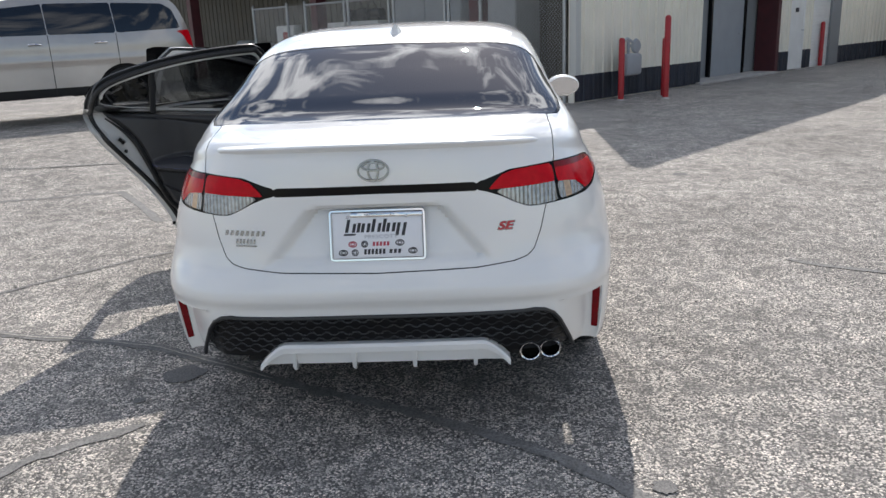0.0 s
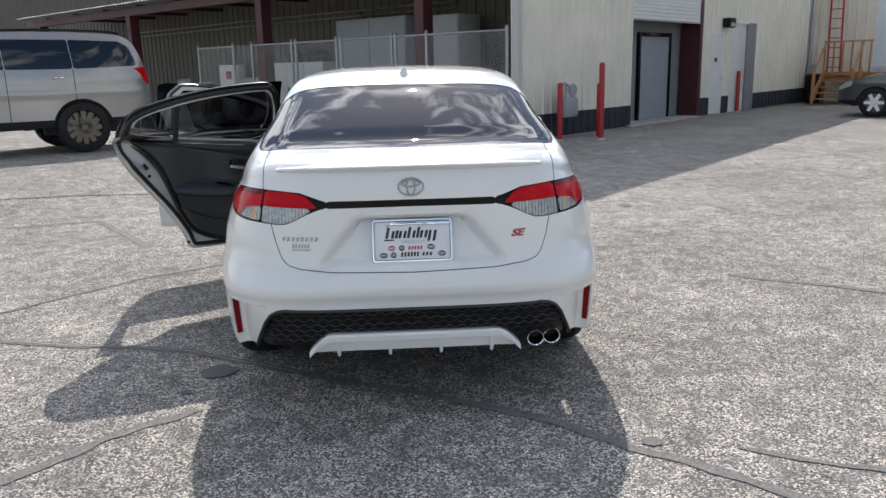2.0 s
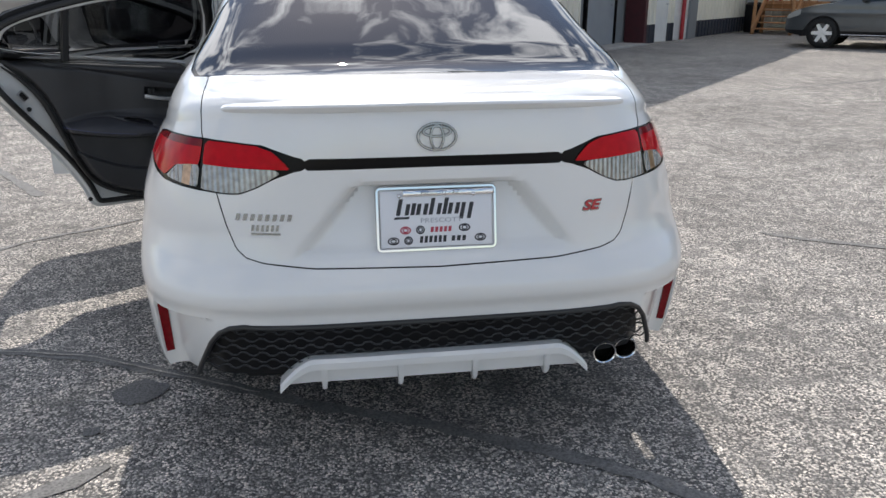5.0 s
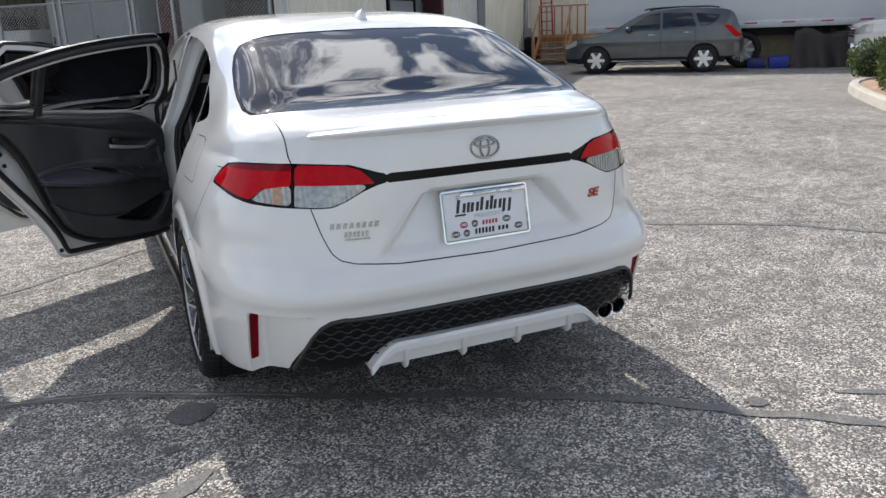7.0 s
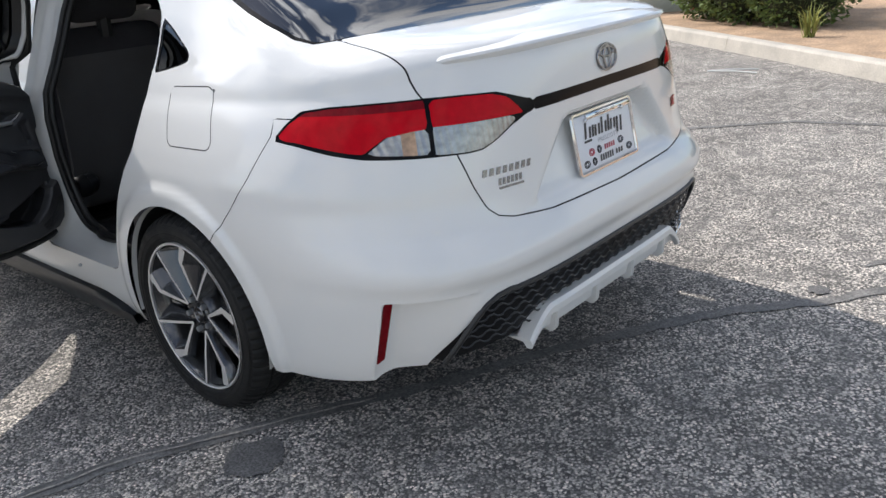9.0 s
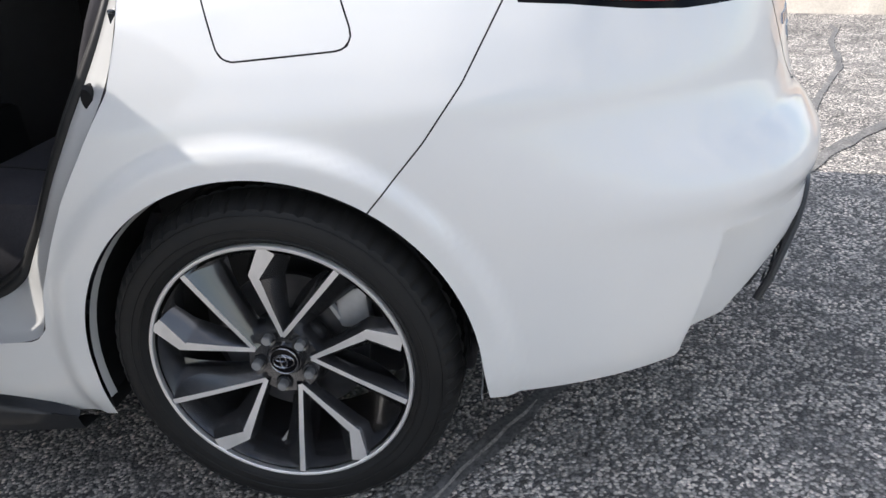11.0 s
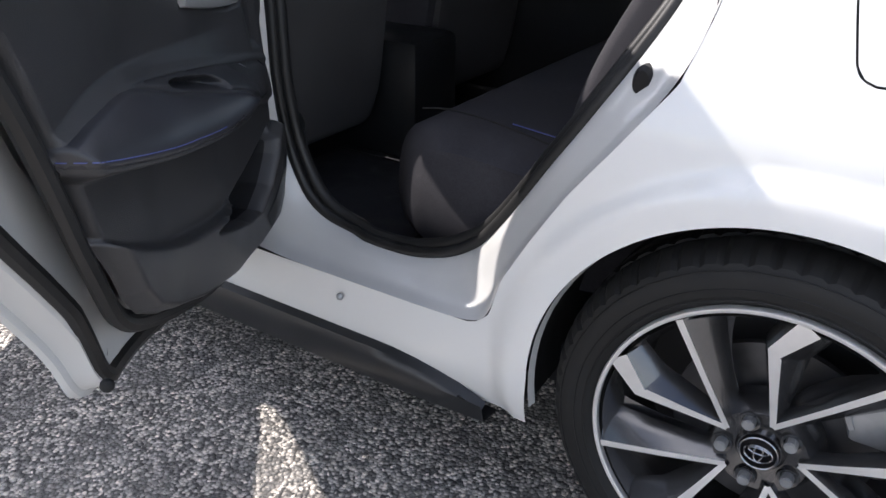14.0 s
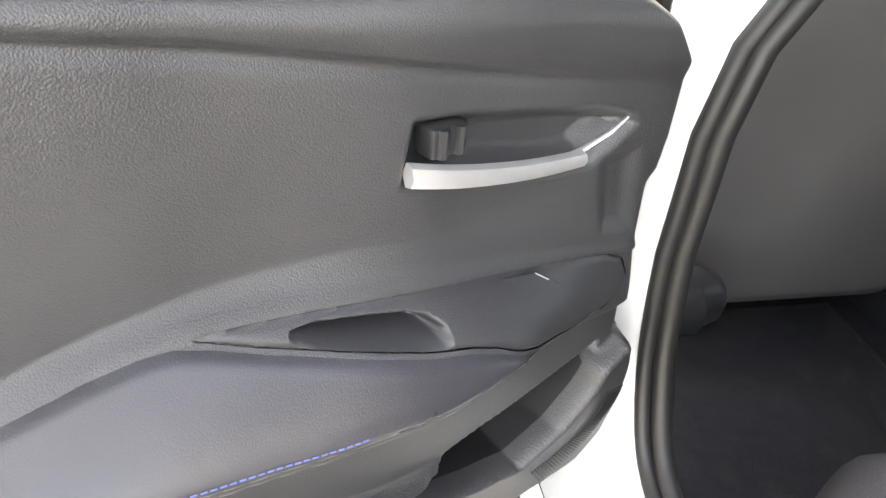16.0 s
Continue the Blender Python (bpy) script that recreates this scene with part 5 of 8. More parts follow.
def base_b(a, z):
    """Depth of the plain door card: nearer the cabin at its leading edge, and easing back to the window."""
    return 0.126 + 0.030 * step(0.30, 0.07, a) - 0.030 * step(0.28, 0.50, a) + 0.012 * step(0.55, 0.72, a) - 0.014 * step(0.62, 0.44, z)


def trim_b(a, z):
    """Depth of the moulded trim."""
    a, z = np.asarray(a, float), np.asarray(z, float)
    b = base_b(a, z)
    # padded upper roll above a fine crease, falling away to the window
    belt_ = BELT(a)
    cr = 0.943 + 0.208 * (a - 0.27)
    fade_cr = step(0.10, 0.30, a)
    b = b + 0.005 * step(cr - 0.004, cr + 0.010, z) * fade_cr - 0.0045 * np.exp(-((z - cr) / 0.0060) ** 2) * fade_cr
    b = b + 0.010 * step(cr, cr + 0.03, z) - 0.046 * np.clip(1 - (belt_ - z) / 0.045, 0, 1) ** 2
    # armrest swelling down from its top line to its lower ridge
    top, low = ARM_TOP(a), ARM_LOW(a)
    reach = REACH(a)
    mid = ARM_STEP(a)
    b = b + reach * 0.20 * np.clip((top - z) / np.maximum(top - mid, 0.003), 0, 1) ** 1.2
    b = b + reach * 0.80 * np.sin(np.clip((mid - z) / np.maximum(mid - low, 0.004), 0, 1) * math.pi / 2) ** 1.1
    b = b + 0.003 * step(mid + 0.012, mid + 0.001, z) * step(mid - 0.004, mid - 0.001, z) * step(0.60, 0.45, a)
    b = b - np.where(z < low, (reach * 0.80 + 0.002) * step(0.0, 0.016, low - z), 0)
    # lower card with its lip, and the map pocket behind the lip
    sh = SHELF(a)
    b = b + np.where(z < sh, 0.026 * step(0.0, 0.010, sh - z) * step(0.72, 0.62, a), 0)
    pocket = poly_sd(POCKET, a, z)
    b = b - 0.075 * step(0.004, -0.010, pocket)
    # pull cup and handle cup
    pull = poly_sd(PULL, a, z)
    b = b - 0.040 * step(0.0045, -0.0075, pull)
    cup = poly_sd(CUP, a, z)
    b = b - 0.030 * step(0.006, -0.020, cup)
    # upright hollow behind the leading edge
    b = b - 0.008 * step(0.012, -0.010, poly_sd([(0.135, 0.842), (0.100, 0.846), (0.090, 0.770), (0.120, 0.776)], a, z))
    # roll back at the rim of the sheet
    rim = poly_sd(PANEL, a, z)
    b = b - 0.034 * step(-0.020, 0.0, rim) ** 2
    return b


UNTRIM = DOOR.inverted()


def tuck(pts, gap=0.010):
    """Keeps sheet metal behind the moulded trim."""
    loc = np.array([UNTRIM @ Vector(p) for p in pts])
    a, z, b = 1.95 - loc[:, 1], loc[:, 2], loc[:, 0] + 0.86
    sd = poly_sd(PANEL, a, z)
    w_ = np.maximum(step(0.07, 0.12, sd), step(1.06, 1.10, z))
    b = b * w_ + np.minimum(b, base_b(a, z) - 0.040 - gap) * (1 - w_)
    return [DOOR @ Vector((-0.86 + q, 1.95 - u, w)) for u, w, q in zip(a, z, b)]


rear_co = tuck([DOOR @ v.co for v in rear_skin.verts], 0.028)
for v, q in zip(rear_skin.verts, rear_co):
    v.co = q
# window opening and frame of the door
WIN = [(1.045, 1.10), (1.045, 1.15), (1.07, 1.195), (1.13, 1.225), (1.30, 1.272), (1.48, 1.308), (1.7, 1.332), (1.885, 1.338), (1.90, 1.02), (1.5, 1.05)]
back = DOOR.inverted()


def door_local(co):
    m = np.array(back)
    return co @ m[:3, :3].T + m[:3, 3]


glass_zone = take(rear_skin, slice_by(rear_skin, lambda co: poly_sd(WIN, door_local(co)[:, 1], door_local(co)[:, 2])))
frame_zone = take(rear_skin, slice_by(rear_skin, lambda co: 1.035 + 0.11 * (1.9 - door_local(co)[:, 1]) - 0.02 - door_local(co)[:, 2]))
door = part("rear_door", rear_skin, M_WHITE, car, "open white rear door with black inner trim")
part("frame_skin", frame_zone, M_GLOSSBLACK, door, "gloss black window frame")
part("door_glass", glass_zone, M_GLASSCLEAR, door, "tinted door window")

loop = smooth_loop(REAR_DOOR, 200)


def door_ring(d_in, depth, extra=0.0):
    lp = inset(loop, np.minimum(d_in, 0.032 + 0.10 * step(1.075, 1.015, loop[:, 1])))
    return tuck([DOOR @ Vector((-skin_x(y, z) + depth, y, z)) for (y, z) in lp])


edge_ob = ring_loft("door_edge", [door_ring(*q) for q in ((0.0, 0.0), (0.002, 0.010), (0.012, 0.012), (0.015, 0.020), (0.019, 0.050), (0.027, 0.057), (0.060, 0.058), (0.100, 0.056), (0.125, 0.048))], [M_WHITEFLAT, M_SATIN], door, "white painted door edge and inner flange")
for pl in edge_ob.data.polygons:
    if pl.center.z > 1.04 + 0.06 * (pl.center.x < -1.3):
        pl.material_index = 1


def seal_along(d_in, depth, r, name, flat=1.0):
    b = bmesh.new()
    add_tube(b, door_ring(d_in, depth), r, 8, closed=True)
    return part(name, b, M_SEAL, door, "black rubber door seal")


seal_along(0.034, 0.060, 0.0125, "outer_seal")
# window frame inside, bright inner bead, divider bar
wl2 = smooth_loop(WIN, 120)
ring_loft("inner_frame", [tuck([DOOR @ Vector((-skin_x(y, z) + dpt, y, z)) for y, z in inset(wl2, k)], 0.035) for k, dpt in ((-0.045, 0.034), (-0.040, 0.046), (-0.012, 0.046), (-0.006, 0.036), (0.002, 0.006))], M_SATIN, door, "black inner window frame")
bd = bmesh.new()
bl_ = inset(wl2, 0.003)
add_tube(bd, [DOOR @ Vector((-skin_x(y, z) + (0.056 if z > 1.11 + 0.11 * (1.4 - y) else 0.010), y, z)) for y, z in bl_], [0.0085 if z > 1.11 + 0.11 * (1.4 - y) else 0.002 for y, z in bl_], 8, closed=True)
part("belt_strip", tube([dp(a, float(BELT(a)) + 0.006, float(base_b(a, 1.0)) - 0.034) for a in np.linspace(0.13, 0.86, 24)], 0.0055, 6), M_SATINMETAL, door, "bright strip along the window sill")
part("window_bead", bd, M_WHITEFLAT, door, "pale bead round the window opening")
dv = bmesh.new()
rows = []
for y, z in ((1.302, 1.050), (1.303, 1.12), (1.306, 1.20), (1.312, 1.30)):
    q = -skin_x(y, z)
    rows.append([dv.verts.new(DOOR @ Vector((q + d, y + w_, z))) for d, w_ in ((0.004, -0.014), (0.026, -0.014), (0.030, -0.010), (0.030, 0.010), (0.026, 0.014), (0.004, 0.014))])
for a, b in zip(rows, rows[1:]):
    for k in range(6):
        dv.faces.new((a[k], a[(k + 1) % 6], b[(k + 1) % 6], b[k]))
dv.faces.new(rows[0])
dv.faces.new(rows[-1])
bmesh.ops.recalc_face_normals(dv, faces=dv.faces)
part("window_divider", dv, M_SATIN, door, "black upright window divider")

pl_loop = smooth_loop(PANEL, 220)
for off, bb, r, nm in ((-0.014, 0.052, 0.0120, "inner_seal"), (-0.002, 0.050, 0.0070, "seal_lip")):
    sb = bmesh.new()
    first = int(np.argmax((pl_loop[:, 1] < 0.445) & (pl_loop[:, 0] > 0.08)))
    run = inset(pl_loop, off)[first:int(np.argmax(pl_loop[:, 0])) - 1]
    add_tube(sb, [dp(a, z, float(base_b(a, z)) - 0.062 + bb - 0.012 * float(step(26, 2, len(run) - k))) for k, (a, z) in enumerate(run)], [r * min(1.0, 0.25 + (len(run) - k) / 26) for k in range(len(run))], 8)
    part(nm, sb, M_SEAL, door, "black rubber door seal")

tp = bmesh.new()
ga, gz = np.arange(0.02, 0.912, 0.0028), np.arange(0.415, 1.092, 0.0027)
vs = [[tp.verts.new((a, z, 0.0)) for z in gz] for a in ga]
for i in range(len(ga) - 1):
    for k in range(len(gz) - 1):
        tp.faces.new((vs[i][k], vs[i][k + 1], vs[i + 1][k + 1], vs[i + 1][k]))
keep = set(slice_by(tp, lambda co: poly_sd(PANEL, co[:, 0], co[:, 1])))
drop(tp, [f for f in tp.faces if f not in keep])
bmesh.ops.delete(tp, geom=[v for v in tp.verts if not v.link_faces], context="VERTS")
for level in (0.0045, -0.0015, -0.0075):
    slice_by(tp, lambda co: poly_sd(PULL, co[:, 0], co[:, 1]) - level)
for level in (0.006, -0.006, -0.020):
    slice_by(tp, lambda co: poly_sd(CUP, co[:, 0], co[:, 1]) - level)
step_a = [0.507, 0.47, 0.43, 0.39, 0.35, 0.31, 0.27, 0.23, 0.19, 0.15, 0.113]
PLATE = [(a, float(ARM_STEP(a)) - 0.002) for a in step_a] + [(0.088, 0.732), (0.080, 0.712), (0.086, 0.696), (0.12, 0.690), (0.18, 0.701), (0.236, 0.7165), (0.262, 0.728), (0.285, 0.740), (0.31, 0.7485), (0.345, 0.756), (0.40, 0.771), (0.46, 0.789), (0.49, 0.800)]
CUSH = [(0.722, 0.779), (0.69, 0.7865), (0.64, 0.7955), (0.57, 0.8035), (0.535, 0.8055), (0.512, 0.8035), (0.49, 0.797), (0.46, 0.786), (0.40, 0.768), (0.345, 0.753), (0.31, 0.7455), (0.285, 0.737), (0.262, 0.725), (0.243, 0.7165), (0.30, 0.7185), (0.35, 0.716), (0.426, 0.718), (0.50, 0.726), (0.58, 0.739), (0.65, 0.754), (0.708, 0.772)]
plate_top = take(tp, slice_by(tp, lambda co: poly_sd(PLATE, co[:, 0], co[:, 1])))
cush_top = take(tp, slice_by(tp, lambda co: poly_sd(CUSH, co[:, 0], co[:, 1])))


def mould(b, lift=0.0, poly=None):
    co = coords(b)
    d = trim_b(co[:, 0], co[:, 1]) + lift
    if poly is not None:
        d = d - 0.005 * step(-0.006, 0.0, poly_sd(poly, co[:, 0], co[:, 1])) ** 2
    for v, q in zip(b.verts, d):
        v.co = dp(v.co.x, v.co.y, q)
    b.normal_update()
    if sum(f.normal.y for f in b.faces) > 0:
        bmesh.ops.reverse_faces(b, faces=b.faces)
    return b


# faces inside the pocket get a blacker material in place of deep shade
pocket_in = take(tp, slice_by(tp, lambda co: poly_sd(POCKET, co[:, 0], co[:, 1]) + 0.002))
part("map_pocket", mould(pocket_in), M_BLACK, door, "map pocket, its hollow coloured black for shade", angle=70)
trim = part("door_trim", mould(tp), M_TRIM, door, "grained black moulded door trim", angle=70)
part("switch_plate", mould(plate_top, 0.0025, PLATE), M_CARD, door, "satin black switch plate with pull cup", angle=70)
part("arm_cushion", mould(cush_top, 0.0045, CUSH), M_SOFT, door, "padded black leather armrest", angle=70)

# window switch
swb = bmesh.new()
def tsurf(a, z, up=0.0):
    return dp(a, z, float(trim_b(np.array([a]), np.array([z]))[0]) + up)
sq = [(0.252, 0.770), (0.214, 0.764), (0.190, 0.748), (0.230, 0.752)]
t0 = [swb.verts.new(tsurf(a, z, 0.003)) for a, z in sq]
t1 = [swb.verts.new(tsurf(a, z, 0.0075 if i in (1, 2) else 0.0035)) for i, (a, z) in enumerate(sq)]
swb.faces.new(t1)
for k in range(4):
    swb.faces.new((t0[k], t0[(k + 1) % 4], t1[(k + 1) % 4], t1[k]))
bmesh.ops.recalc_face_normals(swb, faces=swb.faces)
part("window_switch", swb, M_SATIN, door, "black window switch with a bright edge")
part("switch_edge", tube([tsurf(0.214, 0.764, 0.0078), tsurf(0.202, 0.756, 0.0078)], 0.0007, 4), M_SATINMETAL, door)
# inside handle: chrome lever, lock tab, cup surround
lev = bmesh.new()
rows = []
for t in np.linspace(0, 1, 12):
    a, z = 0.334 - 0.170 * t, 0.8785 - 0.024 * t - 0.004 * math.sin(math.pi * t)
    h = 0.0100 - 0.0030 * t
    bb = float(base_b(a, z)) + 0.003 + 0.009 * math.sin(math.pi * min(1, t * 0.9 + 0.1))
    rows.append([lev.verts.new(dp(a, z + u * h, bb + w_)) for u, w_ in ((-1, -0.006), (-0.8, 0.001), (0.0, 0.0035), (0.8, 0.001), (1, -0.006), (0, -0.010))])
for a, b in zip(rows, rows[1:]):
    for k in range(6):
        lev.faces.new((a[k], a[(k + 1) % 6], b[(k + 1) % 6], b[k]))
lev.faces.new(rows[0])
lev.faces.new(list(reversed(rows[-1])))
bmesh.ops.recalc_face_normals(lev, faces=lev.faces)
hd = part("inside_handle", lev, M_SATINMETAL, door, "satin silver inside door handle", angle=50)
tab = bmesh.new()
add_box(tab, (0.284, 0.887, 0.108), (0.318, 0.912, 0.130), None, 0.004)
for k in (0.296, 0.312):
    add_tube(tab, [(k - 0.003, 0.889, 0.130), (k - 0.003, 0.911, 0.130)], 0.0045, 8)
for v in tab.verts:
    v.co = dp(v.co.x, v.co.y, v.co.z)
bmesh.ops.recalc_face_normals(tab, faces=tab.faces)
part("lock_tab", tab, M_SATIN, hd, "black lock tab")
part("handle_arm", tube([tsurf(0.172, 0.851, 0.004), tsurf(0.150, 0.857, 0.004), tsurf(0.128, 0.869, 0.003), tsurf(0.115, 0.882, 0.001)], [0.0045, 0.004, 0.003, 0.0015], 8, flat=0.5), M_SATINMETAL, hd)
# blue stitches along the armrest edge
a_ = 0.415
while a_ < 0.70:
    z0, z1 = float(ARM_LOW(a_)) + 0.013, float(ARM_LOW(a_ + 0.0042)) + 0.013
    part("stitch", tube([tsurf(a_, z0, 0.0052), tsurf(a_ + 0.0042, z1, 0.0052)], 0.0008, 4), M_THREAD, door)
    a_ += 0.0062
# ribbed speaker strip at the leading lower edge
for k in range(44):
    u = k / 43
    a0, z0 = 0.052 + 0.095 * u ** 1.8, 0.556 - 0.108 * u ** 0.8
    out_a, out_z = 0.030 * (1 - 0.35 * u), 0.006 + 0.026 * u
    part("speaker_rib", tube([tsurf(a0, z0, 0.0015), tsurf(a0 + out_a, z0 + out_z, 0.0015)], 0.0011, 4), M_SATIN, door)
# latch slot, plugs
lt = bmesh.new()
add_box(lt, (-0.004, -0.014, -0.028), (0.004, 0.014, 0.028), None, 0.003)
mL = Matrix.Translation(dp(0.822, 0.915, 0.094)) @ DOOR.to_3x3().to_4x4() @ Matrix.Rotation(radians(40), 4, "X") @ Matrix.Rotation(radians(32), 4, "Y")
for v in lt.verts:
    v.co = mL @ v.co
part("door_latch", lt, M_STEEL, door, "steel door latch with a dark slot")
lt = bmesh.new()
add_box(lt, (-0.003, -0.009, -0.023), (0.0055, 0.009, 0.023), None, 0.002)
for v in lt.verts:
    v.co = mL @ v.co
part("latch_slot", lt, M_GAP, door)
for a, z, bb, r in ((0.806, 0.858, 0.094, 0.010), (0.610, 0.431, 0.060, 0.010)):
    pg = bmesh.new()
    bmesh.ops.create_uvsphere(pg, u_segments=10, v_segments=6, radius=r, matrix=Matrix.Translation(dp(a, z, bb)))
    part("rubber_plug", pg, M_GAP, door)
ck = bmesh.new()
add_box(ck, (-0.895, 1.86, 0.70), (-0.86, 1.90, 0.735), None, 0.004)
part("door_check", ck, M_STEEL, car, "steel door check strap")
hb = bmesh.new()
add_tube(hb, [dp(0.50, 0.90, -0.035), dp(0.60, 0.905, -0.045), dp(0.72, 0.905, -0.035)], 0.012, 8)
part("outside_handle", hb, M_WHITE, door)

# ---- open front door, seen past the rear one ----
FD = Matrix.Translation((-0.86, 3.06, 0)) @ Matrix.Rotation(radians(-56), 4, "Z") @ Matrix.Translation((0.86, -3.10, 0))
fl = smooth_loop(FRONT_DOOR, 120)
sh_ = body_shell(40, 60, 8, 30, 18)
fskin = take(sh_, slice_by(sh_, side_poly(FRONT_DOOR, 0, -1)))
sh_.free()
fg = take(fskin, slice_by(fskin, side_poly([(2.09, 1.03), (3.08, 1.01), (2.75, 1.20), (2.4, 1.30), (2.09, 1.32)], 0, -1)))
ffr = take(fskin, slice_by(fskin, lambda co: 1.02 - co[:, 2]))
for b in (fskin, fg, ffr):
    for v in b.verts:
        v.co = FD @ v.co
fdoor = part("front_door", fskin, M_WHITE, car, "open white front door with black inner trim")
part("door_glass", fg, M_GLASSFRONT, fdoor, "clear front door window")
part("frame_skin", ffr, M_GLOSSBLACK, fdoor)
ring_loft("door_edge", [[FD @ Vector((-skin_x(y, z) + dpt, y, z)) for y, z in inset(fl, k)] for k, dpt in ((0, 0), (0.004, 0.012), (0.02, 0.05), (0.045, 0.06))], [M_WHITEFLAT], fdoor)
ti = bmesh.new()
FT = [(2.08, 0.42), (2.06, 1.0), (3.12, 0.99), (3.10, 0.62), (3.02, 0.42)]
add_prism(ti, [tuple(p) for p in smooth_loop(FT, 60)], 0.05, 0.095, lambda y, z, d: FD @ Vector((-skin_x(y, min(z, 0.95)) + d, y, z)))
part("door_trim", ti, M_TRIM, fdoor, "black front door trim")
ring_loft("inner_frame", [[FD @ Vector((-skin_x(y, z) + dpt, y, z)) for y, z in inset(fl, k)] for k, dpt in ((0.004, 0.04), (0.012, 0.05), (0.045, 0.05), (0.05, 0.01))], M_SATIN, fdoor)
mir = bmesh.new()
bmesh.ops.create_uvsphere(mir, u_segments=18, v_segments=10, radius=1, matrix=FD @ Matrix.Translation((-0.985, 3.0, 0.92)) @ Matrix.Diagonal((0.115, 0.075, 0.075, 1)))
mm = part("door_mirror", mir, M_BLACK, fdoor, "door mirror on the open front door")
mg = bmesh.new()
bmesh.ops.create_circle(mg, cap_ends=True, segments=24, radius=1, matrix=FD @ Matrix.Translation((-0.985, 2.922, 0.92)) @ Matrix.Rotation(radians(90), 4, "X") @ Matrix.Diagonal((0.10, 0.062, 1, 1)))
part("mirror_glass", mg, M_CHROME, mm)


# ---- ground ----
def lot_height(x, y):
    """The lot climbs a little on the far left."""
    return 0.2 * float(step(-2.2, -4.8, x) * step(4.5, 8.0, y))


def asphalt_mat():
    """Worn chip-seal: pale and dark stones in grey binder, with blotches and tyre-polished bands."""
    m = bpy.data.materials.new("worn_asphalt")
    m.use_nodes = True
    n, l = m.node_tree.nodes, m.node_tree.links
    p = n["Principled BSDF"]
    p.inputs["Roughness"].default_value = 0.85
    p.inputs["Specular IOR Level"].default_value = 0.35
    co = n.new("ShaderNodeTexCoord")

    def tex(kind, scale, **kw):
        t = n.new(kind)
        t.inputs["Scale"].default_value = scale
        for k, v in kw.items():
            t.inputs[k].default_value = v
        l.new(co.outputs["Object"], t.inputs["Vector"])
        return t
    chips = tex("ShaderNodeTexVoronoi", 135.0, Randomness=1.0)
    chips2 = tex("ShaderNodeTexVoronoi", 260.0)
    sep = n.new("ShaderNodeSeparateColor")
    l.new(chips.outputs["Color"], sep.inputs["Color"])
    ramp = n.new("ShaderNodeValToRGB")
    cr = ramp.color_ramp
    cr.elements[0].position, cr.elements[0].color = 0.0, (0.075, 0.072, 0.068, 1)
    cr.elements[1].position, cr.elements[1].color = 1.0, (0.64, 0.575, 0.51, 1)
    for pos, c in ((0.36, (0.107, 0.102, 0.096)), (0.50, (0.225, 0.211, 0.195)), (0.64, (0.365, 0.338, 0.305)), (0.88, (0.49, 0.448, 0.398))):
        e = cr.elements.new(pos)
        e.color = (*c, 1)
    l.new(sep.outputs["Red"], ramp.inputs["Fac"])
    sep2 = n.new("ShaderNodeSeparateColor")
    l.new(chips2.outputs["Color"], sep2.inputs["Color"])
    mixc = n.new("ShaderNodeMix")
    mixc.data_type, mixc.blend_type = "RGBA", "MULTIPLY"
    mixc.inputs[0].default_value = 0.45
    r2 = n.new("ShaderNodeMapRange")
    r2.inputs["To Min"].default_value, r2.inputs["To Max"].default_value = 0.55, 1.35
    l.new(sep2.outputs["Green"], r2.inputs["Value"])
    l.new(ramp.outputs["Color"], mixc.inputs[6])
    l.new(r2.outputs["Result"], mixc.inputs[7])
    # binder shows between the stones
    edge = n.new("ShaderNodeMapRange")
    edge.inputs["From Min"].default_value, edge.inputs["From Max"].default_value = 0.35, 0.75
    edge.inputs["To Min"].default_value, edge.inputs["To Max"].default_value = 1.0, 0.50
    l.new(chips.outputs["Distance"], edge.inputs["Value"])
    blot = tex("ShaderNodeTexNoise", 0.55, Detail=6.0, Roughness=0.65)
    blot2 = tex("ShaderNodeTexNoise", 3.2, Detail=5.0, Roughness=0.6)
    br = n.new("ShaderNodeMapRange")
    br.inputs["From Min"].default_value, br.inputs["From Max"].default_value = 0.32, 0.68
    br.inputs["To Min"].default_value, br.inputs["To Max"].default_value = 1.25, 1.95
    l.new(blot.outputs["Fac"], br.inputs["Value"])
    br2 = n.new("ShaderNodeMapRange")
    br2.inputs["From Min"].default_value, br2.inputs["From Max"].default_value = 0.32, 0.68
    br2.inputs["To Min"].default_value, br2.inputs["To Max"].default_value = 0.80, 1.18
    l.new(blot2.outputs["Fac"], br2.inputs["Value"])
    mul = []
    for a, b in ((edge.outputs["Result"], br.outputs["Result"]), (None, br2.outputs["Result"])):
        q = n.new("ShaderNodeMath")
        q.operation = "MULTIPLY"
        l.new(mul[-1] if a is None else a, q.inputs[0])
        l.new(b, q.inputs[1])
        mul.append(q.outputs[0])
    # worn patches where the binder has closed over the stones
    worn = tex("ShaderNodeTexNoise", 8.0, Detail=5.0, Roughness=0.7)
    wr = n.new("ShaderNodeMapRange")
    wr.interpolation_type = "SMOOTHSTEP"
    wr.inputs["From Min"].default_value, wr.inputs["From Max"].default_value = 0.36, 0.56
    wr.inputs["To Min"].default_value, wr.inputs["To Max"].default_value = 0.75, 0.0
    l.new(worn.outputs["Fac"], wr.inputs["Value"])
    cover = n.new("ShaderNodeMix")
    cover.data_type = "RGBA"
    cover.inputs[7].default_value = (0.128, 0.123, 0.116, 1)
    l.new(wr.outputs["Result"], cover.inputs[0])
    l.new(mixc.outputs[2], cover.inputs[6])
    vm = n.new("ShaderNodeVectorMath")
    vm.operation = "SCALE"
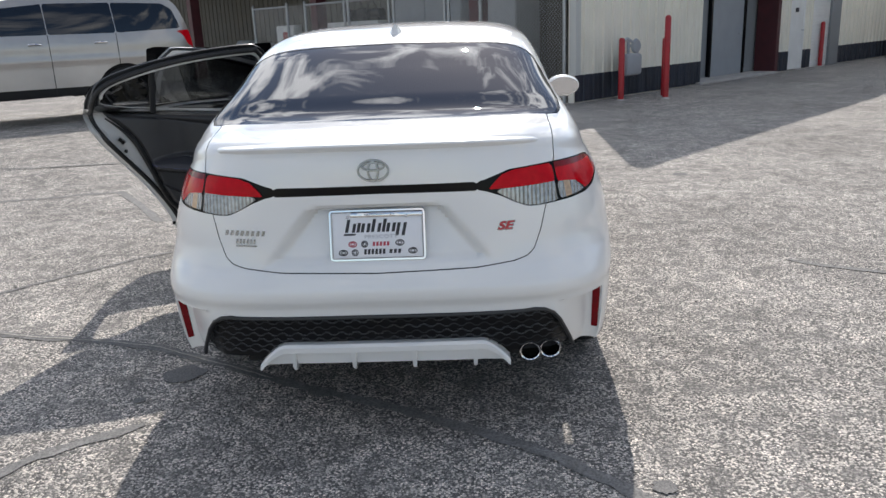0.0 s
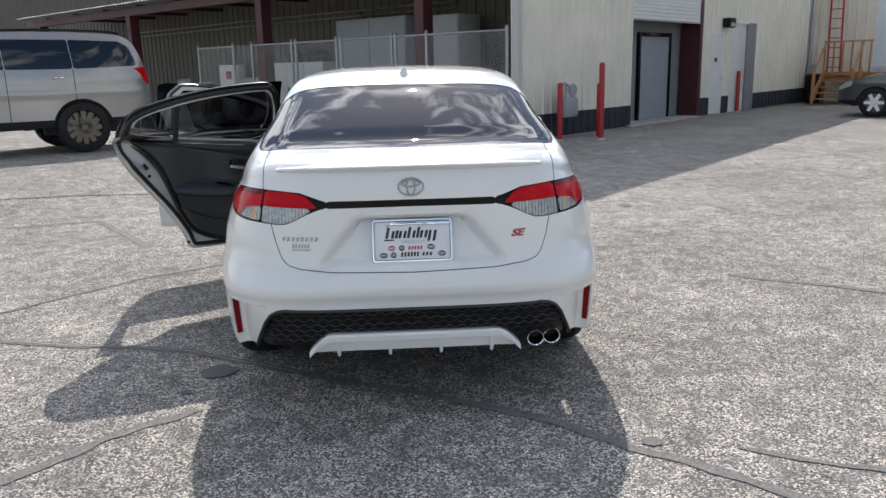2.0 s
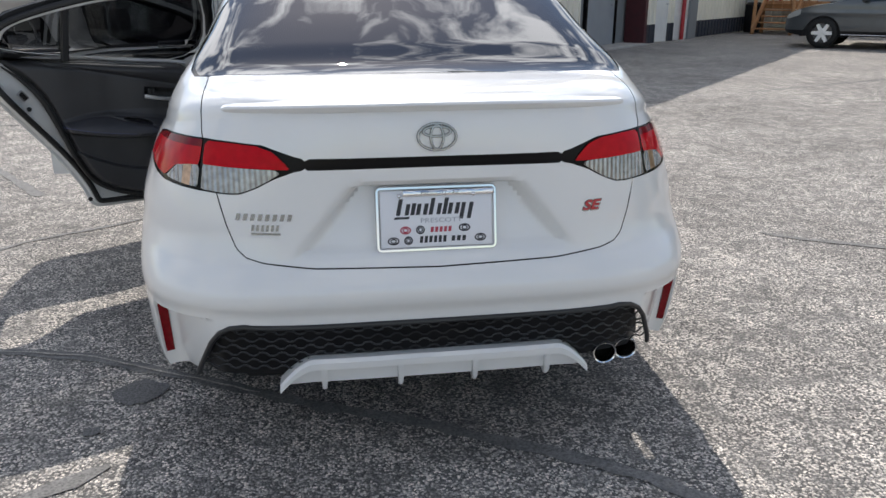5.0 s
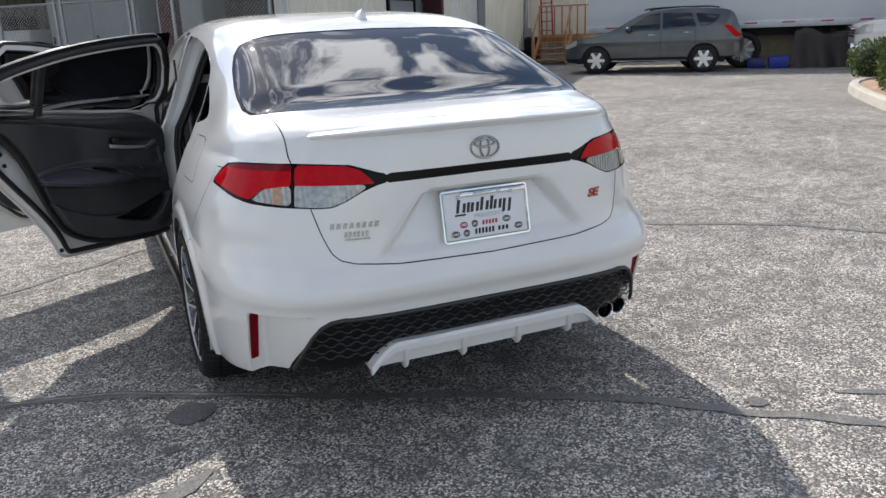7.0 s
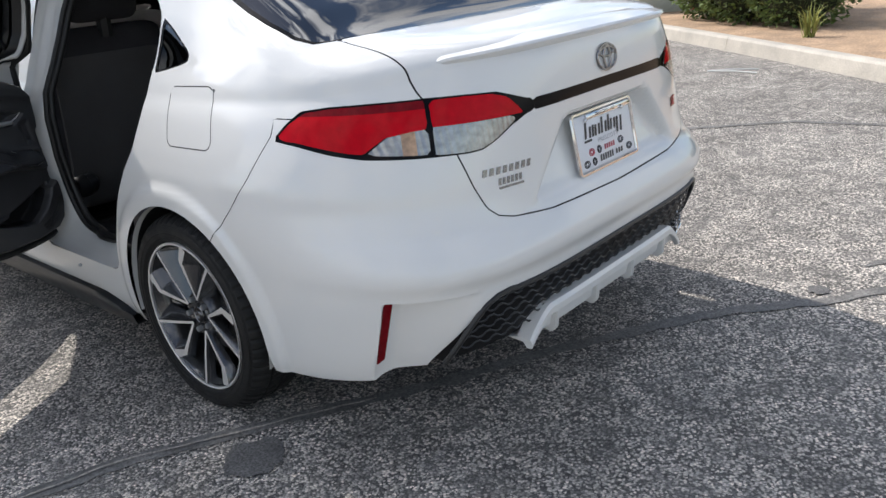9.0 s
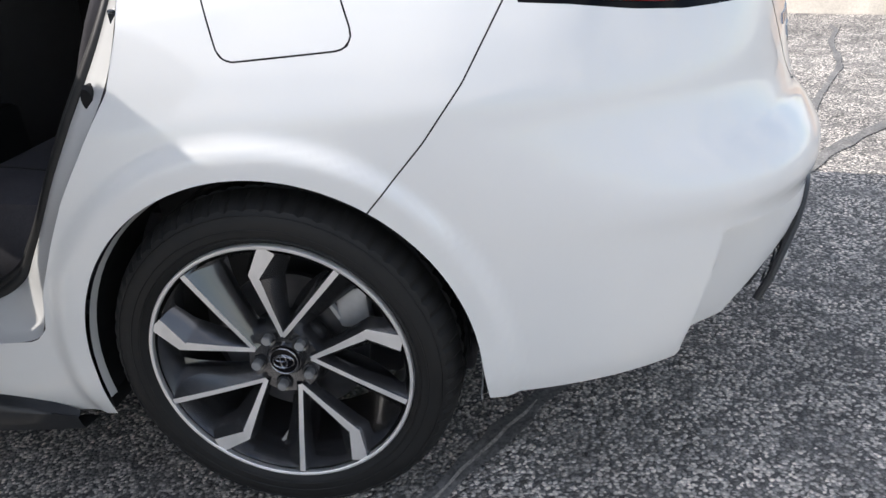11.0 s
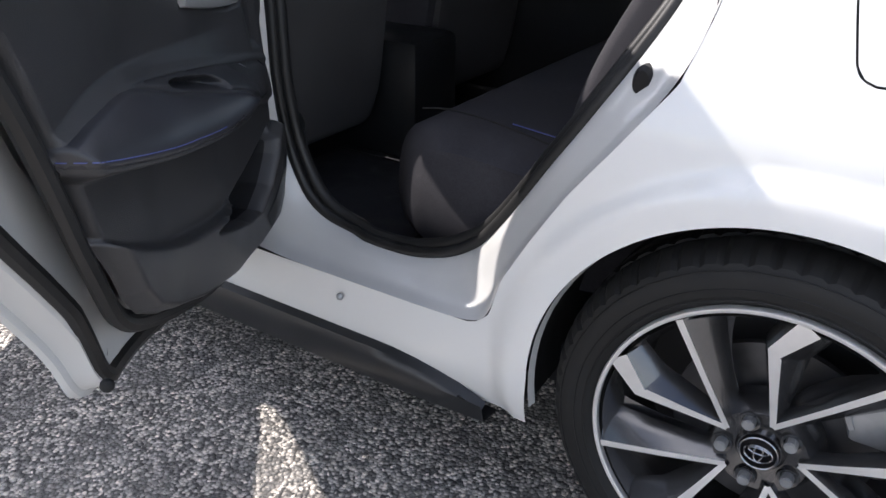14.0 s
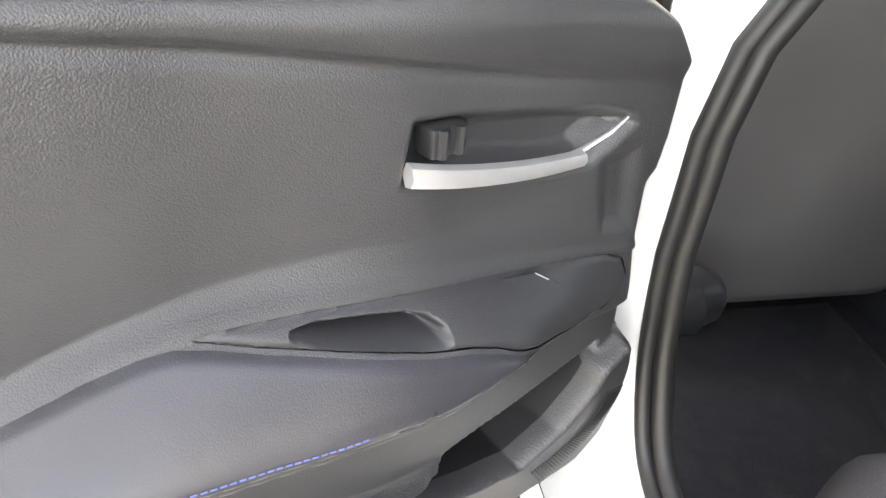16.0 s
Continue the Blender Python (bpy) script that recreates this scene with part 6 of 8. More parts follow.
    l.new(cover.outputs[2], vm.inputs[0])
    l.new(mul[-1], vm.inputs["Scale"])
    l.new(vm.outputs["Vector"], p.inputs["Base Color"])
    bp_ = n.new("ShaderNodeBump")
    bp_.invert = True
    bp_.inputs["Strength"].default_value, bp_.inputs["Distance"].default_value = 0.9, 0.006
    l.new(chips.outputs["Distance"], bp_.inputs["Height"])
    l.new(bp_.outputs["Normal"], p.inputs["Normal"])
    return m


bmg = bmesh.new()
gx = [-300, -120, -50, -25, -14, -9, -7, -6, -5, -4.5, -4, -3.5, -3, -2.5, -2, -1, 0, 2, 5, 10, 20, 50, 120, 300]
gy = [-300, -100, -30, -10, -3, 0, 3, 4.5, 5, 5.5, 6, 6.5, 7, 7.5, 8, 9, 12, 16, 25, 60, 140, 300]
vs = [[bmg.verts.new((x, y, lot_height(x, y))) for y in gy] for x in gx]
for i in range(len(gx) - 1):
    for k in range(len(gy) - 1):
        bmg.faces.new((vs[i][k], vs[i + 1][k], vs[i + 1][k + 1], vs[i][k + 1]))
ground = tagged(part("ground", bmg, asphalt_mat(), None), "worn grey chip-seal asphalt lot with sealed cracks", "ground", kind="structure")

M_TAR = mat("crack_sealant", (0.165, 0.160, 0.153), 0.85, vary=0.35, vscale=10, bump=0.4, bscale=120, fine=0.4)
M_PATCH = mat("dark_oil_patch", (0.14, 0.136, 0.132), 0.8, vary=0.3, vscale=14, bump=0.5, bscale=150, fine=0.5)
rng = random.Random(4)


def crack(pts, width, name="tar_crack", material=None, lift=0.004):
    b = bmesh.new()
    fine = []
    for (x0, y0), (x1, y1) in zip(pts, pts[1:]):
        n_ = max(2, int(math.hypot(x1 - x0, y1 - y0) / 0.05))
        fine += [(x0 + (x1 - x0) * k / n_, y0 + (y1 - y0) * k / n_) for k in range(n_)]
    fine.append(pts[-1])
    rows = []
    for i, (x, y) in enumerate(fine):
        a, c = fine[max(0, i - 1)], fine[min(len(fine) - 1, i + 1)]
        L = math.hypot(c[0] - a[0], c[1] - a[1]) or 1
        nx, ny = -(c[1] - a[1]) / L, (c[0] - a[0]) / L
        off = 0.035 * noise.noise((x * 2.3, y * 2.3, 1.0)) + 0.012 * noise.noise((x * 11, y * 11, 3.0))
        w0 = width * (0.7 + 0.6 * rng.random()) * (0.35 if i in (0, len(fine) - 1) else 1)
        rows.append([b.verts.new((x + nx * (off + s_ * w0), y + ny * (off + s_ * w0), lot_height(x, y) + lift)) for s_ in (-0.5, 0.5)])
    for a, c in zip(rows, rows[1:]):
        b.faces.new((a[0], a[1], c[1], c[0]))
    bmesh.ops.recalc_face_normals(b, faces=b.faces)
    for f in b.faces:
        if f.normal.z < 0:
            f.normal_flip()
    return part(name, b, material or M_TAR, ground)


crack([(-6.5, -0.6), (-4.0, 0.9), (-2.57, 1.73), (-1.93, 2.45), (-1.44, 2.79), (-0.6, 3.4)], 0.035)
crack([(-3.4, 1.35), (-2.4, 1.2), (-1.51, 0.99), (-1.21, 0.88), (-0.87, 0.70), (-0.43, 0.43), (0.12, 0.15), (0.6, -0.16), (0.83, -0.41), (1.05, -0.60), (1.4, -0.95), (2.1, -1.6)], 0.055)
crack([(-2.4, 1.205), (-1.51, 0.985), (-1.21, 0.885), (-0.87, 0.695), (-0.55, 0.50)], 0.008, "sand_line", mat("pale_sand", (0.36, 0.335, 0.30), 0.95, vary=0.3, vscale=30, fine=0.4), 0.008)
crack([(1.2, -0.45), (1.54, -0.61), (2.2, -0.9), (3.4, -1.2)], 0.03)
crack([(-2.3, -0.9), (-1.53, -0.42), (-1.27, -0.09), (-0.95, 0.12)], 0.06)
crack([(2.2, 2.0), (3.04, 1.37), (3.6, 0.6), (3.7, -0.3)], 0.05)
crack([(-6.0, 3.6), (-4.2, 4.5), (-3.1, 4.83), (-2.6, 4.1), (-2.2, 3.5)], 0.07)
crack([(-7.0, 6.3), (-4.6, 6.0), (-2.4, 6.6), (-0.9, 7.3)], 0.05)
crack([(5.6, 8.1), (8.6, 9.3), (12.0, 10.2)], 0.06)
crack([(3.2, 9.8), (5.4, 12.6), (8.4, 15.2)], 0.05)
for cx, cy, r in ((-0.965, 0.57, 0.115), (-1.06, 0.33, 0.035), (0.9, -0.36, 0.05), (2.3, 4.75, 0.10)):
    b = bmesh.new()
    c0 = b.verts.new((cx, cy, 0.0055))
    ring = [b.verts.new((cx + r * (0.8 + 0.35 * noise.noise((k * 0.7, cx * 5, cy))) * math.cos(2 * math.pi * k / 22), cy + r * (0.75 + 0.35 * noise.noise((k * 0.6, cy * 4, 2))) * math.sin(2 * math.pi * k / 22), 0.0055)) for k in range(22)]
    for k in range(22):
        b.faces.new((c0, ring[k], ring[(k + 1) % 22]))
    part("oil_stain", b, M_PATCH, ground, "dark oil stain")
pb = bmesh.new()
for k in range(130):
    x, y = rng.uniform(-3.5, 4.5), rng.uniform(-0.9, 5.0)
    r = rng.uniform(0.003, 0.007)
    bmesh.ops.create_icosphere(pb, subdivisions=1, radius=r, matrix=Matrix.Translation((x, y, r * 0.5 + lot_height(x, y))) @ Matrix.Diagonal((1.2, 0.9, 0.7, 1)))
tagged(part("loose_gravel", pb, mat("gravel_stone", (0.10, 0.09, 0.085), 0.9, island=0.5, vary=0.1), None), "scattered small loose stones on the asphalt", "gravel", kind="stuff")

# ---- metal building ----
BF = Matrix.Translation((2.27, 11.84, 0)) @ Matrix.Rotation(radians(45), 4, "Z")
M_SIDING = mat("cream_metal_siding", (0.74, 0.70, 0.60), 0.5, vary=0.06, vscale=1.2, fine=0.03, bscale=60)
M_NAVY = mat("dark_wainscot_siding", (0.018, 0.022, 0.034), 0.5, vary=0.25, vscale=3)
M_MAROON = mat("maroon_steel", (0.060, 0.012, 0.016), 0.5, vary=0.2, vscale=5)
M_GREYDOOR = mat("grey_door_paint", (0.28, 0.30, 0.32), 0.5, vary=0.06, vscale=3)
M_WHITEDOOR = mat("white_door_paint", (0.70, 0.70, 0.68), 0.45, vary=0.05, vscale=3)
M_CONC = mat("concrete", (0.42, 0.40, 0.37), 0.85, vary=0.18, vscale=3, bump=0.4, bscale=60, fine=0.12)
# grey with the shade of the deep bay put into the colour
M_SHADE = mat("bay_shade_grey", (0.21, 0.22, 0.23), 0.7, vary=0.1, vscale=1)
M_REDP = mat("red_bollard_paint", (0.36, 0.012, 0.018), 0.4, vary=0.15, vscale=9)
M_EQUIP = mat("grey_cabinet_paint", (0.33, 0.35, 0.37), 0.5, vary=0.06, vscale=3)
building = thing("metal_building", BF, "cream corrugated metal workshop building with open bay", "building", kind="structure")


def siding(x0, x1, z0, z1, y=0.0, along="x", face=-1, pitch=0.30):
    """Ribbed metal sheet in the building's frame, standing along its x or y, ribs proud towards face."""
    b = bmesh.new()
    n_ = max(1, int(round((x1 - x0) / pitch)))
    w_ = (x1 - x0) / n_
    prof = []
    for i in range(n_):
        a = x0 + i * w_
        prof += [(a, 0.0), (a + w_ * 0.30, 0.0), (a + w_ * 0.34, 0.006), (a + w_ * 0.40, 0.006), (a + w_ * 0.44, 0.0), (a + w_ * 0.78, 0.0), (a + w_ * 0.84, 0.032), (a + w_ * 0.94, 0.032)]
    prof.append((x1, 0.0))
    rows = []
    for a, d in prof:
        pr = []
        for z in (z0, z1 if not callable(z1) else z1(a)):
            q = Vector((a, y + face * d, z)) if along == "x" else Vector((y + face * d, a, z))
            pr.append(b.verts.new(BF @ q))
        rows.append(pr)
    for p0, p1 in zip(rows, rows[1:]):
        b.faces.new((p0[0], p1[0], p1[1], p0[1]))
    return b


roof_edge = lambda a: 6.5 - 1.5 * a / 17.2


def bpart(name, b, mt, label="", **kw):
    return part(name, b, mt, building, label, smooth=False, **kw)


bpart("siding", siding(0.0, 4.44, 0.48, roof_edge), M_SIDING, "cream ribbed siding")
bpart("wainscot", siding(0.0, 4.44, 0.02, 0.50, -0.006), M_NAVY, "dark ribbed wainscot")
bpart("siding", siding(4.44, 8.08, 2.95, roof_edge), M_SIDING)
bpart("siding", siding(8.25, 8.84, 0.48, roof_edge), M_SIDING)
bpart("wainscot", siding(8.25, 8.84, 0.02, 0.50, -0.006), M_NAVY)
bpart("siding", siding(8.84, 9.72, 2.2, roof_edge), M_SIDING)
bpart("siding", siding(9.72, 10.2, 0.48, roof_edge), M_SIDING)
bpart("wainscot", siding(9.72, 10.2, 0.02, 0.50, -0.006), M_NAVY)
bpart("siding", siding(10.2, 12.1, 2.55, roof_edge), M_SIDING)
bpart("siding", siding(12.1, 17.2, 0.48, roof_edge), M_SIDING)
bpart("wainscot", siding(12.1, 17.2, 0.02, 0.50, -0.006), M_NAVY)
core = bmesh.new()
for x0, x1, z0 in ((0.02, 4.44, 0), (4.44, 8.08, 2.97), (8.08, 8.25, 4.9), (8.25, 8.84, 0), (8.84, 9.72, 2.2), (9.72, 10.2, 0), (10.2, 12.1, 2.55), (12.1, 17.2, 0)):
    add_prism(core, [(x0, z0), (x1, z0), (x1, roof_edge(x1) - 0.05), (x0, roof_edge(x0) - 0.05)], 0.02, 0.16, lambda u, v, d: BF @ Vector((u, d, v)))
bpart("wall_core", core, M_SIDING)
bpart("roof", box((3.0, 0.0, 4.95), (18.0, 14.0, 5.05), BF), M_SIDING)
bpart("corner_trim", box((-0.03, -0.045, 0.5), (0.12, 0.10, 6.45), BF, 0.008), mat("corner_flashing", (0.50, 0.50, 0.47), 0.5), "pale corner flashing")
bpart("column", box((8.08, -0.04, 0), (8.25, 0.5, 5.0), BF, 0.01), M_MAROON, "maroon steel column beside the bay")
# bay: inside walls, raised roller curtain, inner door
bay = bmesh.new()
add_box(bay, (4.30, 0.16, 0), (4.44, 1.0, 3.1), BF)
add_box(bay, (4.44, 0.55, 0), (9.2, 0.65, 3.1), BF)
add_box(bay, (4.30, 0.16, 3.0), (9.2, 1.0, 3.1), BF)
bpart("bay_lining", bay, M_SHADE, "inner wall of the open bay, grey darkened for its shade")
bpart("bay_floor", box((4.3, -0.12, 0.0), (8.07, 0.6, 0.055), BF, 0.01), M_CONC, "concrete threshold of the bay")
for k in range(7):
    bpart("roller_slat", box((4.42, -0.015 + 0.004 * (k % 2), 2.46 + k * 0.083), (8.09, 0.03, 2.46 + k * 0.083 + 0.078), BF, 0.008), M_WHITEDOOR)
bpart("roller_foot", box((4.42, -0.03, 2.42), (8.09, 0.04, 2.465), BF, 0.006), M_STEEL)
dr = bpart("inner_door", box((5.82, 0.50, 0.055), (7.38, 0.548, 2.1), BF, 0.006), M_GREYDOOR, "grey door with a black frame")
for lo, hi in (((5.72, 0.47, 0.055), (5.82, 0.55, 2.2)), ((7.38, 0.47, 0.055), (7.48, 0.55, 2.2)), ((5.82, 0.47, 2.1), (7.38, 0.55, 2.2))):
    part("door_frame", box(lo, hi, BF, 0.004), M_GLOSSBLACK, dr)
part("door_knob", tube([BF @ Vector((7.20, 0.50, 1.0)), BF @ Vector((7.20, 0.44, 1.0)), BF @ Vector((7.08, 0.44, 1.0))], 0.014, 8), M_STEEL, dr)
# side door, lamp over it, small roller door
md = bpart("side_door", box((8.88, 0.0, 0.03), (9.68, 0.05, 2.16), BF, 0.006), M_WHITEDOOR, "white steel side door")
for lo, hi in (((8.84, -0.02, 0), (8.88, 0.10, 2.2)), ((9.68, -0.02, 0), (9.72, 0.10, 2.2)), ((8.88, -0.02, 2.16), (9.68, 0.10, 2.2))):
    part("door_frame", box(lo, hi, BF, 0.004), M_WHITEDOOR, md)
part("door_knob", tube([BF @ Vector((9.60, 0.0, 1.0)), BF @ Vector((9.60, -0.06, 1.0)), BF @ Vector((9.50, -0.06, 1.0))], 0.013, 8), M_STEEL, md)
part("door_sign", box((9.15, -0.006, 1.45), (9.35, -0.001, 1.56), BF), M_INK, md)
lamp = bpart("wall_lamp", box((9.55, -0.24, 2.36), (9.95, -0.02, 2.62), BF, 0.03), M_BLACK, "dark wall pack lamp")
part("lamp_lens", box((9.58, -0.245, 2.38), (9.92, -0.20, 2.50), BF, 0.01), M_LENS, lamp)
rd = bpart("small_roller_door", box((10.24, 0.05, 0.0), (11.45, 0.07, 2.5), BF), M_WHITEDOOR, "white small roller door")
for k in range(30):
    part("slat", box((10.24, 0.030 + 0.004 * (k % 2), 0.03 + k * 0.082), (11.45, 0.055, 0.03 + k * 0.082 + 0.076), BF, 0.006), M_WHITEDOOR, rd)
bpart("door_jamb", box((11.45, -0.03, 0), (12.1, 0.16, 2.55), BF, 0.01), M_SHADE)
bpart("door_jamb", box((10.2, -0.03, 2.5), (12.1, 0.16, 2.57), BF, 0.008), M_WHITEDOOR)
bpart("downpipe", tube([BF @ Vector((17.1, -0.10, 0.1)), BF @ Vector((17.1, -0.10, 4.9))], 0.06, 10), M_STEEL, "grey downpipe at the wall's end")
bpart("meter_box", box((16.95, -0.28, 0.7), (17.25, -0.06, 1.3), BF, 0.02), M_EQUIP)
# wall that closes the corner
bpart("siding", siding(-9.0, 0.0, 0.3, 5.4, 18.2, "y", -1), M_SIDING)
cw = bmesh.new()
add_box(cw, (18.22, -9.0, 0), (18.4, 0.1, 5.4), BF)
add_box(cw, (17.2, 0.0, 0), (18.3, 0.16, 5.0), BF)
bpart("wall_core", cw, M_SIDING)
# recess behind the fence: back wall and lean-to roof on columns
# the wall's tan is darkened to carry the shade under the lean-to roof
bpart("siding", siding(0.16, 44.0, 0.0, 6.0, 3.0, "y", -1), mat("shade_dark_tan_siding", (0.11, 0.10, 0.08), 0.6, vary=0.15, vscale=1.5, fine=0.05, bscale=50), "tan ribbed back wall, coloured darker for the shade under the lean-to")
bk = bmesh.new()
add_box(bk, (3.02, 0.16, 0), (3.2, 44, 6.0), BF)
bpart("wall_core", bk, M_SIDING)
rows = []
cano = bmesh.new()
for k in range(int((22.4 - 0.2) / 0.1) + 1):
    y = 0.2 + 0.1 * k
    d = 0.028 if k % 2 else 0.0
    rows.append([cano.verts.new(BF @ Vector((x, y, z + d))) for x, z in ((-0.45, 3.52), (3.0, 3.95))])
for a, c in zip(rows, rows[1:]):
    cano.faces.new((a[0], a[1], c[1], c[0]))
bpart("lean_to_roof", cano, mat("white_roof_sheet", (0.60, 0.60, 0.58), 0.5, vary=0.08, vscale=1.5), "white corrugated lean-to roof")
bpart("eave_beam", box((-0.05, 0.2, 3.22), (0.10, 22.4, 3.46), BF, 0.01), M_MAROON, "maroon eave beam")
for y in (2.5, 8.05, 14.8, 21.5):
    bpart("column", box((-0.02, y - 0.13, 0), (0.28, y + 0.13, 3.25), BF, 0.008), M_MAROON, "maroon lean-to column")
for y in np.arange(1.0, 22, 2.2):
    bpart("purlin", box((0.0, y - 0.03, 3.42), (3.0, y + 0.03, 3.52), BF @ Matrix.Translation((0, 0, 0)), 0.0), M_MAROON)
for z0 in (2.9, 3.05):
    bpart("conduit", tube([BF @ Vector((2.92, 4.0, z0)), BF @ Vector((2.92, 12.0, z0)), BF @ Vector((2.92, 20.0, z0 - 0.05))], 0.025, 6), M_STEEL)

# ---- bollards ----
post = thing("bollard", (0, 0, 0), "red painted steel bollard set in the asphalt", "bollard", "red bollards")
part("post", tube([(0, 0, 0), (0, 0, 1.14), (0, 0, 1.165), (0, 0, 1.18)], [0.055, 0.055, 0.045, 0.015], 20), M_REDP, post)
part("collar", tube([(0, 0, 0), (0, 0, 0.012), (0, 0, 0.025)], [0.085, 0.08, 0.06], 18), M_CONC, post)
post.matrix_basis = Matrix.Translation((9.99, 19.50, 0))
copy_thing(post, Matrix.Translation((11.62, 21.3, 0)))
b1 = copy_thing(post, Matrix.Translation((3.16, 12.12, 0)))
b1.scale = (1, 1, 0.95)
b2 = copy_thing(post, Matrix.Translation((3.98, 12.12, 0)))
b2.scale = (1, 1, 1.26)
b3 = copy_thing(post, Matrix.Translation((4.05, 12.55, 0)))
b3.scale = (1, 1, 0.92)

# ---- gas meter ----
gm = thing("gas_meter", BF @ Matrix.Translation((1.3, -0.3, 0)), "grey gas meter with pipework on the wall", "gas meter")
part("meter_body", box((1.05, -0.42, 0.42), (1.55, -0.20, 0.82), BF, 0.06), M_EQUIP, gm)
part("regulator", revolve([(0.0, -0.03), (0.12, -0.03), (0.14, 0.0), (0.12, 0.03), (0.0, 0.05)], 20, lambda r, d, a: BF @ Vector((1.45 + r * math.cos(a), -0.32 + d, 0.95 + r * math.sin(a))), closed_profile=False), M_EQUIP, gm)
for pts in ([(1.0, -0.32, 0.0), (1.0, -0.32, 1.02), (1.15, -0.32, 1.10), (1.4, -0.32, 1.0)], [(1.5, -0.3, 0.8), (1.62, -0.3, 0.95), (1.62, -0.05, 0.95)], [(1.2, -0.32, 0.8), (1.2, -0.32, 1.05)]):
    part("pipe", tube([BF @ Vector(p) for p in pts], 0.028, 8), M_EQUIP, gm)

# ---- chain-link fence ----
fence = thing("chain_link_fence", BF, "galvanised chain-link fence with a gate, before the lean-to", "fence")
FY = [0.22, 2.3, 3.32, 4.96, 6.78, 8.43, 9.27, 10.96]
FH = 2.12
for i, y in enumerate(FY + [5.12, 6.62, 3.2]):
    part("post", tube([BF @ Vector((-0.02, y, 0)), BF @ Vector((-0.02, y, FH + 0.06))], 0.035, 10), M_STEEL, fence)
    part("post_cap", tube([BF @ Vector((-0.02, y, FH + 0.06)), BF @ Vector((-0.02, y, FH + 0.10))], [0.042, 0.012], 10), M_STEEL, fence)
for y0, y1 in zip(FY, FY[1:]):
    if y1 - y0 > 0.9:
        part("rail", tube([BF @ Vector((-0.02, y0, FH)), BF @ Vector((-0.02, y1, FH))], 0.022, 8), M_STEEL, fence)
        part("rail", tube([BF @ Vector((-0.02, y0, 0.12)), BF @ Vector((-0.02, y1, 0.12))], 0.018, 8), M_STEEL, fence)
mesh_b = bmesh.new()
pitch, rw = 0.075, 0.0032
for sgn in (1, -1):
    u = -FH
    while u < 11.0:
        y0, y1 = max(0.22, u), min(10.96, u + FH)
        if y1 > y0 + 0.02:
            z0, z1 = 0.1 + (y0 - u) * 0.96, 0.1 + (y1 - u) * 0.96
            if sgn < 0:
                z0, z1 = FH + 0.02 - z0 + 0.1, FH + 0.02 - z1 + 0.1
            d = Vector((0, (z1 - z0), -(y1 - y0))).normalized() * rw
            vs = [mesh_b.verts.new(BF @ (Vector((-0.02 + 0.004 * sgn, a, b)) + d * k)) for a, b, k in ((y0, z0, -1), (y1, z1, -1), (y1, z1, 1), (y0, z0, 1))]
            mesh_b.faces.new(vs)
        u += pitch
tagged(part("wire_mesh", mesh_b, M_STEEL, fence, "woven wire mesh"), kind="stuff")

# ---- equipment under the lean-to ----
def cabinet(x0, x1, y0, y1, z1, name, label, cat, mt, doors=2):
    t = thing(name, BF @ Matrix.Translation(((x0 + x1) / 2, (y0 + y1) / 2, 0)), label, cat)
    part("cabinet_body", box((x0, y0, 0.05), (x1, y1, z1), BF, 0.015), mt, t)
    part("plinth", box((x0 - 0.05, y0 - 0.05, 0), (x1 + 0.05, y1 + 0.05, 0.06), BF, 0.005), M_CONC, t)
    for k in range(doors):
        a, c = y0 + (y1 - y0) * k / doors, y0 + (y1 - y0) * (k + 1) / doors
        d = part("cabinet_door", box((x0 - 0.02, a + 0.02, 0.15), (x0, c - 0.02, z1 - 0.06), BF, 0.004), mt, t)
        part("handle", box((x0 - 0.05, c - 0.12, z1 * 0.5), (x0 - 0.02, c - 0.08, z1 * 0.5 + 0.15), BF, 0.004), M_BLACK, d)
        for q in range(4):
            part("louvre", box((x0 - 0.03, a + 0.12, z1 - 0.45 + q * 0.05), (x0 - 0.02, c - 0.12, z1 - 0.43 + q * 0.05), BF), mt, d)
    return t


cabinet(1.9, 2.7, 4.75, 7.3, 2.72, "switchgear_cabinet", "tall grey electrical cabinet with louvred doors", "cabinet", M_EQUIP, 2)
cabinet(1.9, 2.7, 3.05, 4.25, 2.66, "switchgear_cabinet", "tall pale grey electrical cabinet", "cabinet", mat("pale_cabinet_paint", (0.42, 0.43, 0.44), 0.5, vary=0.05), 1)
cabinet(2.0, 2.6, 8.05, 10.5, 1.7, "equipment_cabinet", "white waist-high equipment cabinet", "cabinet", M_WHITEDOOR, 3)
sb = cabinet(2.3, 2.6, 12.6, 13.6, 1.7, "utility_box", "white utility box with a red label", "box", M_WHITEDOOR, 1)
part("label", box((2.27, 12.9, 1.25), (2.28, 13.2, 1.5), BF), M_REDP, sb)
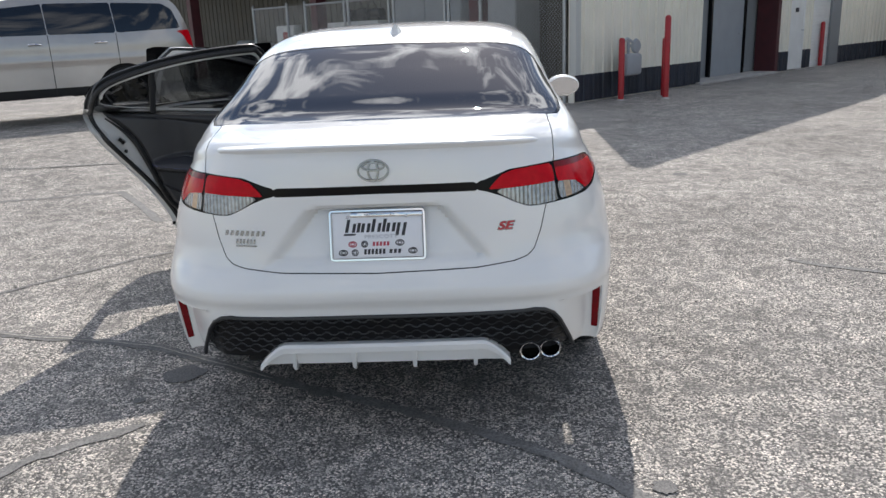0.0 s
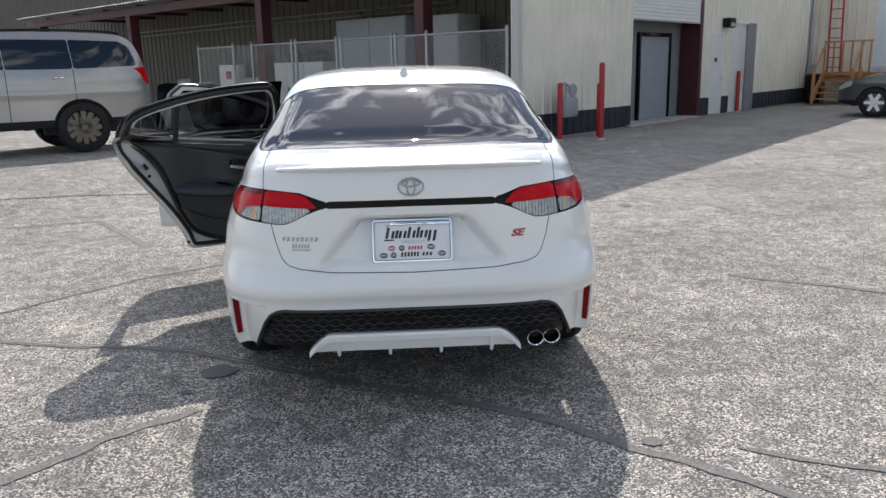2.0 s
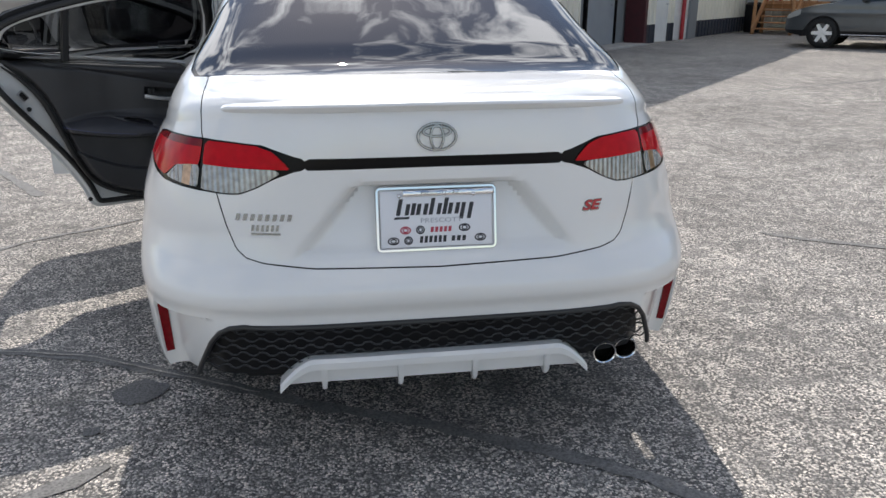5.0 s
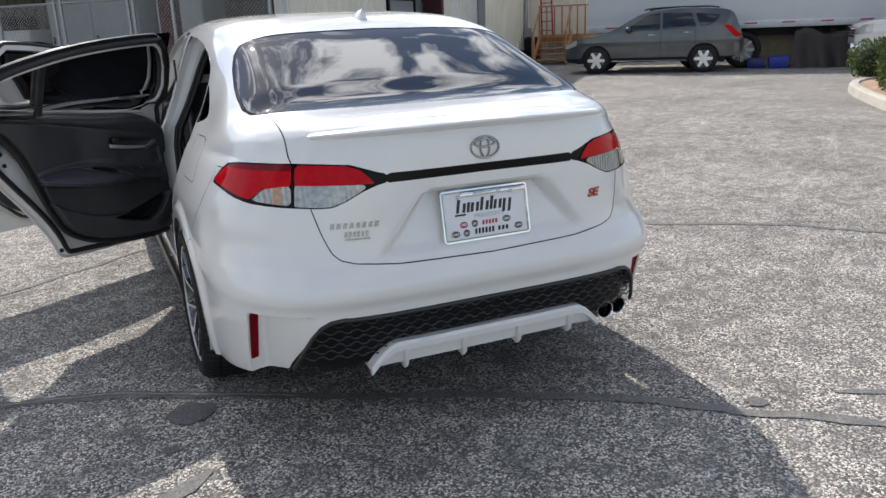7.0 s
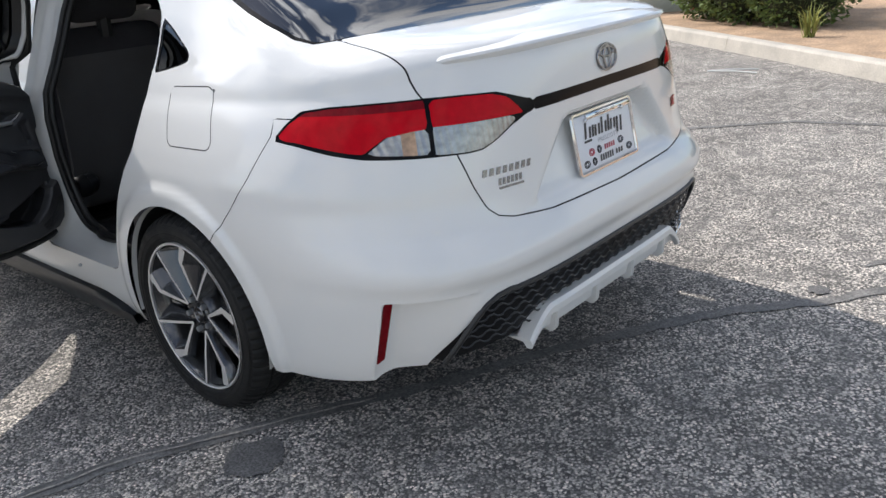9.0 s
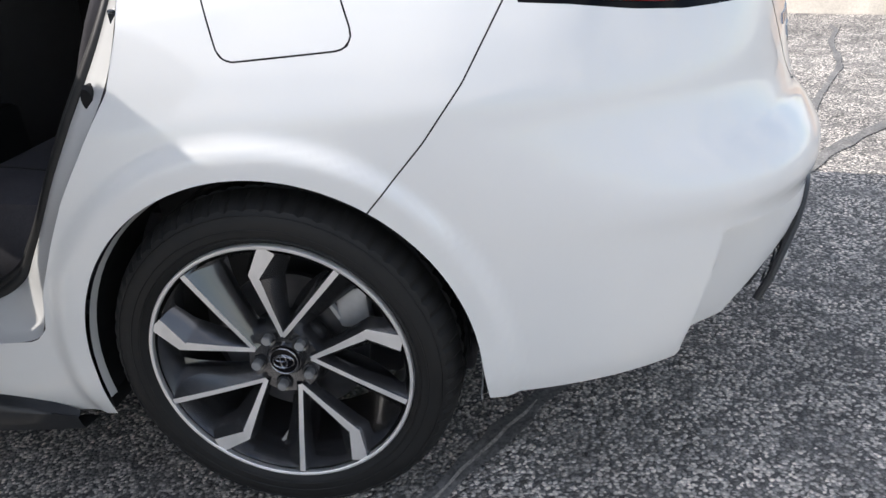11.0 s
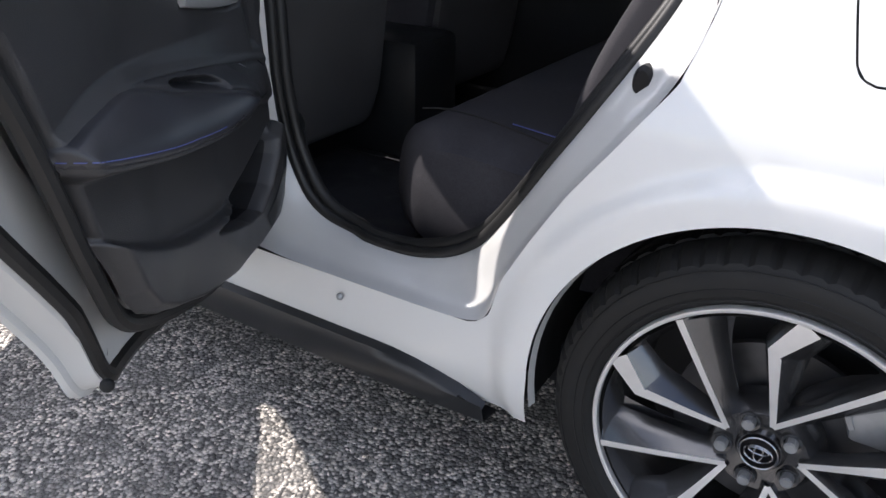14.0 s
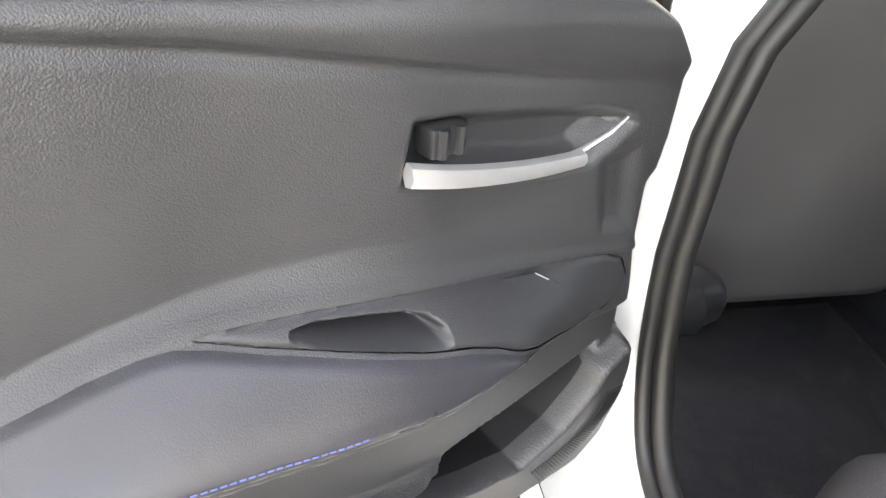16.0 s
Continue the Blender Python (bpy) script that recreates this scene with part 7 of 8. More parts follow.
for k, (y, z) in enumerate(((8.4, 1.75), (9.0, 1.78), (9.6, 1.74), (11.6, 0.9), (14.2, 0.8), (15.4, 0.9))):
    co_ = thing("machine", BF @ Matrix.Translation((2.3, y, 0)), "dark machine with hoses under the lean-to", "machine", "machines under the lean-to")
    if z > 1.5:
        part("motor", tube([BF @ Vector((2.3, y - 0.18, z + 0.14)), BF @ Vector((2.3, y + 0.18, z + 0.14))], 0.13, 14), M_BLACK, co_)
        part("hose", tube([BF @ Vector((2.1, y - 0.25 + 0.5 * u, z + 0.2 + 0.25 * math.sin(math.pi * u))) for u in np.linspace(0, 1, 9)], 0.02, 6), M_SEAL, co_)
        part("foot", box((2.15, y - 0.15, 1.69), (2.45, y + 0.15, z + 0.06), BF), M_BLACK, co_)
    else:
        part("frame", box((1.9, y - 0.5, 0), (2.6, y + 0.5, z), BF, 0.03), M_BLACK, co_)
        part("tank", tube([BF @ Vector((2.2, y - 0.4, z + 0.2)), BF @ Vector((2.2, y + 0.4, z + 0.2))], 0.2, 14), M_EQUIP, co_)
part("wire_loop", tube([BF @ Vector((2.9, 6.9 + 0.5 * u, 3.0 - 0.9 * math.sin(math.pi * u))) for u in np.linspace(0, 1, 13)], 0.02, 6), M_SEAL, building)


# ---- parked vehicles ----
def vehicle_wheel(parent, m, r, spokes, mt):
    """m carries the wheel's plane: x across the tread (outwards at -y), centre at its origin."""
    t = revolve([(r * 0.66, -0.02), (r * 0.70, -0.035), (r * 0.90, -0.035), (r * 0.98, -0.015), (r, 0.03), (r, 0.18), (r * 0.9, 0.22), (r * 0.6, 0.2)], 40, lambda q, d, a: m @ Vector((q * math.cos(a), d, q * math.sin(a))))
    w = part("wheel", t, M_RUBBER, parent, "black tyre on an alloy wheel")
    b = revolve([(0.0, 0.06), (r * 0.62, 0.06), (r * 0.66, 0.0), (r * 0.70, -0.012), (r * 0.70, 0.1), (0.0, 0.12)], 32, lambda q, d, a: m @ Vector((q * math.cos(a), d, q * math.sin(a))), closed_profile=False)
    part("rim", b, M_RIMDARK, w)
    for k in range(spokes):
        a = 2 * math.pi * k / spokes
        ca, sa = math.cos(a), math.sin(a)
        s_ = bmesh.new()
        q = [(0.0, -0.05), (r * 0.66, -0.035), (r * 0.66, 0.035), (0.0, 0.05)]
        add_prism(s_, q, -0.006, 0.05, lambda u, v, d: m @ Vector((u * ca - v * sa, d, u * sa + v * ca)))
        part("spoke", s_, mt, w)
    part("hub_cap", revolve([(0.0, -0.014), (0.05, -0.012), (0.06, 0.02), (0.0, 0.02)], 16, lambda q, d, a: m @ Vector((q * math.cos(a), d, q * math.sin(a))), closed_profile=False), mt, w)
    return w


def vehicle(name, label, base, prof, length, half, wheels, r, windows, paint, glassm, lamps=(), handles=(), roof_rack=None, sill=None, spokes=6, front_glass=None, rear_glass=None, trim=None, rim_mt=None):
    """A parked car with its nose at local x = 0; prof is its side outline (x, z), near side at y = -half."""
    t = thing(name, base, label, "car")
    plan = lambda x: (1 - abs(2 * np.clip(x, 0.004, length - 0.004) / length - 1) ** 7) ** (1 / 7)
    zs = [p[1] for p in prof]
    zmax = max(zs)

    def width(x, z):
        lean = np.where(z > zmax * 0.60, (z - zmax * 0.60) / (zmax * 0.40), 0)
        low = np.clip((0.55 - z) / 0.4, 0, 1)
        return half * plan(x) * (1 - 0.20 * lean ** 1.4 - 0.06 * low ** 2) + 0.012 * np.exp(-((z - zmax * 0.50) / 0.05) ** 2)
    loop_ = smooth_loop(prof, 220)
    for s in (-1, 1):
        b = bmesh.new()
        gx_, gz_ = np.linspace(-0.01, length + 0.01, 100), np.linspace(min(zs) - 0.01, zmax + 0.01, 44)
        vs = [[b.verts.new((x, 0, z)) for z in gz_] for x in gx_]
        for i in range(99):
            for k in range(43):
                b.faces.new((vs[i][k], vs[i + 1][k], vs[i + 1][k + 1], vs[i][k + 1]))
        ok = set(slice_by(b, lambda co: poly_sd(loop_, co[:, 0], co[:, 2])))
        drop(b, [f for f in b.faces if f not in ok])
        for wx in wheels:
            drop(b, slice_by(b, lambda co: np.hypot(co[:, 0] - wx, co[:, 2] - r) - r * 1.13))
        panes = [take(b, slice_by(b, lambda co, w_=w_: poly_sd(w_, co[:, 0], co[:, 2]))) for w_ in windows] if windows else []
        lampz = [(nm, mt, take(b, slice_by(b, lambda co, w_=w_: poly_sd(w_, co[:, 0], co[:, 2])))) for nm, mt, w_ in lamps]
        cut = take(b, slice_by(b, lambda co: co[:, 2] - trim)) if trim else None
        for q in [b] + panes + [z for *_, z in lampz] + ([cut] if cut else []):
            for v in q.verts:
                v.co = base @ Vector((v.co.x, s * float(width(v.co.x, v.co.z)), v.co.z))
            q.normal_update()
        side = part("side_body", b, paint, t)
        for q in panes:
            part("side_window", q, glassm, side)
        for nm, mt, q in lampz:
            part(nm, q, mt, side)
        if cut:
            part("lower_trim", cut, M_BLACK, side)
        for wx in wheels:
            m = base @ Matrix.Translation((wx, s * (half - 0.03), r)) @ (Matrix.Identity(4) if s < 0 else Matrix.Rotation(math.pi, 4, "Z"))
            vehicle_wheel(t, m, r, spokes, rim_mt or M_RIM)
            wl_ = bmesh.new()
            add_tube(wl_, [base @ Vector((wx + r * 1.13 * math.cos(a), s * (half - 0.16), r + r * 1.13 * math.sin(a))) for a in np.linspace(-0.2, math.pi + 0.2, 20)], 0.14, 6)
            part("arch_liner", wl_, M_LINER, t)
        for hx, hz in handles:
            hb_ = tube([base @ Vector((hx - 0.09, s * (float(width(hx, hz)) + 0.02), hz)), base @ Vector((hx, s * (float(width(hx, hz)) + 0.045), hz + 0.01)), base @ Vector((hx + 0.09, s * (float(width(hx, hz)) + 0.02), hz))], 0.018, 8)
            part("door_handle", hb_, M_CHROME, side)
        for w0, w1 in zip(windows, windows[1:]):
            gapx = (max(p[0] for p in w0) + min(p[0] for p in w1)) / 2
            zz = np.linspace(0.42, min(p[1] for p in w0) - 0.0, 10)
            part("door_gap", tube([base @ Vector((gapx, s * (float(width(gapx, z)) + 0.001), z)) for z in zz], 0.006, 4), M_GAP, side)
        if sill:
            part("sill_strip", tube([base @ Vector((x, s * (half * 0.965), sill)) for x in np.linspace(wheels[0] + r * 1.2, wheels[1] - r * 1.2, 8)], 0.022, 6), M_CHROME, side)
        if roof_rack:
            x0, x1 = roof_rack
            part("roof_rail", tube([base @ Vector((x, s * half * 0.70, zmax + 0.05 * math.sin(math.pi * (x - x0) / (x1 - x0)) ** 0.4 - 0.02)) for x in np.linspace(x0, x1, 16)], 0.02, 6), M_BLACK, t)
        mb = bmesh.new()
        wx0 = windows[0][0][0] if windows else 1.5
        bmesh.ops.create_uvsphere(mb, u_segments=12, v_segments=8, radius=1, matrix=base @ Matrix.Translation((wx0 + 0.1, s * (half + 0.10), windows[0][0][1] + 0.06)) @ Matrix.Diagonal((0.08, 0.12, 0.085, 1)))
        part("door_mirror", mb, paint, t)
    top = bmesh.new()
    rows = []
    n_ = len(loop_)
    for x, z in loop_:
        w_ = float(width(x, z))
        crown = 0.03 if z > zmax * 0.5 else 0.0
        rows.append([top.verts.new(base @ Vector((x, w_ * u, z + crown * (1 - u * u)))) for u in np.linspace(-1, 1, 9)])
    for k in range(n_):
        a, c = rows[k], rows[(k + 1) % n_]
        xm, zm = (loop_[k] + loop_[(k + 1) % n_]) / 2
        mi = 0
        if front_glass and front_glass[0] < xm < front_glass[1] and zm > zmax * 0.55:
            mi = 1
        if rear_glass and rear_glass[0] < xm < rear_glass[1] and rear_glass[2] < zm < rear_glass[3]:
            mi = 1
        for j in range(8):
            f = top.faces.new((a[j], c[j], c[j + 1], a[j + 1]))
            f.material_index = mi if 0 < j < 7 or mi == 0 else 0
    bmesh.ops.recalc_face_normals(top, faces=top.faces)
    part("upper_body", top, [paint, glassm], t)
    cab = bmesh.new()
    add_box(cab, (length * 0.32, -half * 0.72, 0.5), (length * 0.85, half * 0.72, zmax * 0.62), base, 0.05)
    part("cabin", cab, M_CARPET, t)
    return t


M_DKGLASS = glass_mat("privacy_glass", (0.02, 0.022, 0.026))
M_MIDGLASS = glass_mat("suv_glass", (0.25, 0.28, 0.27))
M_GREYCAR = mat("grey_metallic_paint", (0.085, 0.092, 0.098), 0.3, 0.55, coat=1.0, vary=0.05, vscale=5)
M_SILVERCAR = mat("silver_metallic_paint", (0.36, 0.345, 0.33), 0.3, 0.6, coat=1.0, vary=0.05, vscale=4)
M_HEAD = mat("headlamp_lens", (0.55, 0.55, 0.52), 0.1, 0.3, coat=1.0)
R45 = Matrix.Rotation(radians(-45), 4, "Z")
# grey crossover: front wheel at (11.94, 15.97)
nose = Vector((11.94, 15.97, 0)) - (R45 @ Vector((0.95, -0.92, 0)))
MUR = Matrix.Translation(nose) @ R45
vehicle("grey_suv", "dark grey metallic crossover with chrome wheels, parked before the trailer", MUR,
        [(0.02, 0.36), (0.0, 0.60), (0.10, 0.80), (0.45, 0.96), (1.05, 1.05), (1.38, 1.13), (2.10, 1.56), (2.6, 1.65), (3.5, 1.67), (4.25, 1.62), (4.50, 1.50), (4.62, 1.15), (4.76, 0.85), (4.74, 0.50), (4.45, 0.36), (3.0, 0.30), (1.5, 0.30), (0.5, 0.28)],
        4.78, 0.94, (0.95, 3.775), 0.36,
        [[(1.72, 1.10), (1.80, 1.20), (2.25, 1.50), (2.62, 1.56), (2.64, 1.12)], [(2.70, 1.12), (2.69, 1.565), (3.42, 1.55), (3.58, 1.16)], [(3.66, 1.17), (3.52, 1.54), (4.10, 1.47), (4.16, 1.42), (3.90, 1.20)]],
        M_GREYCAR, M_MIDGLASS, [("head_lamp", M_HEAD, [(0.02, 0.70), (0.10, 0.86), (0.42, 0.93), (0.40, 0.78), (0.12, 0.68)]), ("tail_lamp", M_RED, [(4.22, 1.22), (4.40, 1.20), (4.70, 0.93), (4.62, 0.86), (4.45, 0.96)])],
        [(2.45, 1.0), (3.36, 1.04)], (2.2, 4.1), 0.335, 6, (1.4, 2.25), (4.3, 4.66, 1.1, 1.55), 0.42)
# large silver wagon: rear wheel at (-5.2, 10.2)
R35 = Matrix.Rotation(radians(35), 4, "Z")
nose = Vector((-5.2, 10.2, 0.2)) - (R35 @ Vector((4.12, -0.98, 0)))
EXP = Matrix.Translation(nose) @ R35
vehicle("silver_suv", "large silver wagon with dark windows and black bronze wheels", EXP,
        [(0.05, 0.50), (0.0, 0.8), (0.05, 1.10), (0.4, 1.24), (1.25, 1.30), (1.60, 1.38), (2.25, 1.80), (2.7, 1.92), (3.6, 1.95), (4.6, 1.93), (5.02, 1.88), (5.16, 1.62), (5.28, 1.28), (5.34, 1.0), (5.30, 0.62), (4.95, 0.50), (3.2, 0.42), (1.5, 0.42), (0.5, 0.46)],
        5.36, 1.0, (1.02, 4.12), 0.415,
        [[(1.90, 1.36), (2.05, 1.50), (2.42, 1.76), (3.04, 1.82), (3.05, 1.36)], [(3.062, 1.36), (3.052, 1.825), (4.03, 1.825), (4.05, 1.36)], [(4.062, 1.36), (4.042, 1.825), (4.85, 1.80), (5.00, 1.70), (5.10, 1.40)]],
        M_SILVERCAR, M_DKGLASS, [("tail_lamp", M_RED, [(5.00, 1.36), (5.32, 1.38), (5.36, 1.05), (5.20, 1.14), (5.12, 1.30)])],
        [(2.85, 1.22), (3.80, 1.22)], (2.7, 4.9), 0.47, 12, (1.6, 2.6), (5.0, 5.3, 1.35, 1.85), 0.56, rim_mt=mat("bronze_wheel_paint", (0.16, 0.14, 0.11), 0.35, 0.6))
# white pickup nose
nose = Vector((16.6, 11.7, 0))
PICK = Matrix.Translation(nose) @ R45
pk_ = vehicle("white_pickup", "white full-size pickup truck with a chrome grille", PICK,
        [(0.02, 0.50), (0.0, 0.85), (0.08, 1.10), (0.5, 1.18), (1.45, 1.25), (1.7, 1.32), (2.35, 1.78), (3.2, 1.85), (3.9, 1.80), (4.1, 1.35), (4.2, 1.28), (5.7, 1.26), (5.75, 0.6), (5.2, 0.5), (1.6, 0.45), (0.5, 0.45)],
        5.8, 1.0, (1.0, 4.6), 0.39, [[(1.95, 1.34), (2.45, 1.70), (3.1, 1.75), (3.1, 1.34)], [(3.17, 1.34), (3.17, 1.75), (3.85, 1.70), (3.95, 1.34)]],
        mat("white_truck_paint", (0.74, 0.74, 0.73), 0.35, coat=0.8, vary=0.03), M_DKGLASS, [("head_lamp", M_HEAD, [(0.0, 0.86), (0.03, 1.08), (0.36, 1.12), (0.34, 0.90)])], [(2.9, 1.15)], None, None, 6, (1.7, 2.4), None, 0.55)
for k in range(4):
    part("grille_bar", tube([PICK @ Vector((-0.015, y, 0.82 + 0.075 * k)) for y in (-0.55, 0, 0.55)], 0.022, 6), M_CHROME if k in (0, 3) else M_BLACK, pk_)
part("front_bumper", box((-0.12, -0.95, 0.45), (0.12, 0.95, 0.68), PICK, 0.05), M_CHROME, pk_)

# ---- white box trailer ----
TR = BF @ Matrix.Translation((11.4, -10.2, 0))
tr_ = thing("box_trailer", TR, "white box trailer with red and white side markings", "trailer")
M_TRAIL = mat("white_trailer_skin", (0.70, 0.72, 0.75), 0.4, vary=0.04, vscale=0.8)
part("box", box((0, -6.8, 1.24), (2.5, 6.8, 3.95), TR, 0.02), M_TRAIL, tr_, "white trailer side skin")
part("rub_rail", box((-0.03, -6.8, 1.08), (0.02, 6.8, 1.26), TR, 0.01), mat("pale_rail", (0.55, 0.56, 0.57), 0.45, 0.3, vary=0.1), tr_)
for k in range(14):
    part("marker_strip", box((-0.036, -6.4 + k * 0.95, 1.19), (-0.031, -6.4 + k * 0.95 + 0.32, 1.225), TR), M_REDP, tr_)
part("chassis_beam", box((0.6, -6.6, 0.85), (0.75, 6.6, 1.08), TR), M_BLACK, tr_)
part("chassis_beam", box((1.75, -6.6, 0.85), (1.9, 6.6, 1.08), TR), M_BLACK, tr_)
for y in (2.5, 3.75):
    for xx, rot in ((0.12, math.radians(-90)), (2.38, math.radians(90))):
        vehicle_wheel(tr_, TR @ Matrix.Translation((xx, y, 0.5)) @ Matrix.Rotation(rot, 4, "Z"), 0.5, 8, M_STEEL)
for k in range(3):
    part("air_hose", tube([TR @ Vector((0.2, 0.6 - 0.35 * k + 0.3 * u, 1.0 - 0.45 * math.sin(math.pi * u))) for u in np.linspace(0, 1, 11)], 0.022, 6), M_SEAL, tr_)
part("landing_leg", box((0.5, -3.6, 0.0), (0.62, -3.45, 1.1), TR), M_STEEL, tr_)
part("landing_leg", box((1.88, -3.6, 0.0), (2.0, -3.45, 1.1), TR), M_STEEL, tr_)

# things under and by the trailer
tarp = bmesh.new()
rows = []
for i in range(26):
    u = i / 25
    row = []
    for k in range(18):
        v = k / 17
        y = 1.2 - 1.7 * u
        h = 0.98 + 0.05 * math.sin(u * 9) - 0.10 * u
        if v < 0.55:
            x, z = -0.25 - 0.10 * math.sin(u * 17 + v * 4) * (1 - v / 0.55) - 0.25 * (1 - v / 0.55) ** 2, h * (v / 0.55)
        else:
            x, z = -0.2 + 1.3 * (v - 0.55) / 0.45, h + 0.03 * math.sin(u * 14 + v * 8)
        row.append(tarp.verts.new(TR @ Vector((x, y, max(0.004, z)))))
    rows.append(row)
for a, c in zip(rows, rows[1:]):
    for k in range(17):
        tarp.faces.new((a[k], a[k + 1], c[k + 1], c[k]))
tagged(part("tarpaulin", tarp, mat("dark_brown_tarp", (0.035, 0.028, 0.027), 0.6, vary=0.2, vscale=3, bump=0.3, bscale=25), None, angle=80), "dark brown tarpaulin draped over stacked goods beside the trailer", "tarpaulin")
cr_ = thing("crate", TR @ Matrix.Translation((-0.2, 1.5, 0)), "blue plastic crate on the ground", "crate", "blue crates")
part("crate_body", box((-0.45, 1.3, 0.0), (0.05, 1.80, 0.32), TR, 0.02), mat("blue_plastic", (0.012, 0.03, 0.30), 0.4, vary=0.2), cr_)
cr2 = thing("crate", TR @ Matrix.Translation((-0.2, 2.1, 0)), "blue plastic crate on the ground", "crate", "blue crates")
part("crate_body", box((-0.3, 1.9, 0.0), (0.1, 2.35, 0.28), TR, 0.02), mat("navy_plastic", (0.01, 0.015, 0.14), 0.4, vary=0.2), cr2)
tagged(part("tan_panel", box((1.2, -0.5, 0.0), (1.26, 2.35, 0.95), TR), mat("tan_board", (0.42, 0.36, 0.26), 0.8, vary=0.12), None), "tan board leaning behind the trailer hoses", "board")

# ---- wooden steps with rail, ladder ----
M_WOOD = mat("raw_orange_lumber", (0.42, 0.22, 0.10), 0.7, vary=0.22, vscale=6, bump=0.2, bscale=80, fine=0.1)
stp = thing("wooden_steps", BF @ Matrix.Translation((16.6, -1.6, 0)), "raw lumber landing with steps and railing", "steps")
for k in range(5):
    part("tread", box((15.55 + 0.24 * k, -1.95, 0.19 * (k + 1) - 0.04), (15.85 + 0.24 * k, -0.75, 0.19 * (k + 1)), BF, 0.005), M_WOOD, stp)
for y in (-1.95, -0.80):
    part("stringer", box((15.4, y, 0.0), (17.0, y + 0.05, 0.24), BF @ Matrix.Translation((15.4, 0, 0)) @ Matrix.Rotation(radians(-38), 4, "Y") @ Matrix.Translation((-15.4, 0, 0)), 0.004), M_WOOD, stp)
for k in range(9):
    part("deck_board", box((16.6, -3.6 + k * 0.32, 0.98), (18.1, -3.32 + k * 0.32, 1.02), BF, 0.004), M_WOOD, stp)
part("deck_beam", box((16.6, -3.6, 0.78), (16.66, -0.72, 0.98), BF, 0.004), M_WOOD, stp)
for y in np.arange(-3.55, -0.7, 0.28):
    part("baluster", box((16.56, y, 0.8), (16.62, y + 0.05, 2.0), BF, 0.004), M_WOOD, stp)
part("hand_rail", box((16.52, -3.6, 2.0), (16.66, -0.70, 2.05), BF, 0.005), M_WOOD, stp)
for x, y in ((16.6, -0.78), (16.6, -2.2), (16.6, -3.5), (15.5, -0.78), (15.5, -1.95)):
    part("support_post", box((x, y, 0), (x + 0.09, y + 0.09, 1.0 if x > 16 else 1.15), BF, 0.004), M_WOOD, stp)
part("sloping_rail", tube([BF @ Vector((15.55, -0.75, 1.1)), BF @ Vector((16.6, -0.75, 2.0))], 0.035, 6), M_WOOD, stp)
part("sloping_rail", tube([BF @ Vector((15.55, -1.9, 1.1)), BF @ Vector((16.6, -1.9, 2.0))], 0.035, 6), M_WOOD, stp)
lad = thing("ladder", BF @ Matrix.Translation((17.3, -0.9, 1.0)), "red ladder leaning against the wall", "ladder")
for d in (-0.2, 0.2):
    part("rail", tube([BF @ Vector((16.9, -0.95 + d, 1.02)), BF @ Vector((18.1, -0.55 + d, 4.6))], 0.035, 6), M_REDP, lad)
for k in range(11):
    u = (k + 0.5) / 11
    part("rung", tube([BF @ Vector((16.9 + 1.2 * u, -1.15 + 0.4 * u, 1.02 + 3.58 * u)), BF @ Vector((16.9 + 1.2 * u, -0.75 + 0.4 * u, 1.02 + 3.58 * u))], 0.018, 6), M_REDP, lad)
tb_ = bmesh.new()
add_tube(tb_, [BF @ Vector((16.5, -0.45, 0.02)), BF @ Vector((16.5, -0.45, 0.9)), BF @ Vector((16.5, -0.45, 0.98))], [0.25, 0.28, 0.2], 16)
tagged(part("waste_bin", tb_, M_BLACK, None), "black bin beside the wooden steps", "bin")

# ---- kerb and planting strip ----
KP = [(2.6, -2.9), (4.2, -0.75), (5.7, 1.02), (6.9, 2.46), (8.8, 4.80), (10.7, 6.95), (12.0, 8.15), (12.75, 8.62), (13.5, 8.60), (14.3, 7.9), (16.5, 5.7), (22, 0.2)]
M_KERB = mat("pale_kerb_concrete", (0.52, 0.48, 0.42), 0.85, vary=0.15, vscale=4, bump=0.3, bscale=80, fine=0.1)
kerb = thing("kerb", (8.8, 4.8, 0), "pale concrete kerb round the planting strip", "kerb", kind="structure")
fine = []
for (x0, y0), (x1, y1) in zip(KP, KP[1:]):
    n_ = max(1, int(math.hypot(x1 - x0, y1 - y0) / 0.5))
    fine += [(x0 + (x1 - x0) * k / n_, y0 + (y1 - y0) * k / n_) for k in range(n_)]
fine.append(KP[-1])
fine = np.array(fine)
for _ in range(3):
    fine[1:-1] = (fine[:-2] + fine[1:-1] * 2 + fine[2:]) / 4
tang = np.gradient(fine, axis=0)
tang /= np.linalg.norm(tang, axis=1)[:, None]
nor = np.stack([tang[:, 1], -tang[:, 0]], 1)
seg_n = 6
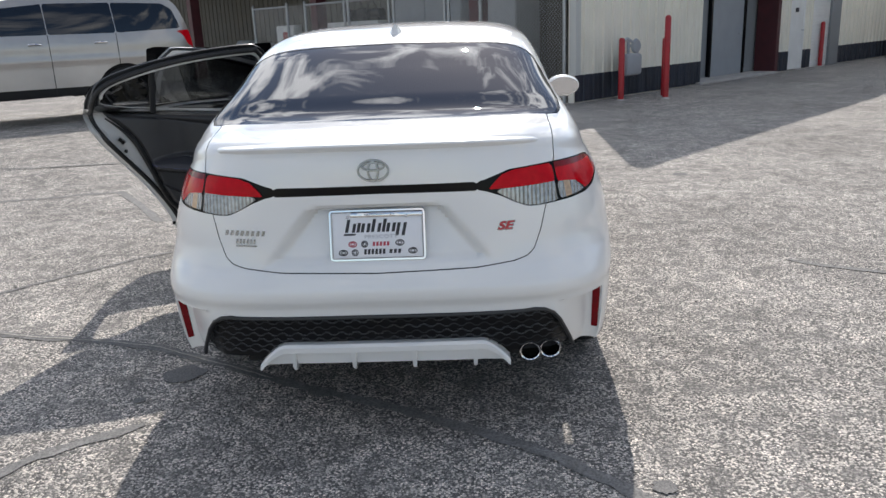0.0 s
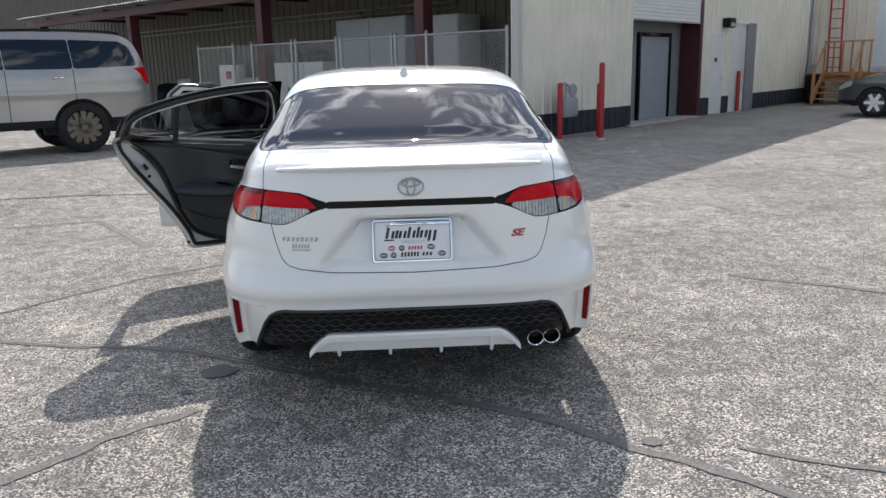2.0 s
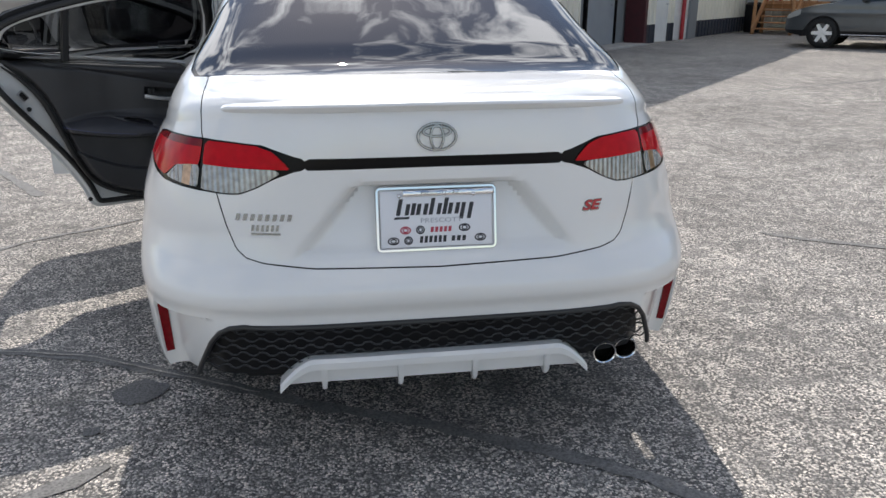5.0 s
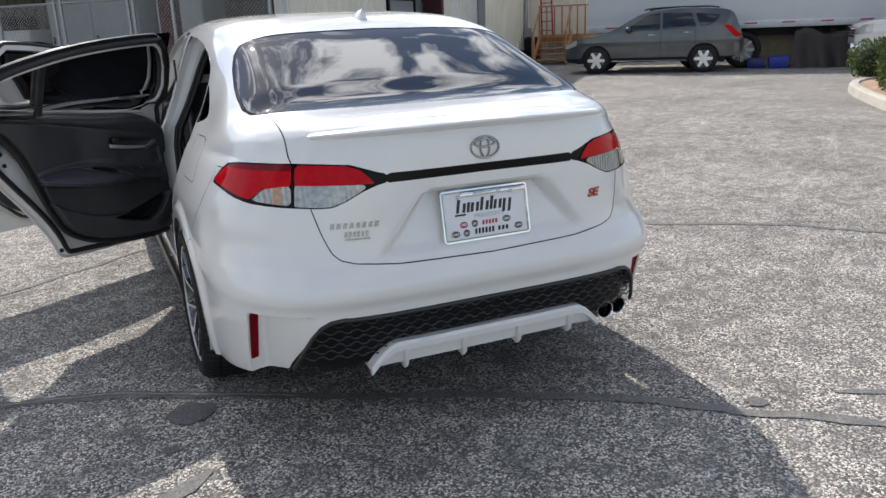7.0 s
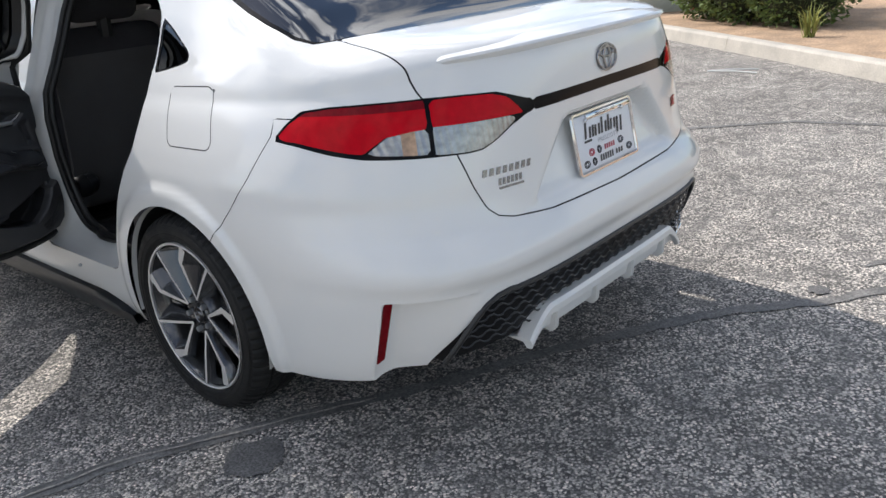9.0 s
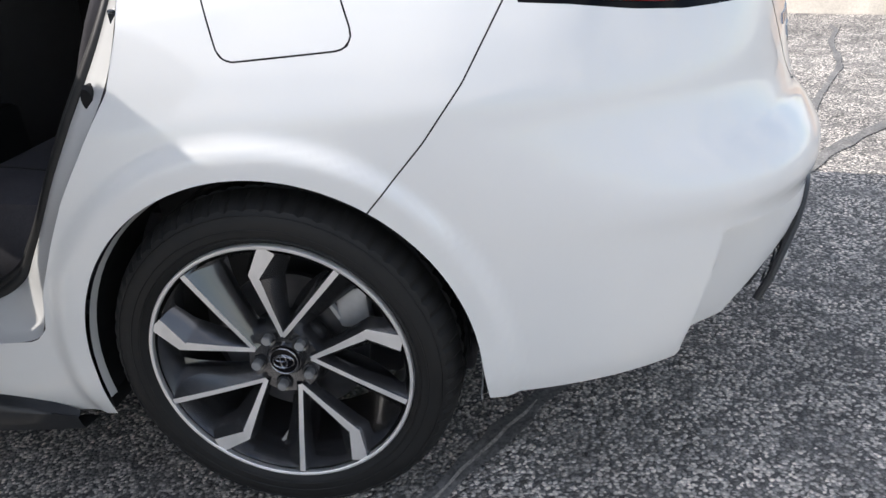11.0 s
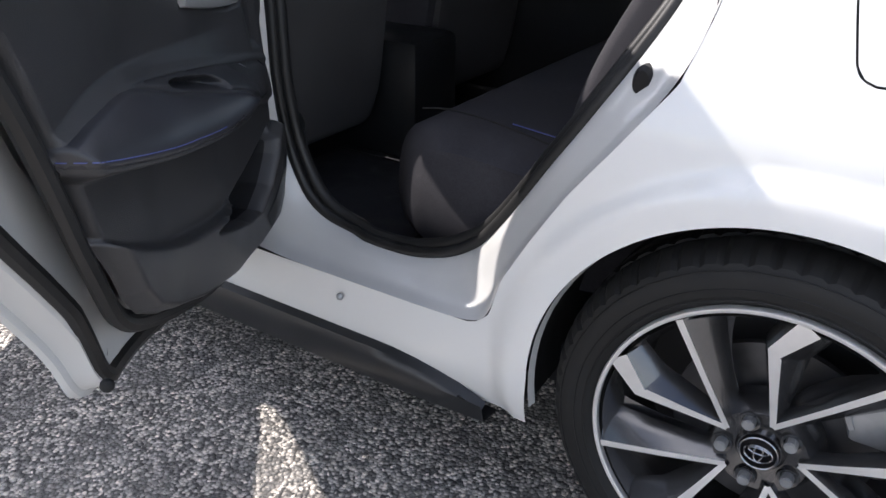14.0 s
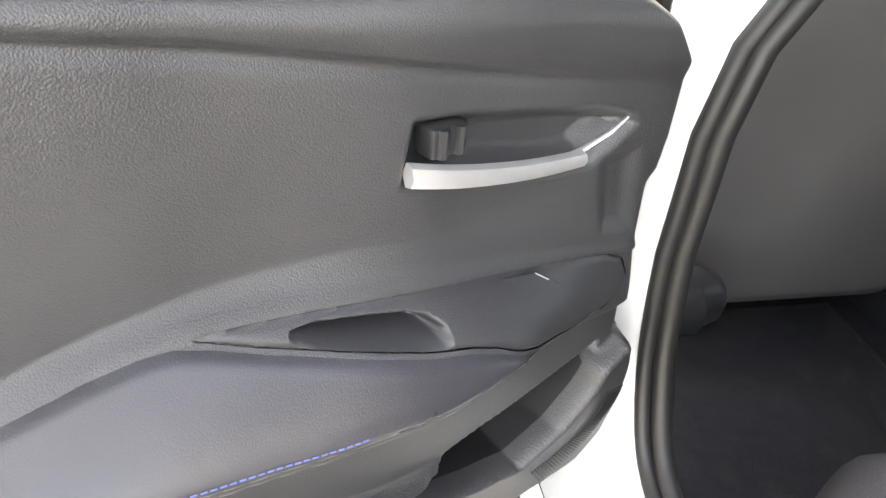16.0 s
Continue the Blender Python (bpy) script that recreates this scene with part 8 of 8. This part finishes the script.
for i in range(0, len(fine) - 1, seg_n):
    b = bmesh.new()
    rows = []
    idx = list(range(i, min(i + seg_n, len(fine) - 1) + 1))
    for j in idx:
        p, q = fine[j].copy(), nor[j]
        if j == idx[0]:
            p = p + tang[j] * 0.004
        if j == idx[-1]:
            p = p - tang[j] * 0.004
        rows.append([b.verts.new((p[0] + q[0] * d, p[1] + q[1] * d, z)) for d, z in ((0.0, 0.0), (0.02, 0.13), (0.035, 0.148), (0.055, 0.152), (0.15, 0.152), (0.165, 0.145), (0.17, 0.0))])
    for a, c in zip(rows, rows[1:]):
        for k in range(6):
            b.faces.new((a[k], a[k + 1], c[k + 1], c[k]))
    b.faces.new(rows[0])
    b.faces.new(list(reversed(rows[-1])))
    bmesh.ops.recalc_face_normals(b, faces=b.faces)
    part("kerb_stone", b, M_KERB, kerb, angle=30)
sb_ = bmesh.new()
poly = [fine[j] + nor[j] * 0.16 for j in range(len(fine))] + [np.array((24.0, -6.0)), np.array((6.0, -8.0))]
cen = sb_.verts.new((9.5, 1.5, 0.11))
ring = [sb_.verts.new((p[0], p[1], 0.115)) for p in poly]
for k in range(len(ring)):
    sb_.faces.new((cen, ring[k], ring[(k + 1) % len(ring)]))
bmesh.ops.recalc_face_normals(sb_, faces=sb_.faces)
for f in sb_.faces:
    if f.normal.z < 0:
        f.normal_flip()
tagged(part("planting_bed", sb_, mat("tan_gravel_soil", (0.42, 0.29, 0.19), 0.95, vary=0.25, vscale=4, bump=0.8, bscale=45, fine=0.3), None), "tan gravel bed behind the kerb", "soil", kind="structure")

M_LEAF = mat("hedge_leaf", (0.12, 0.17, 0.045), 0.6, island=0.45, vary=0.25, vscale=5)
# near-black green that stands in for shade deep in the hedge
M_LEAFIN = mat("hedge_inner_shade", (0.014, 0.022, 0.008), 0.9, vary=0.3, vscale=9)
M_BARK = mat("bark", (0.07, 0.05, 0.035), 0.9, vary=0.3, vscale=20, bump=0.6, bscale=60)
lr = random.Random(11)


def leaf_cloud(blobs, count, size, seed):
    """Small folded leaf sprigs on and just inside lumpy blobs (centre, radii)."""
    r_ = random.Random(seed)
    verts, faces = [], []
    vol = [b[1][0] * b[1][1] + b[1][1] * b[1][2] for b in blobs]
    for _ in range(count):
        c, rad_ = r_.choices(blobs, vol)[0]
        d = Vector((r_.gauss(0, 1), r_.gauss(0, 1), r_.gauss(0, 1))).normalized()
        k = 1 - 0.30 * r_.random() ** 2 + 0.16 * noise.noise(d * 3.1 + Vector(c))
        p = Vector((c[0] + d.x * rad_[0] * k, c[1] + d.y * rad_[1] * k, c[2] + d.z * rad_[2] * k))
        if p.z < 0.14:
            continue
        out = (d + Vector((r_.uniform(-0.6, 0.6), r_.uniform(-0.6, 0.6), r_.uniform(0.0, 0.9)))).normalized()
        sd = out.cross(Vector((r_.uniform(-1, 1), r_.uniform(-1, 1), r_.uniform(-1, 1)))).normalized()
        s_ = size * r_.uniform(0.6, 1.4)
        nn = out.cross(sd)
        b0 = len(verts)
        verts += [p, p + out * s_ * 0.5 + sd * s_ * 0.30 + nn * s_ * 0.1, p + out * s_, p + out * s_ * 0.5 - sd * s_ * 0.30 + nn * s_ * 0.1]
        faces += [(b0, b0 + 1, b0 + 2), (b0, b0 + 2, b0 + 3)]
    me = bpy.data.meshes.new("leaves")
    me.from_pydata([tuple(v) for v in verts], [], faces)
    return me


def hedge(cx, cy, lumps, label, seed):
    t = thing("hedge", (cx, cy, 0.11), label, "hedge", "hedges in the planting strip")
    blobs = [((cx + a, cy + b, z), (rx, ry, rz)) for a, b, z, rx, ry, rz in lumps]
    # added solid cores, coloured dark as the shade behind the leaves
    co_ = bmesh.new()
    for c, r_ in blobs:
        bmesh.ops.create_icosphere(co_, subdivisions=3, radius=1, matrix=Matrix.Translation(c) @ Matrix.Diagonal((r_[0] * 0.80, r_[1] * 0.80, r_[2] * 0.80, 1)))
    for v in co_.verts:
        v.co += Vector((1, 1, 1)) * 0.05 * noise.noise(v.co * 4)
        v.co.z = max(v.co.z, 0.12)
    part("shade_core", co_, M_LEAFIN, t)
    part("leaves", leaf_cloud(blobs, int(5200 * sum(r_[0] * r_[2] for _, r_ in blobs) / 0.6), 0.055, seed), M_LEAF, t, "dense small green leaves")
    for k in range(3):
        part("stem", tube([(cx + 0.1 * k - 0.1, cy + 0.08 * k, 0.1), (cx + 0.14 * k - 0.12, cy + 0.1 * k, 0.6)], [0.03, 0.015], 6), M_BARK, t)


hedge(13.2, 8.45, [(0, 0, 0.45, 0.46, 0.46, 0.42), (0.25, -0.32, 0.5, 0.42, 0.42, 0.44)], "clipped green hedge bush near the kerb's end", 1)
hedge(11.05, 6.2, [(0, 0, 0.52, 0.45, 0.45, 0.50), (-0.24, -0.30, 0.52, 0.40, 0.40, 0.48), (0.26, 0.30, 0.48, 0.38, 0.38, 0.44)], "tall lumpy green hedge bush beside the utility cabinet", 2)
hedge(8.80, 2.85, [(0, 0, 0.68, 0.72, 0.72, 0.66), (0.5, 0.7, 0.66, 0.62, 0.62, 0.64), (-0.5, -0.75, 0.62, 0.62, 0.62, 0.58), (0.9, -0.2, 0.75, 0.6, 0.6, 0.7)], "long lumpy green hedge behind the kerb", 3)
hedge(7.0, 0.1, [(0, 0, 0.55, 0.6, 0.6, 0.52), (-0.3, -0.9, 0.5, 0.55, 0.6, 0.48)], "low green hedge behind the kerb", 5)
gt = bmesh.new()
for k in range(60):
    a, h = lr.uniform(0, 2 * math.pi), lr.uniform(0.2, 0.38)
    e = lr.uniform(0.05, 0.24)
    p0 = Vector((7.15 + lr.uniform(-0.05, 0.05), 1.62 + lr.uniform(-0.05, 0.05), 0.11))
    p1 = p0 + Vector((math.cos(a) * e * 0.4, math.sin(a) * e * 0.4, h * 0.7))
    p2 = p0 + Vector((math.cos(a) * e, math.sin(a) * e, h))
    sd = Vector((-math.sin(a), math.cos(a), 0)) * 0.006
    vs = [gt.verts.new(q) for q in (p0 - sd, p0 + sd, p1 + sd, p1 - sd, p2)]
    gt.faces.new((vs[0], vs[1], vs[2], vs[3]))
    gt.faces.new((vs[3], vs[2], vs[4]))
tagged(part("grass_tuft", gt, mat("pale_grass", (0.28, 0.30, 0.08), 0.7, island=0.3), None), "tuft of pale yellow-green ornamental grass", "grass")

# utility cabinet and red drum in the strip
uc = thing("utility_cabinet", (10.42, 4.98, 0.11), "pale green-grey utility cabinet in the planting strip", "cabinet")
UM = Matrix.Translation((10.42, 4.98, 0)) @ Matrix.Rotation(radians(40), 4, "Z")
part("cabinet_body", box((-0.30, -0.42, 0.10), (0.30, 0.42, 1.75), UM, 0.02), mat("green_grey_paint", (0.42, 0.45, 0.40), 0.5, vary=0.06, vscale=3), uc)
part("cabinet_base", box((-0.31, -0.43, 0.08), (0.31, 0.43, 0.30), UM, 0.01), mat("green_grey_base", (0.38, 0.41, 0.36), 0.6, vary=0.1), uc)
part("warning_label", box((-0.308, -0.24, 0.88), (-0.301, -0.10, 1.10), UM), mat("orange_label", (0.65, 0.20, 0.04), 0.5), uc)
for k in range(4):
    part("number_bar", box((-0.308, -0.27 + 0.05 * k, 0.80), (-0.301, -0.24 + 0.05 * k, 0.83), UM), M_INK, uc)
dr_ = thing("red_drum", (10.95, 4.55, 0.11), "faded red drum behind the hedge", "drum")
part("drum_body", tube([(10.95, 4.55, 0.10), (10.95, 4.55, 1.5), (10.95, 4.55, 1.55)], [0.42, 0.42, 0.38], 28), mat("faded_red", (0.50, 0.06, 0.07), 0.45, vary=0.1, vscale=4), dr_)
stx = thing("plastic_strip", (5.48, 1.75, 0), "white plastic strips lying on the asphalt", "strip")
for p0, p1 in (((5.48, 2.02), (5.46, 1.55)), ((5.47, 2.03), (5.66, 1.60))):
    part("strip", tube([(*p0, 0.008), ((p0[0] + p1[0]) / 2, (p0[1] + p1[1]) / 2, 0.016), (*p1, 0.008)], 0.008, 5), M_WHITEDOOR, stx)

# ---- purple-leaved tree ----
tree = thing("plum_tree", (18.2, 9.0, 0), "purple-leaved plum tree with a dark trunk", "tree")
part("trunk", tube([(18.2, 9.0, 0), (18.22, 9.02, 0.9), (18.15, 8.95, 1.7), (18.2, 9.0, 2.6)], [0.13, 0.10, 0.085, 0.05], 10), M_BARK, tree)
for k in range(7):
    a = k * 0.9
    part("limb", tube([(18.16, 8.96, 1.5 + 0.15 * k), (18.16 + 0.6 * math.cos(a), 8.96 + 0.6 * math.sin(a), 2.1 + 0.15 * k), (18.16 + 1.2 * math.cos(a), 8.96 + 1.2 * math.sin(a), 2.4 + 0.2 * k)], [0.05, 0.035, 0.015], 7), M_BARK, tree)
part("crown", leaf_cloud([((18.2 + 1.1 * math.cos(a), 9.0 + 1.1 * math.sin(a), 2.5 + 0.35 * (k % 3)), (0.85, 0.85, 0.62)) for k, a in enumerate(np.linspace(0, 5.6, 8))] + [((18.2, 9.0, 3.3), (1.0, 1.0, 0.7))], 9000, 0.085, 9), mat("plum_leaf", (0.075, 0.022, 0.035), 0.6, island=0.5), tree, "dark purple leaves")
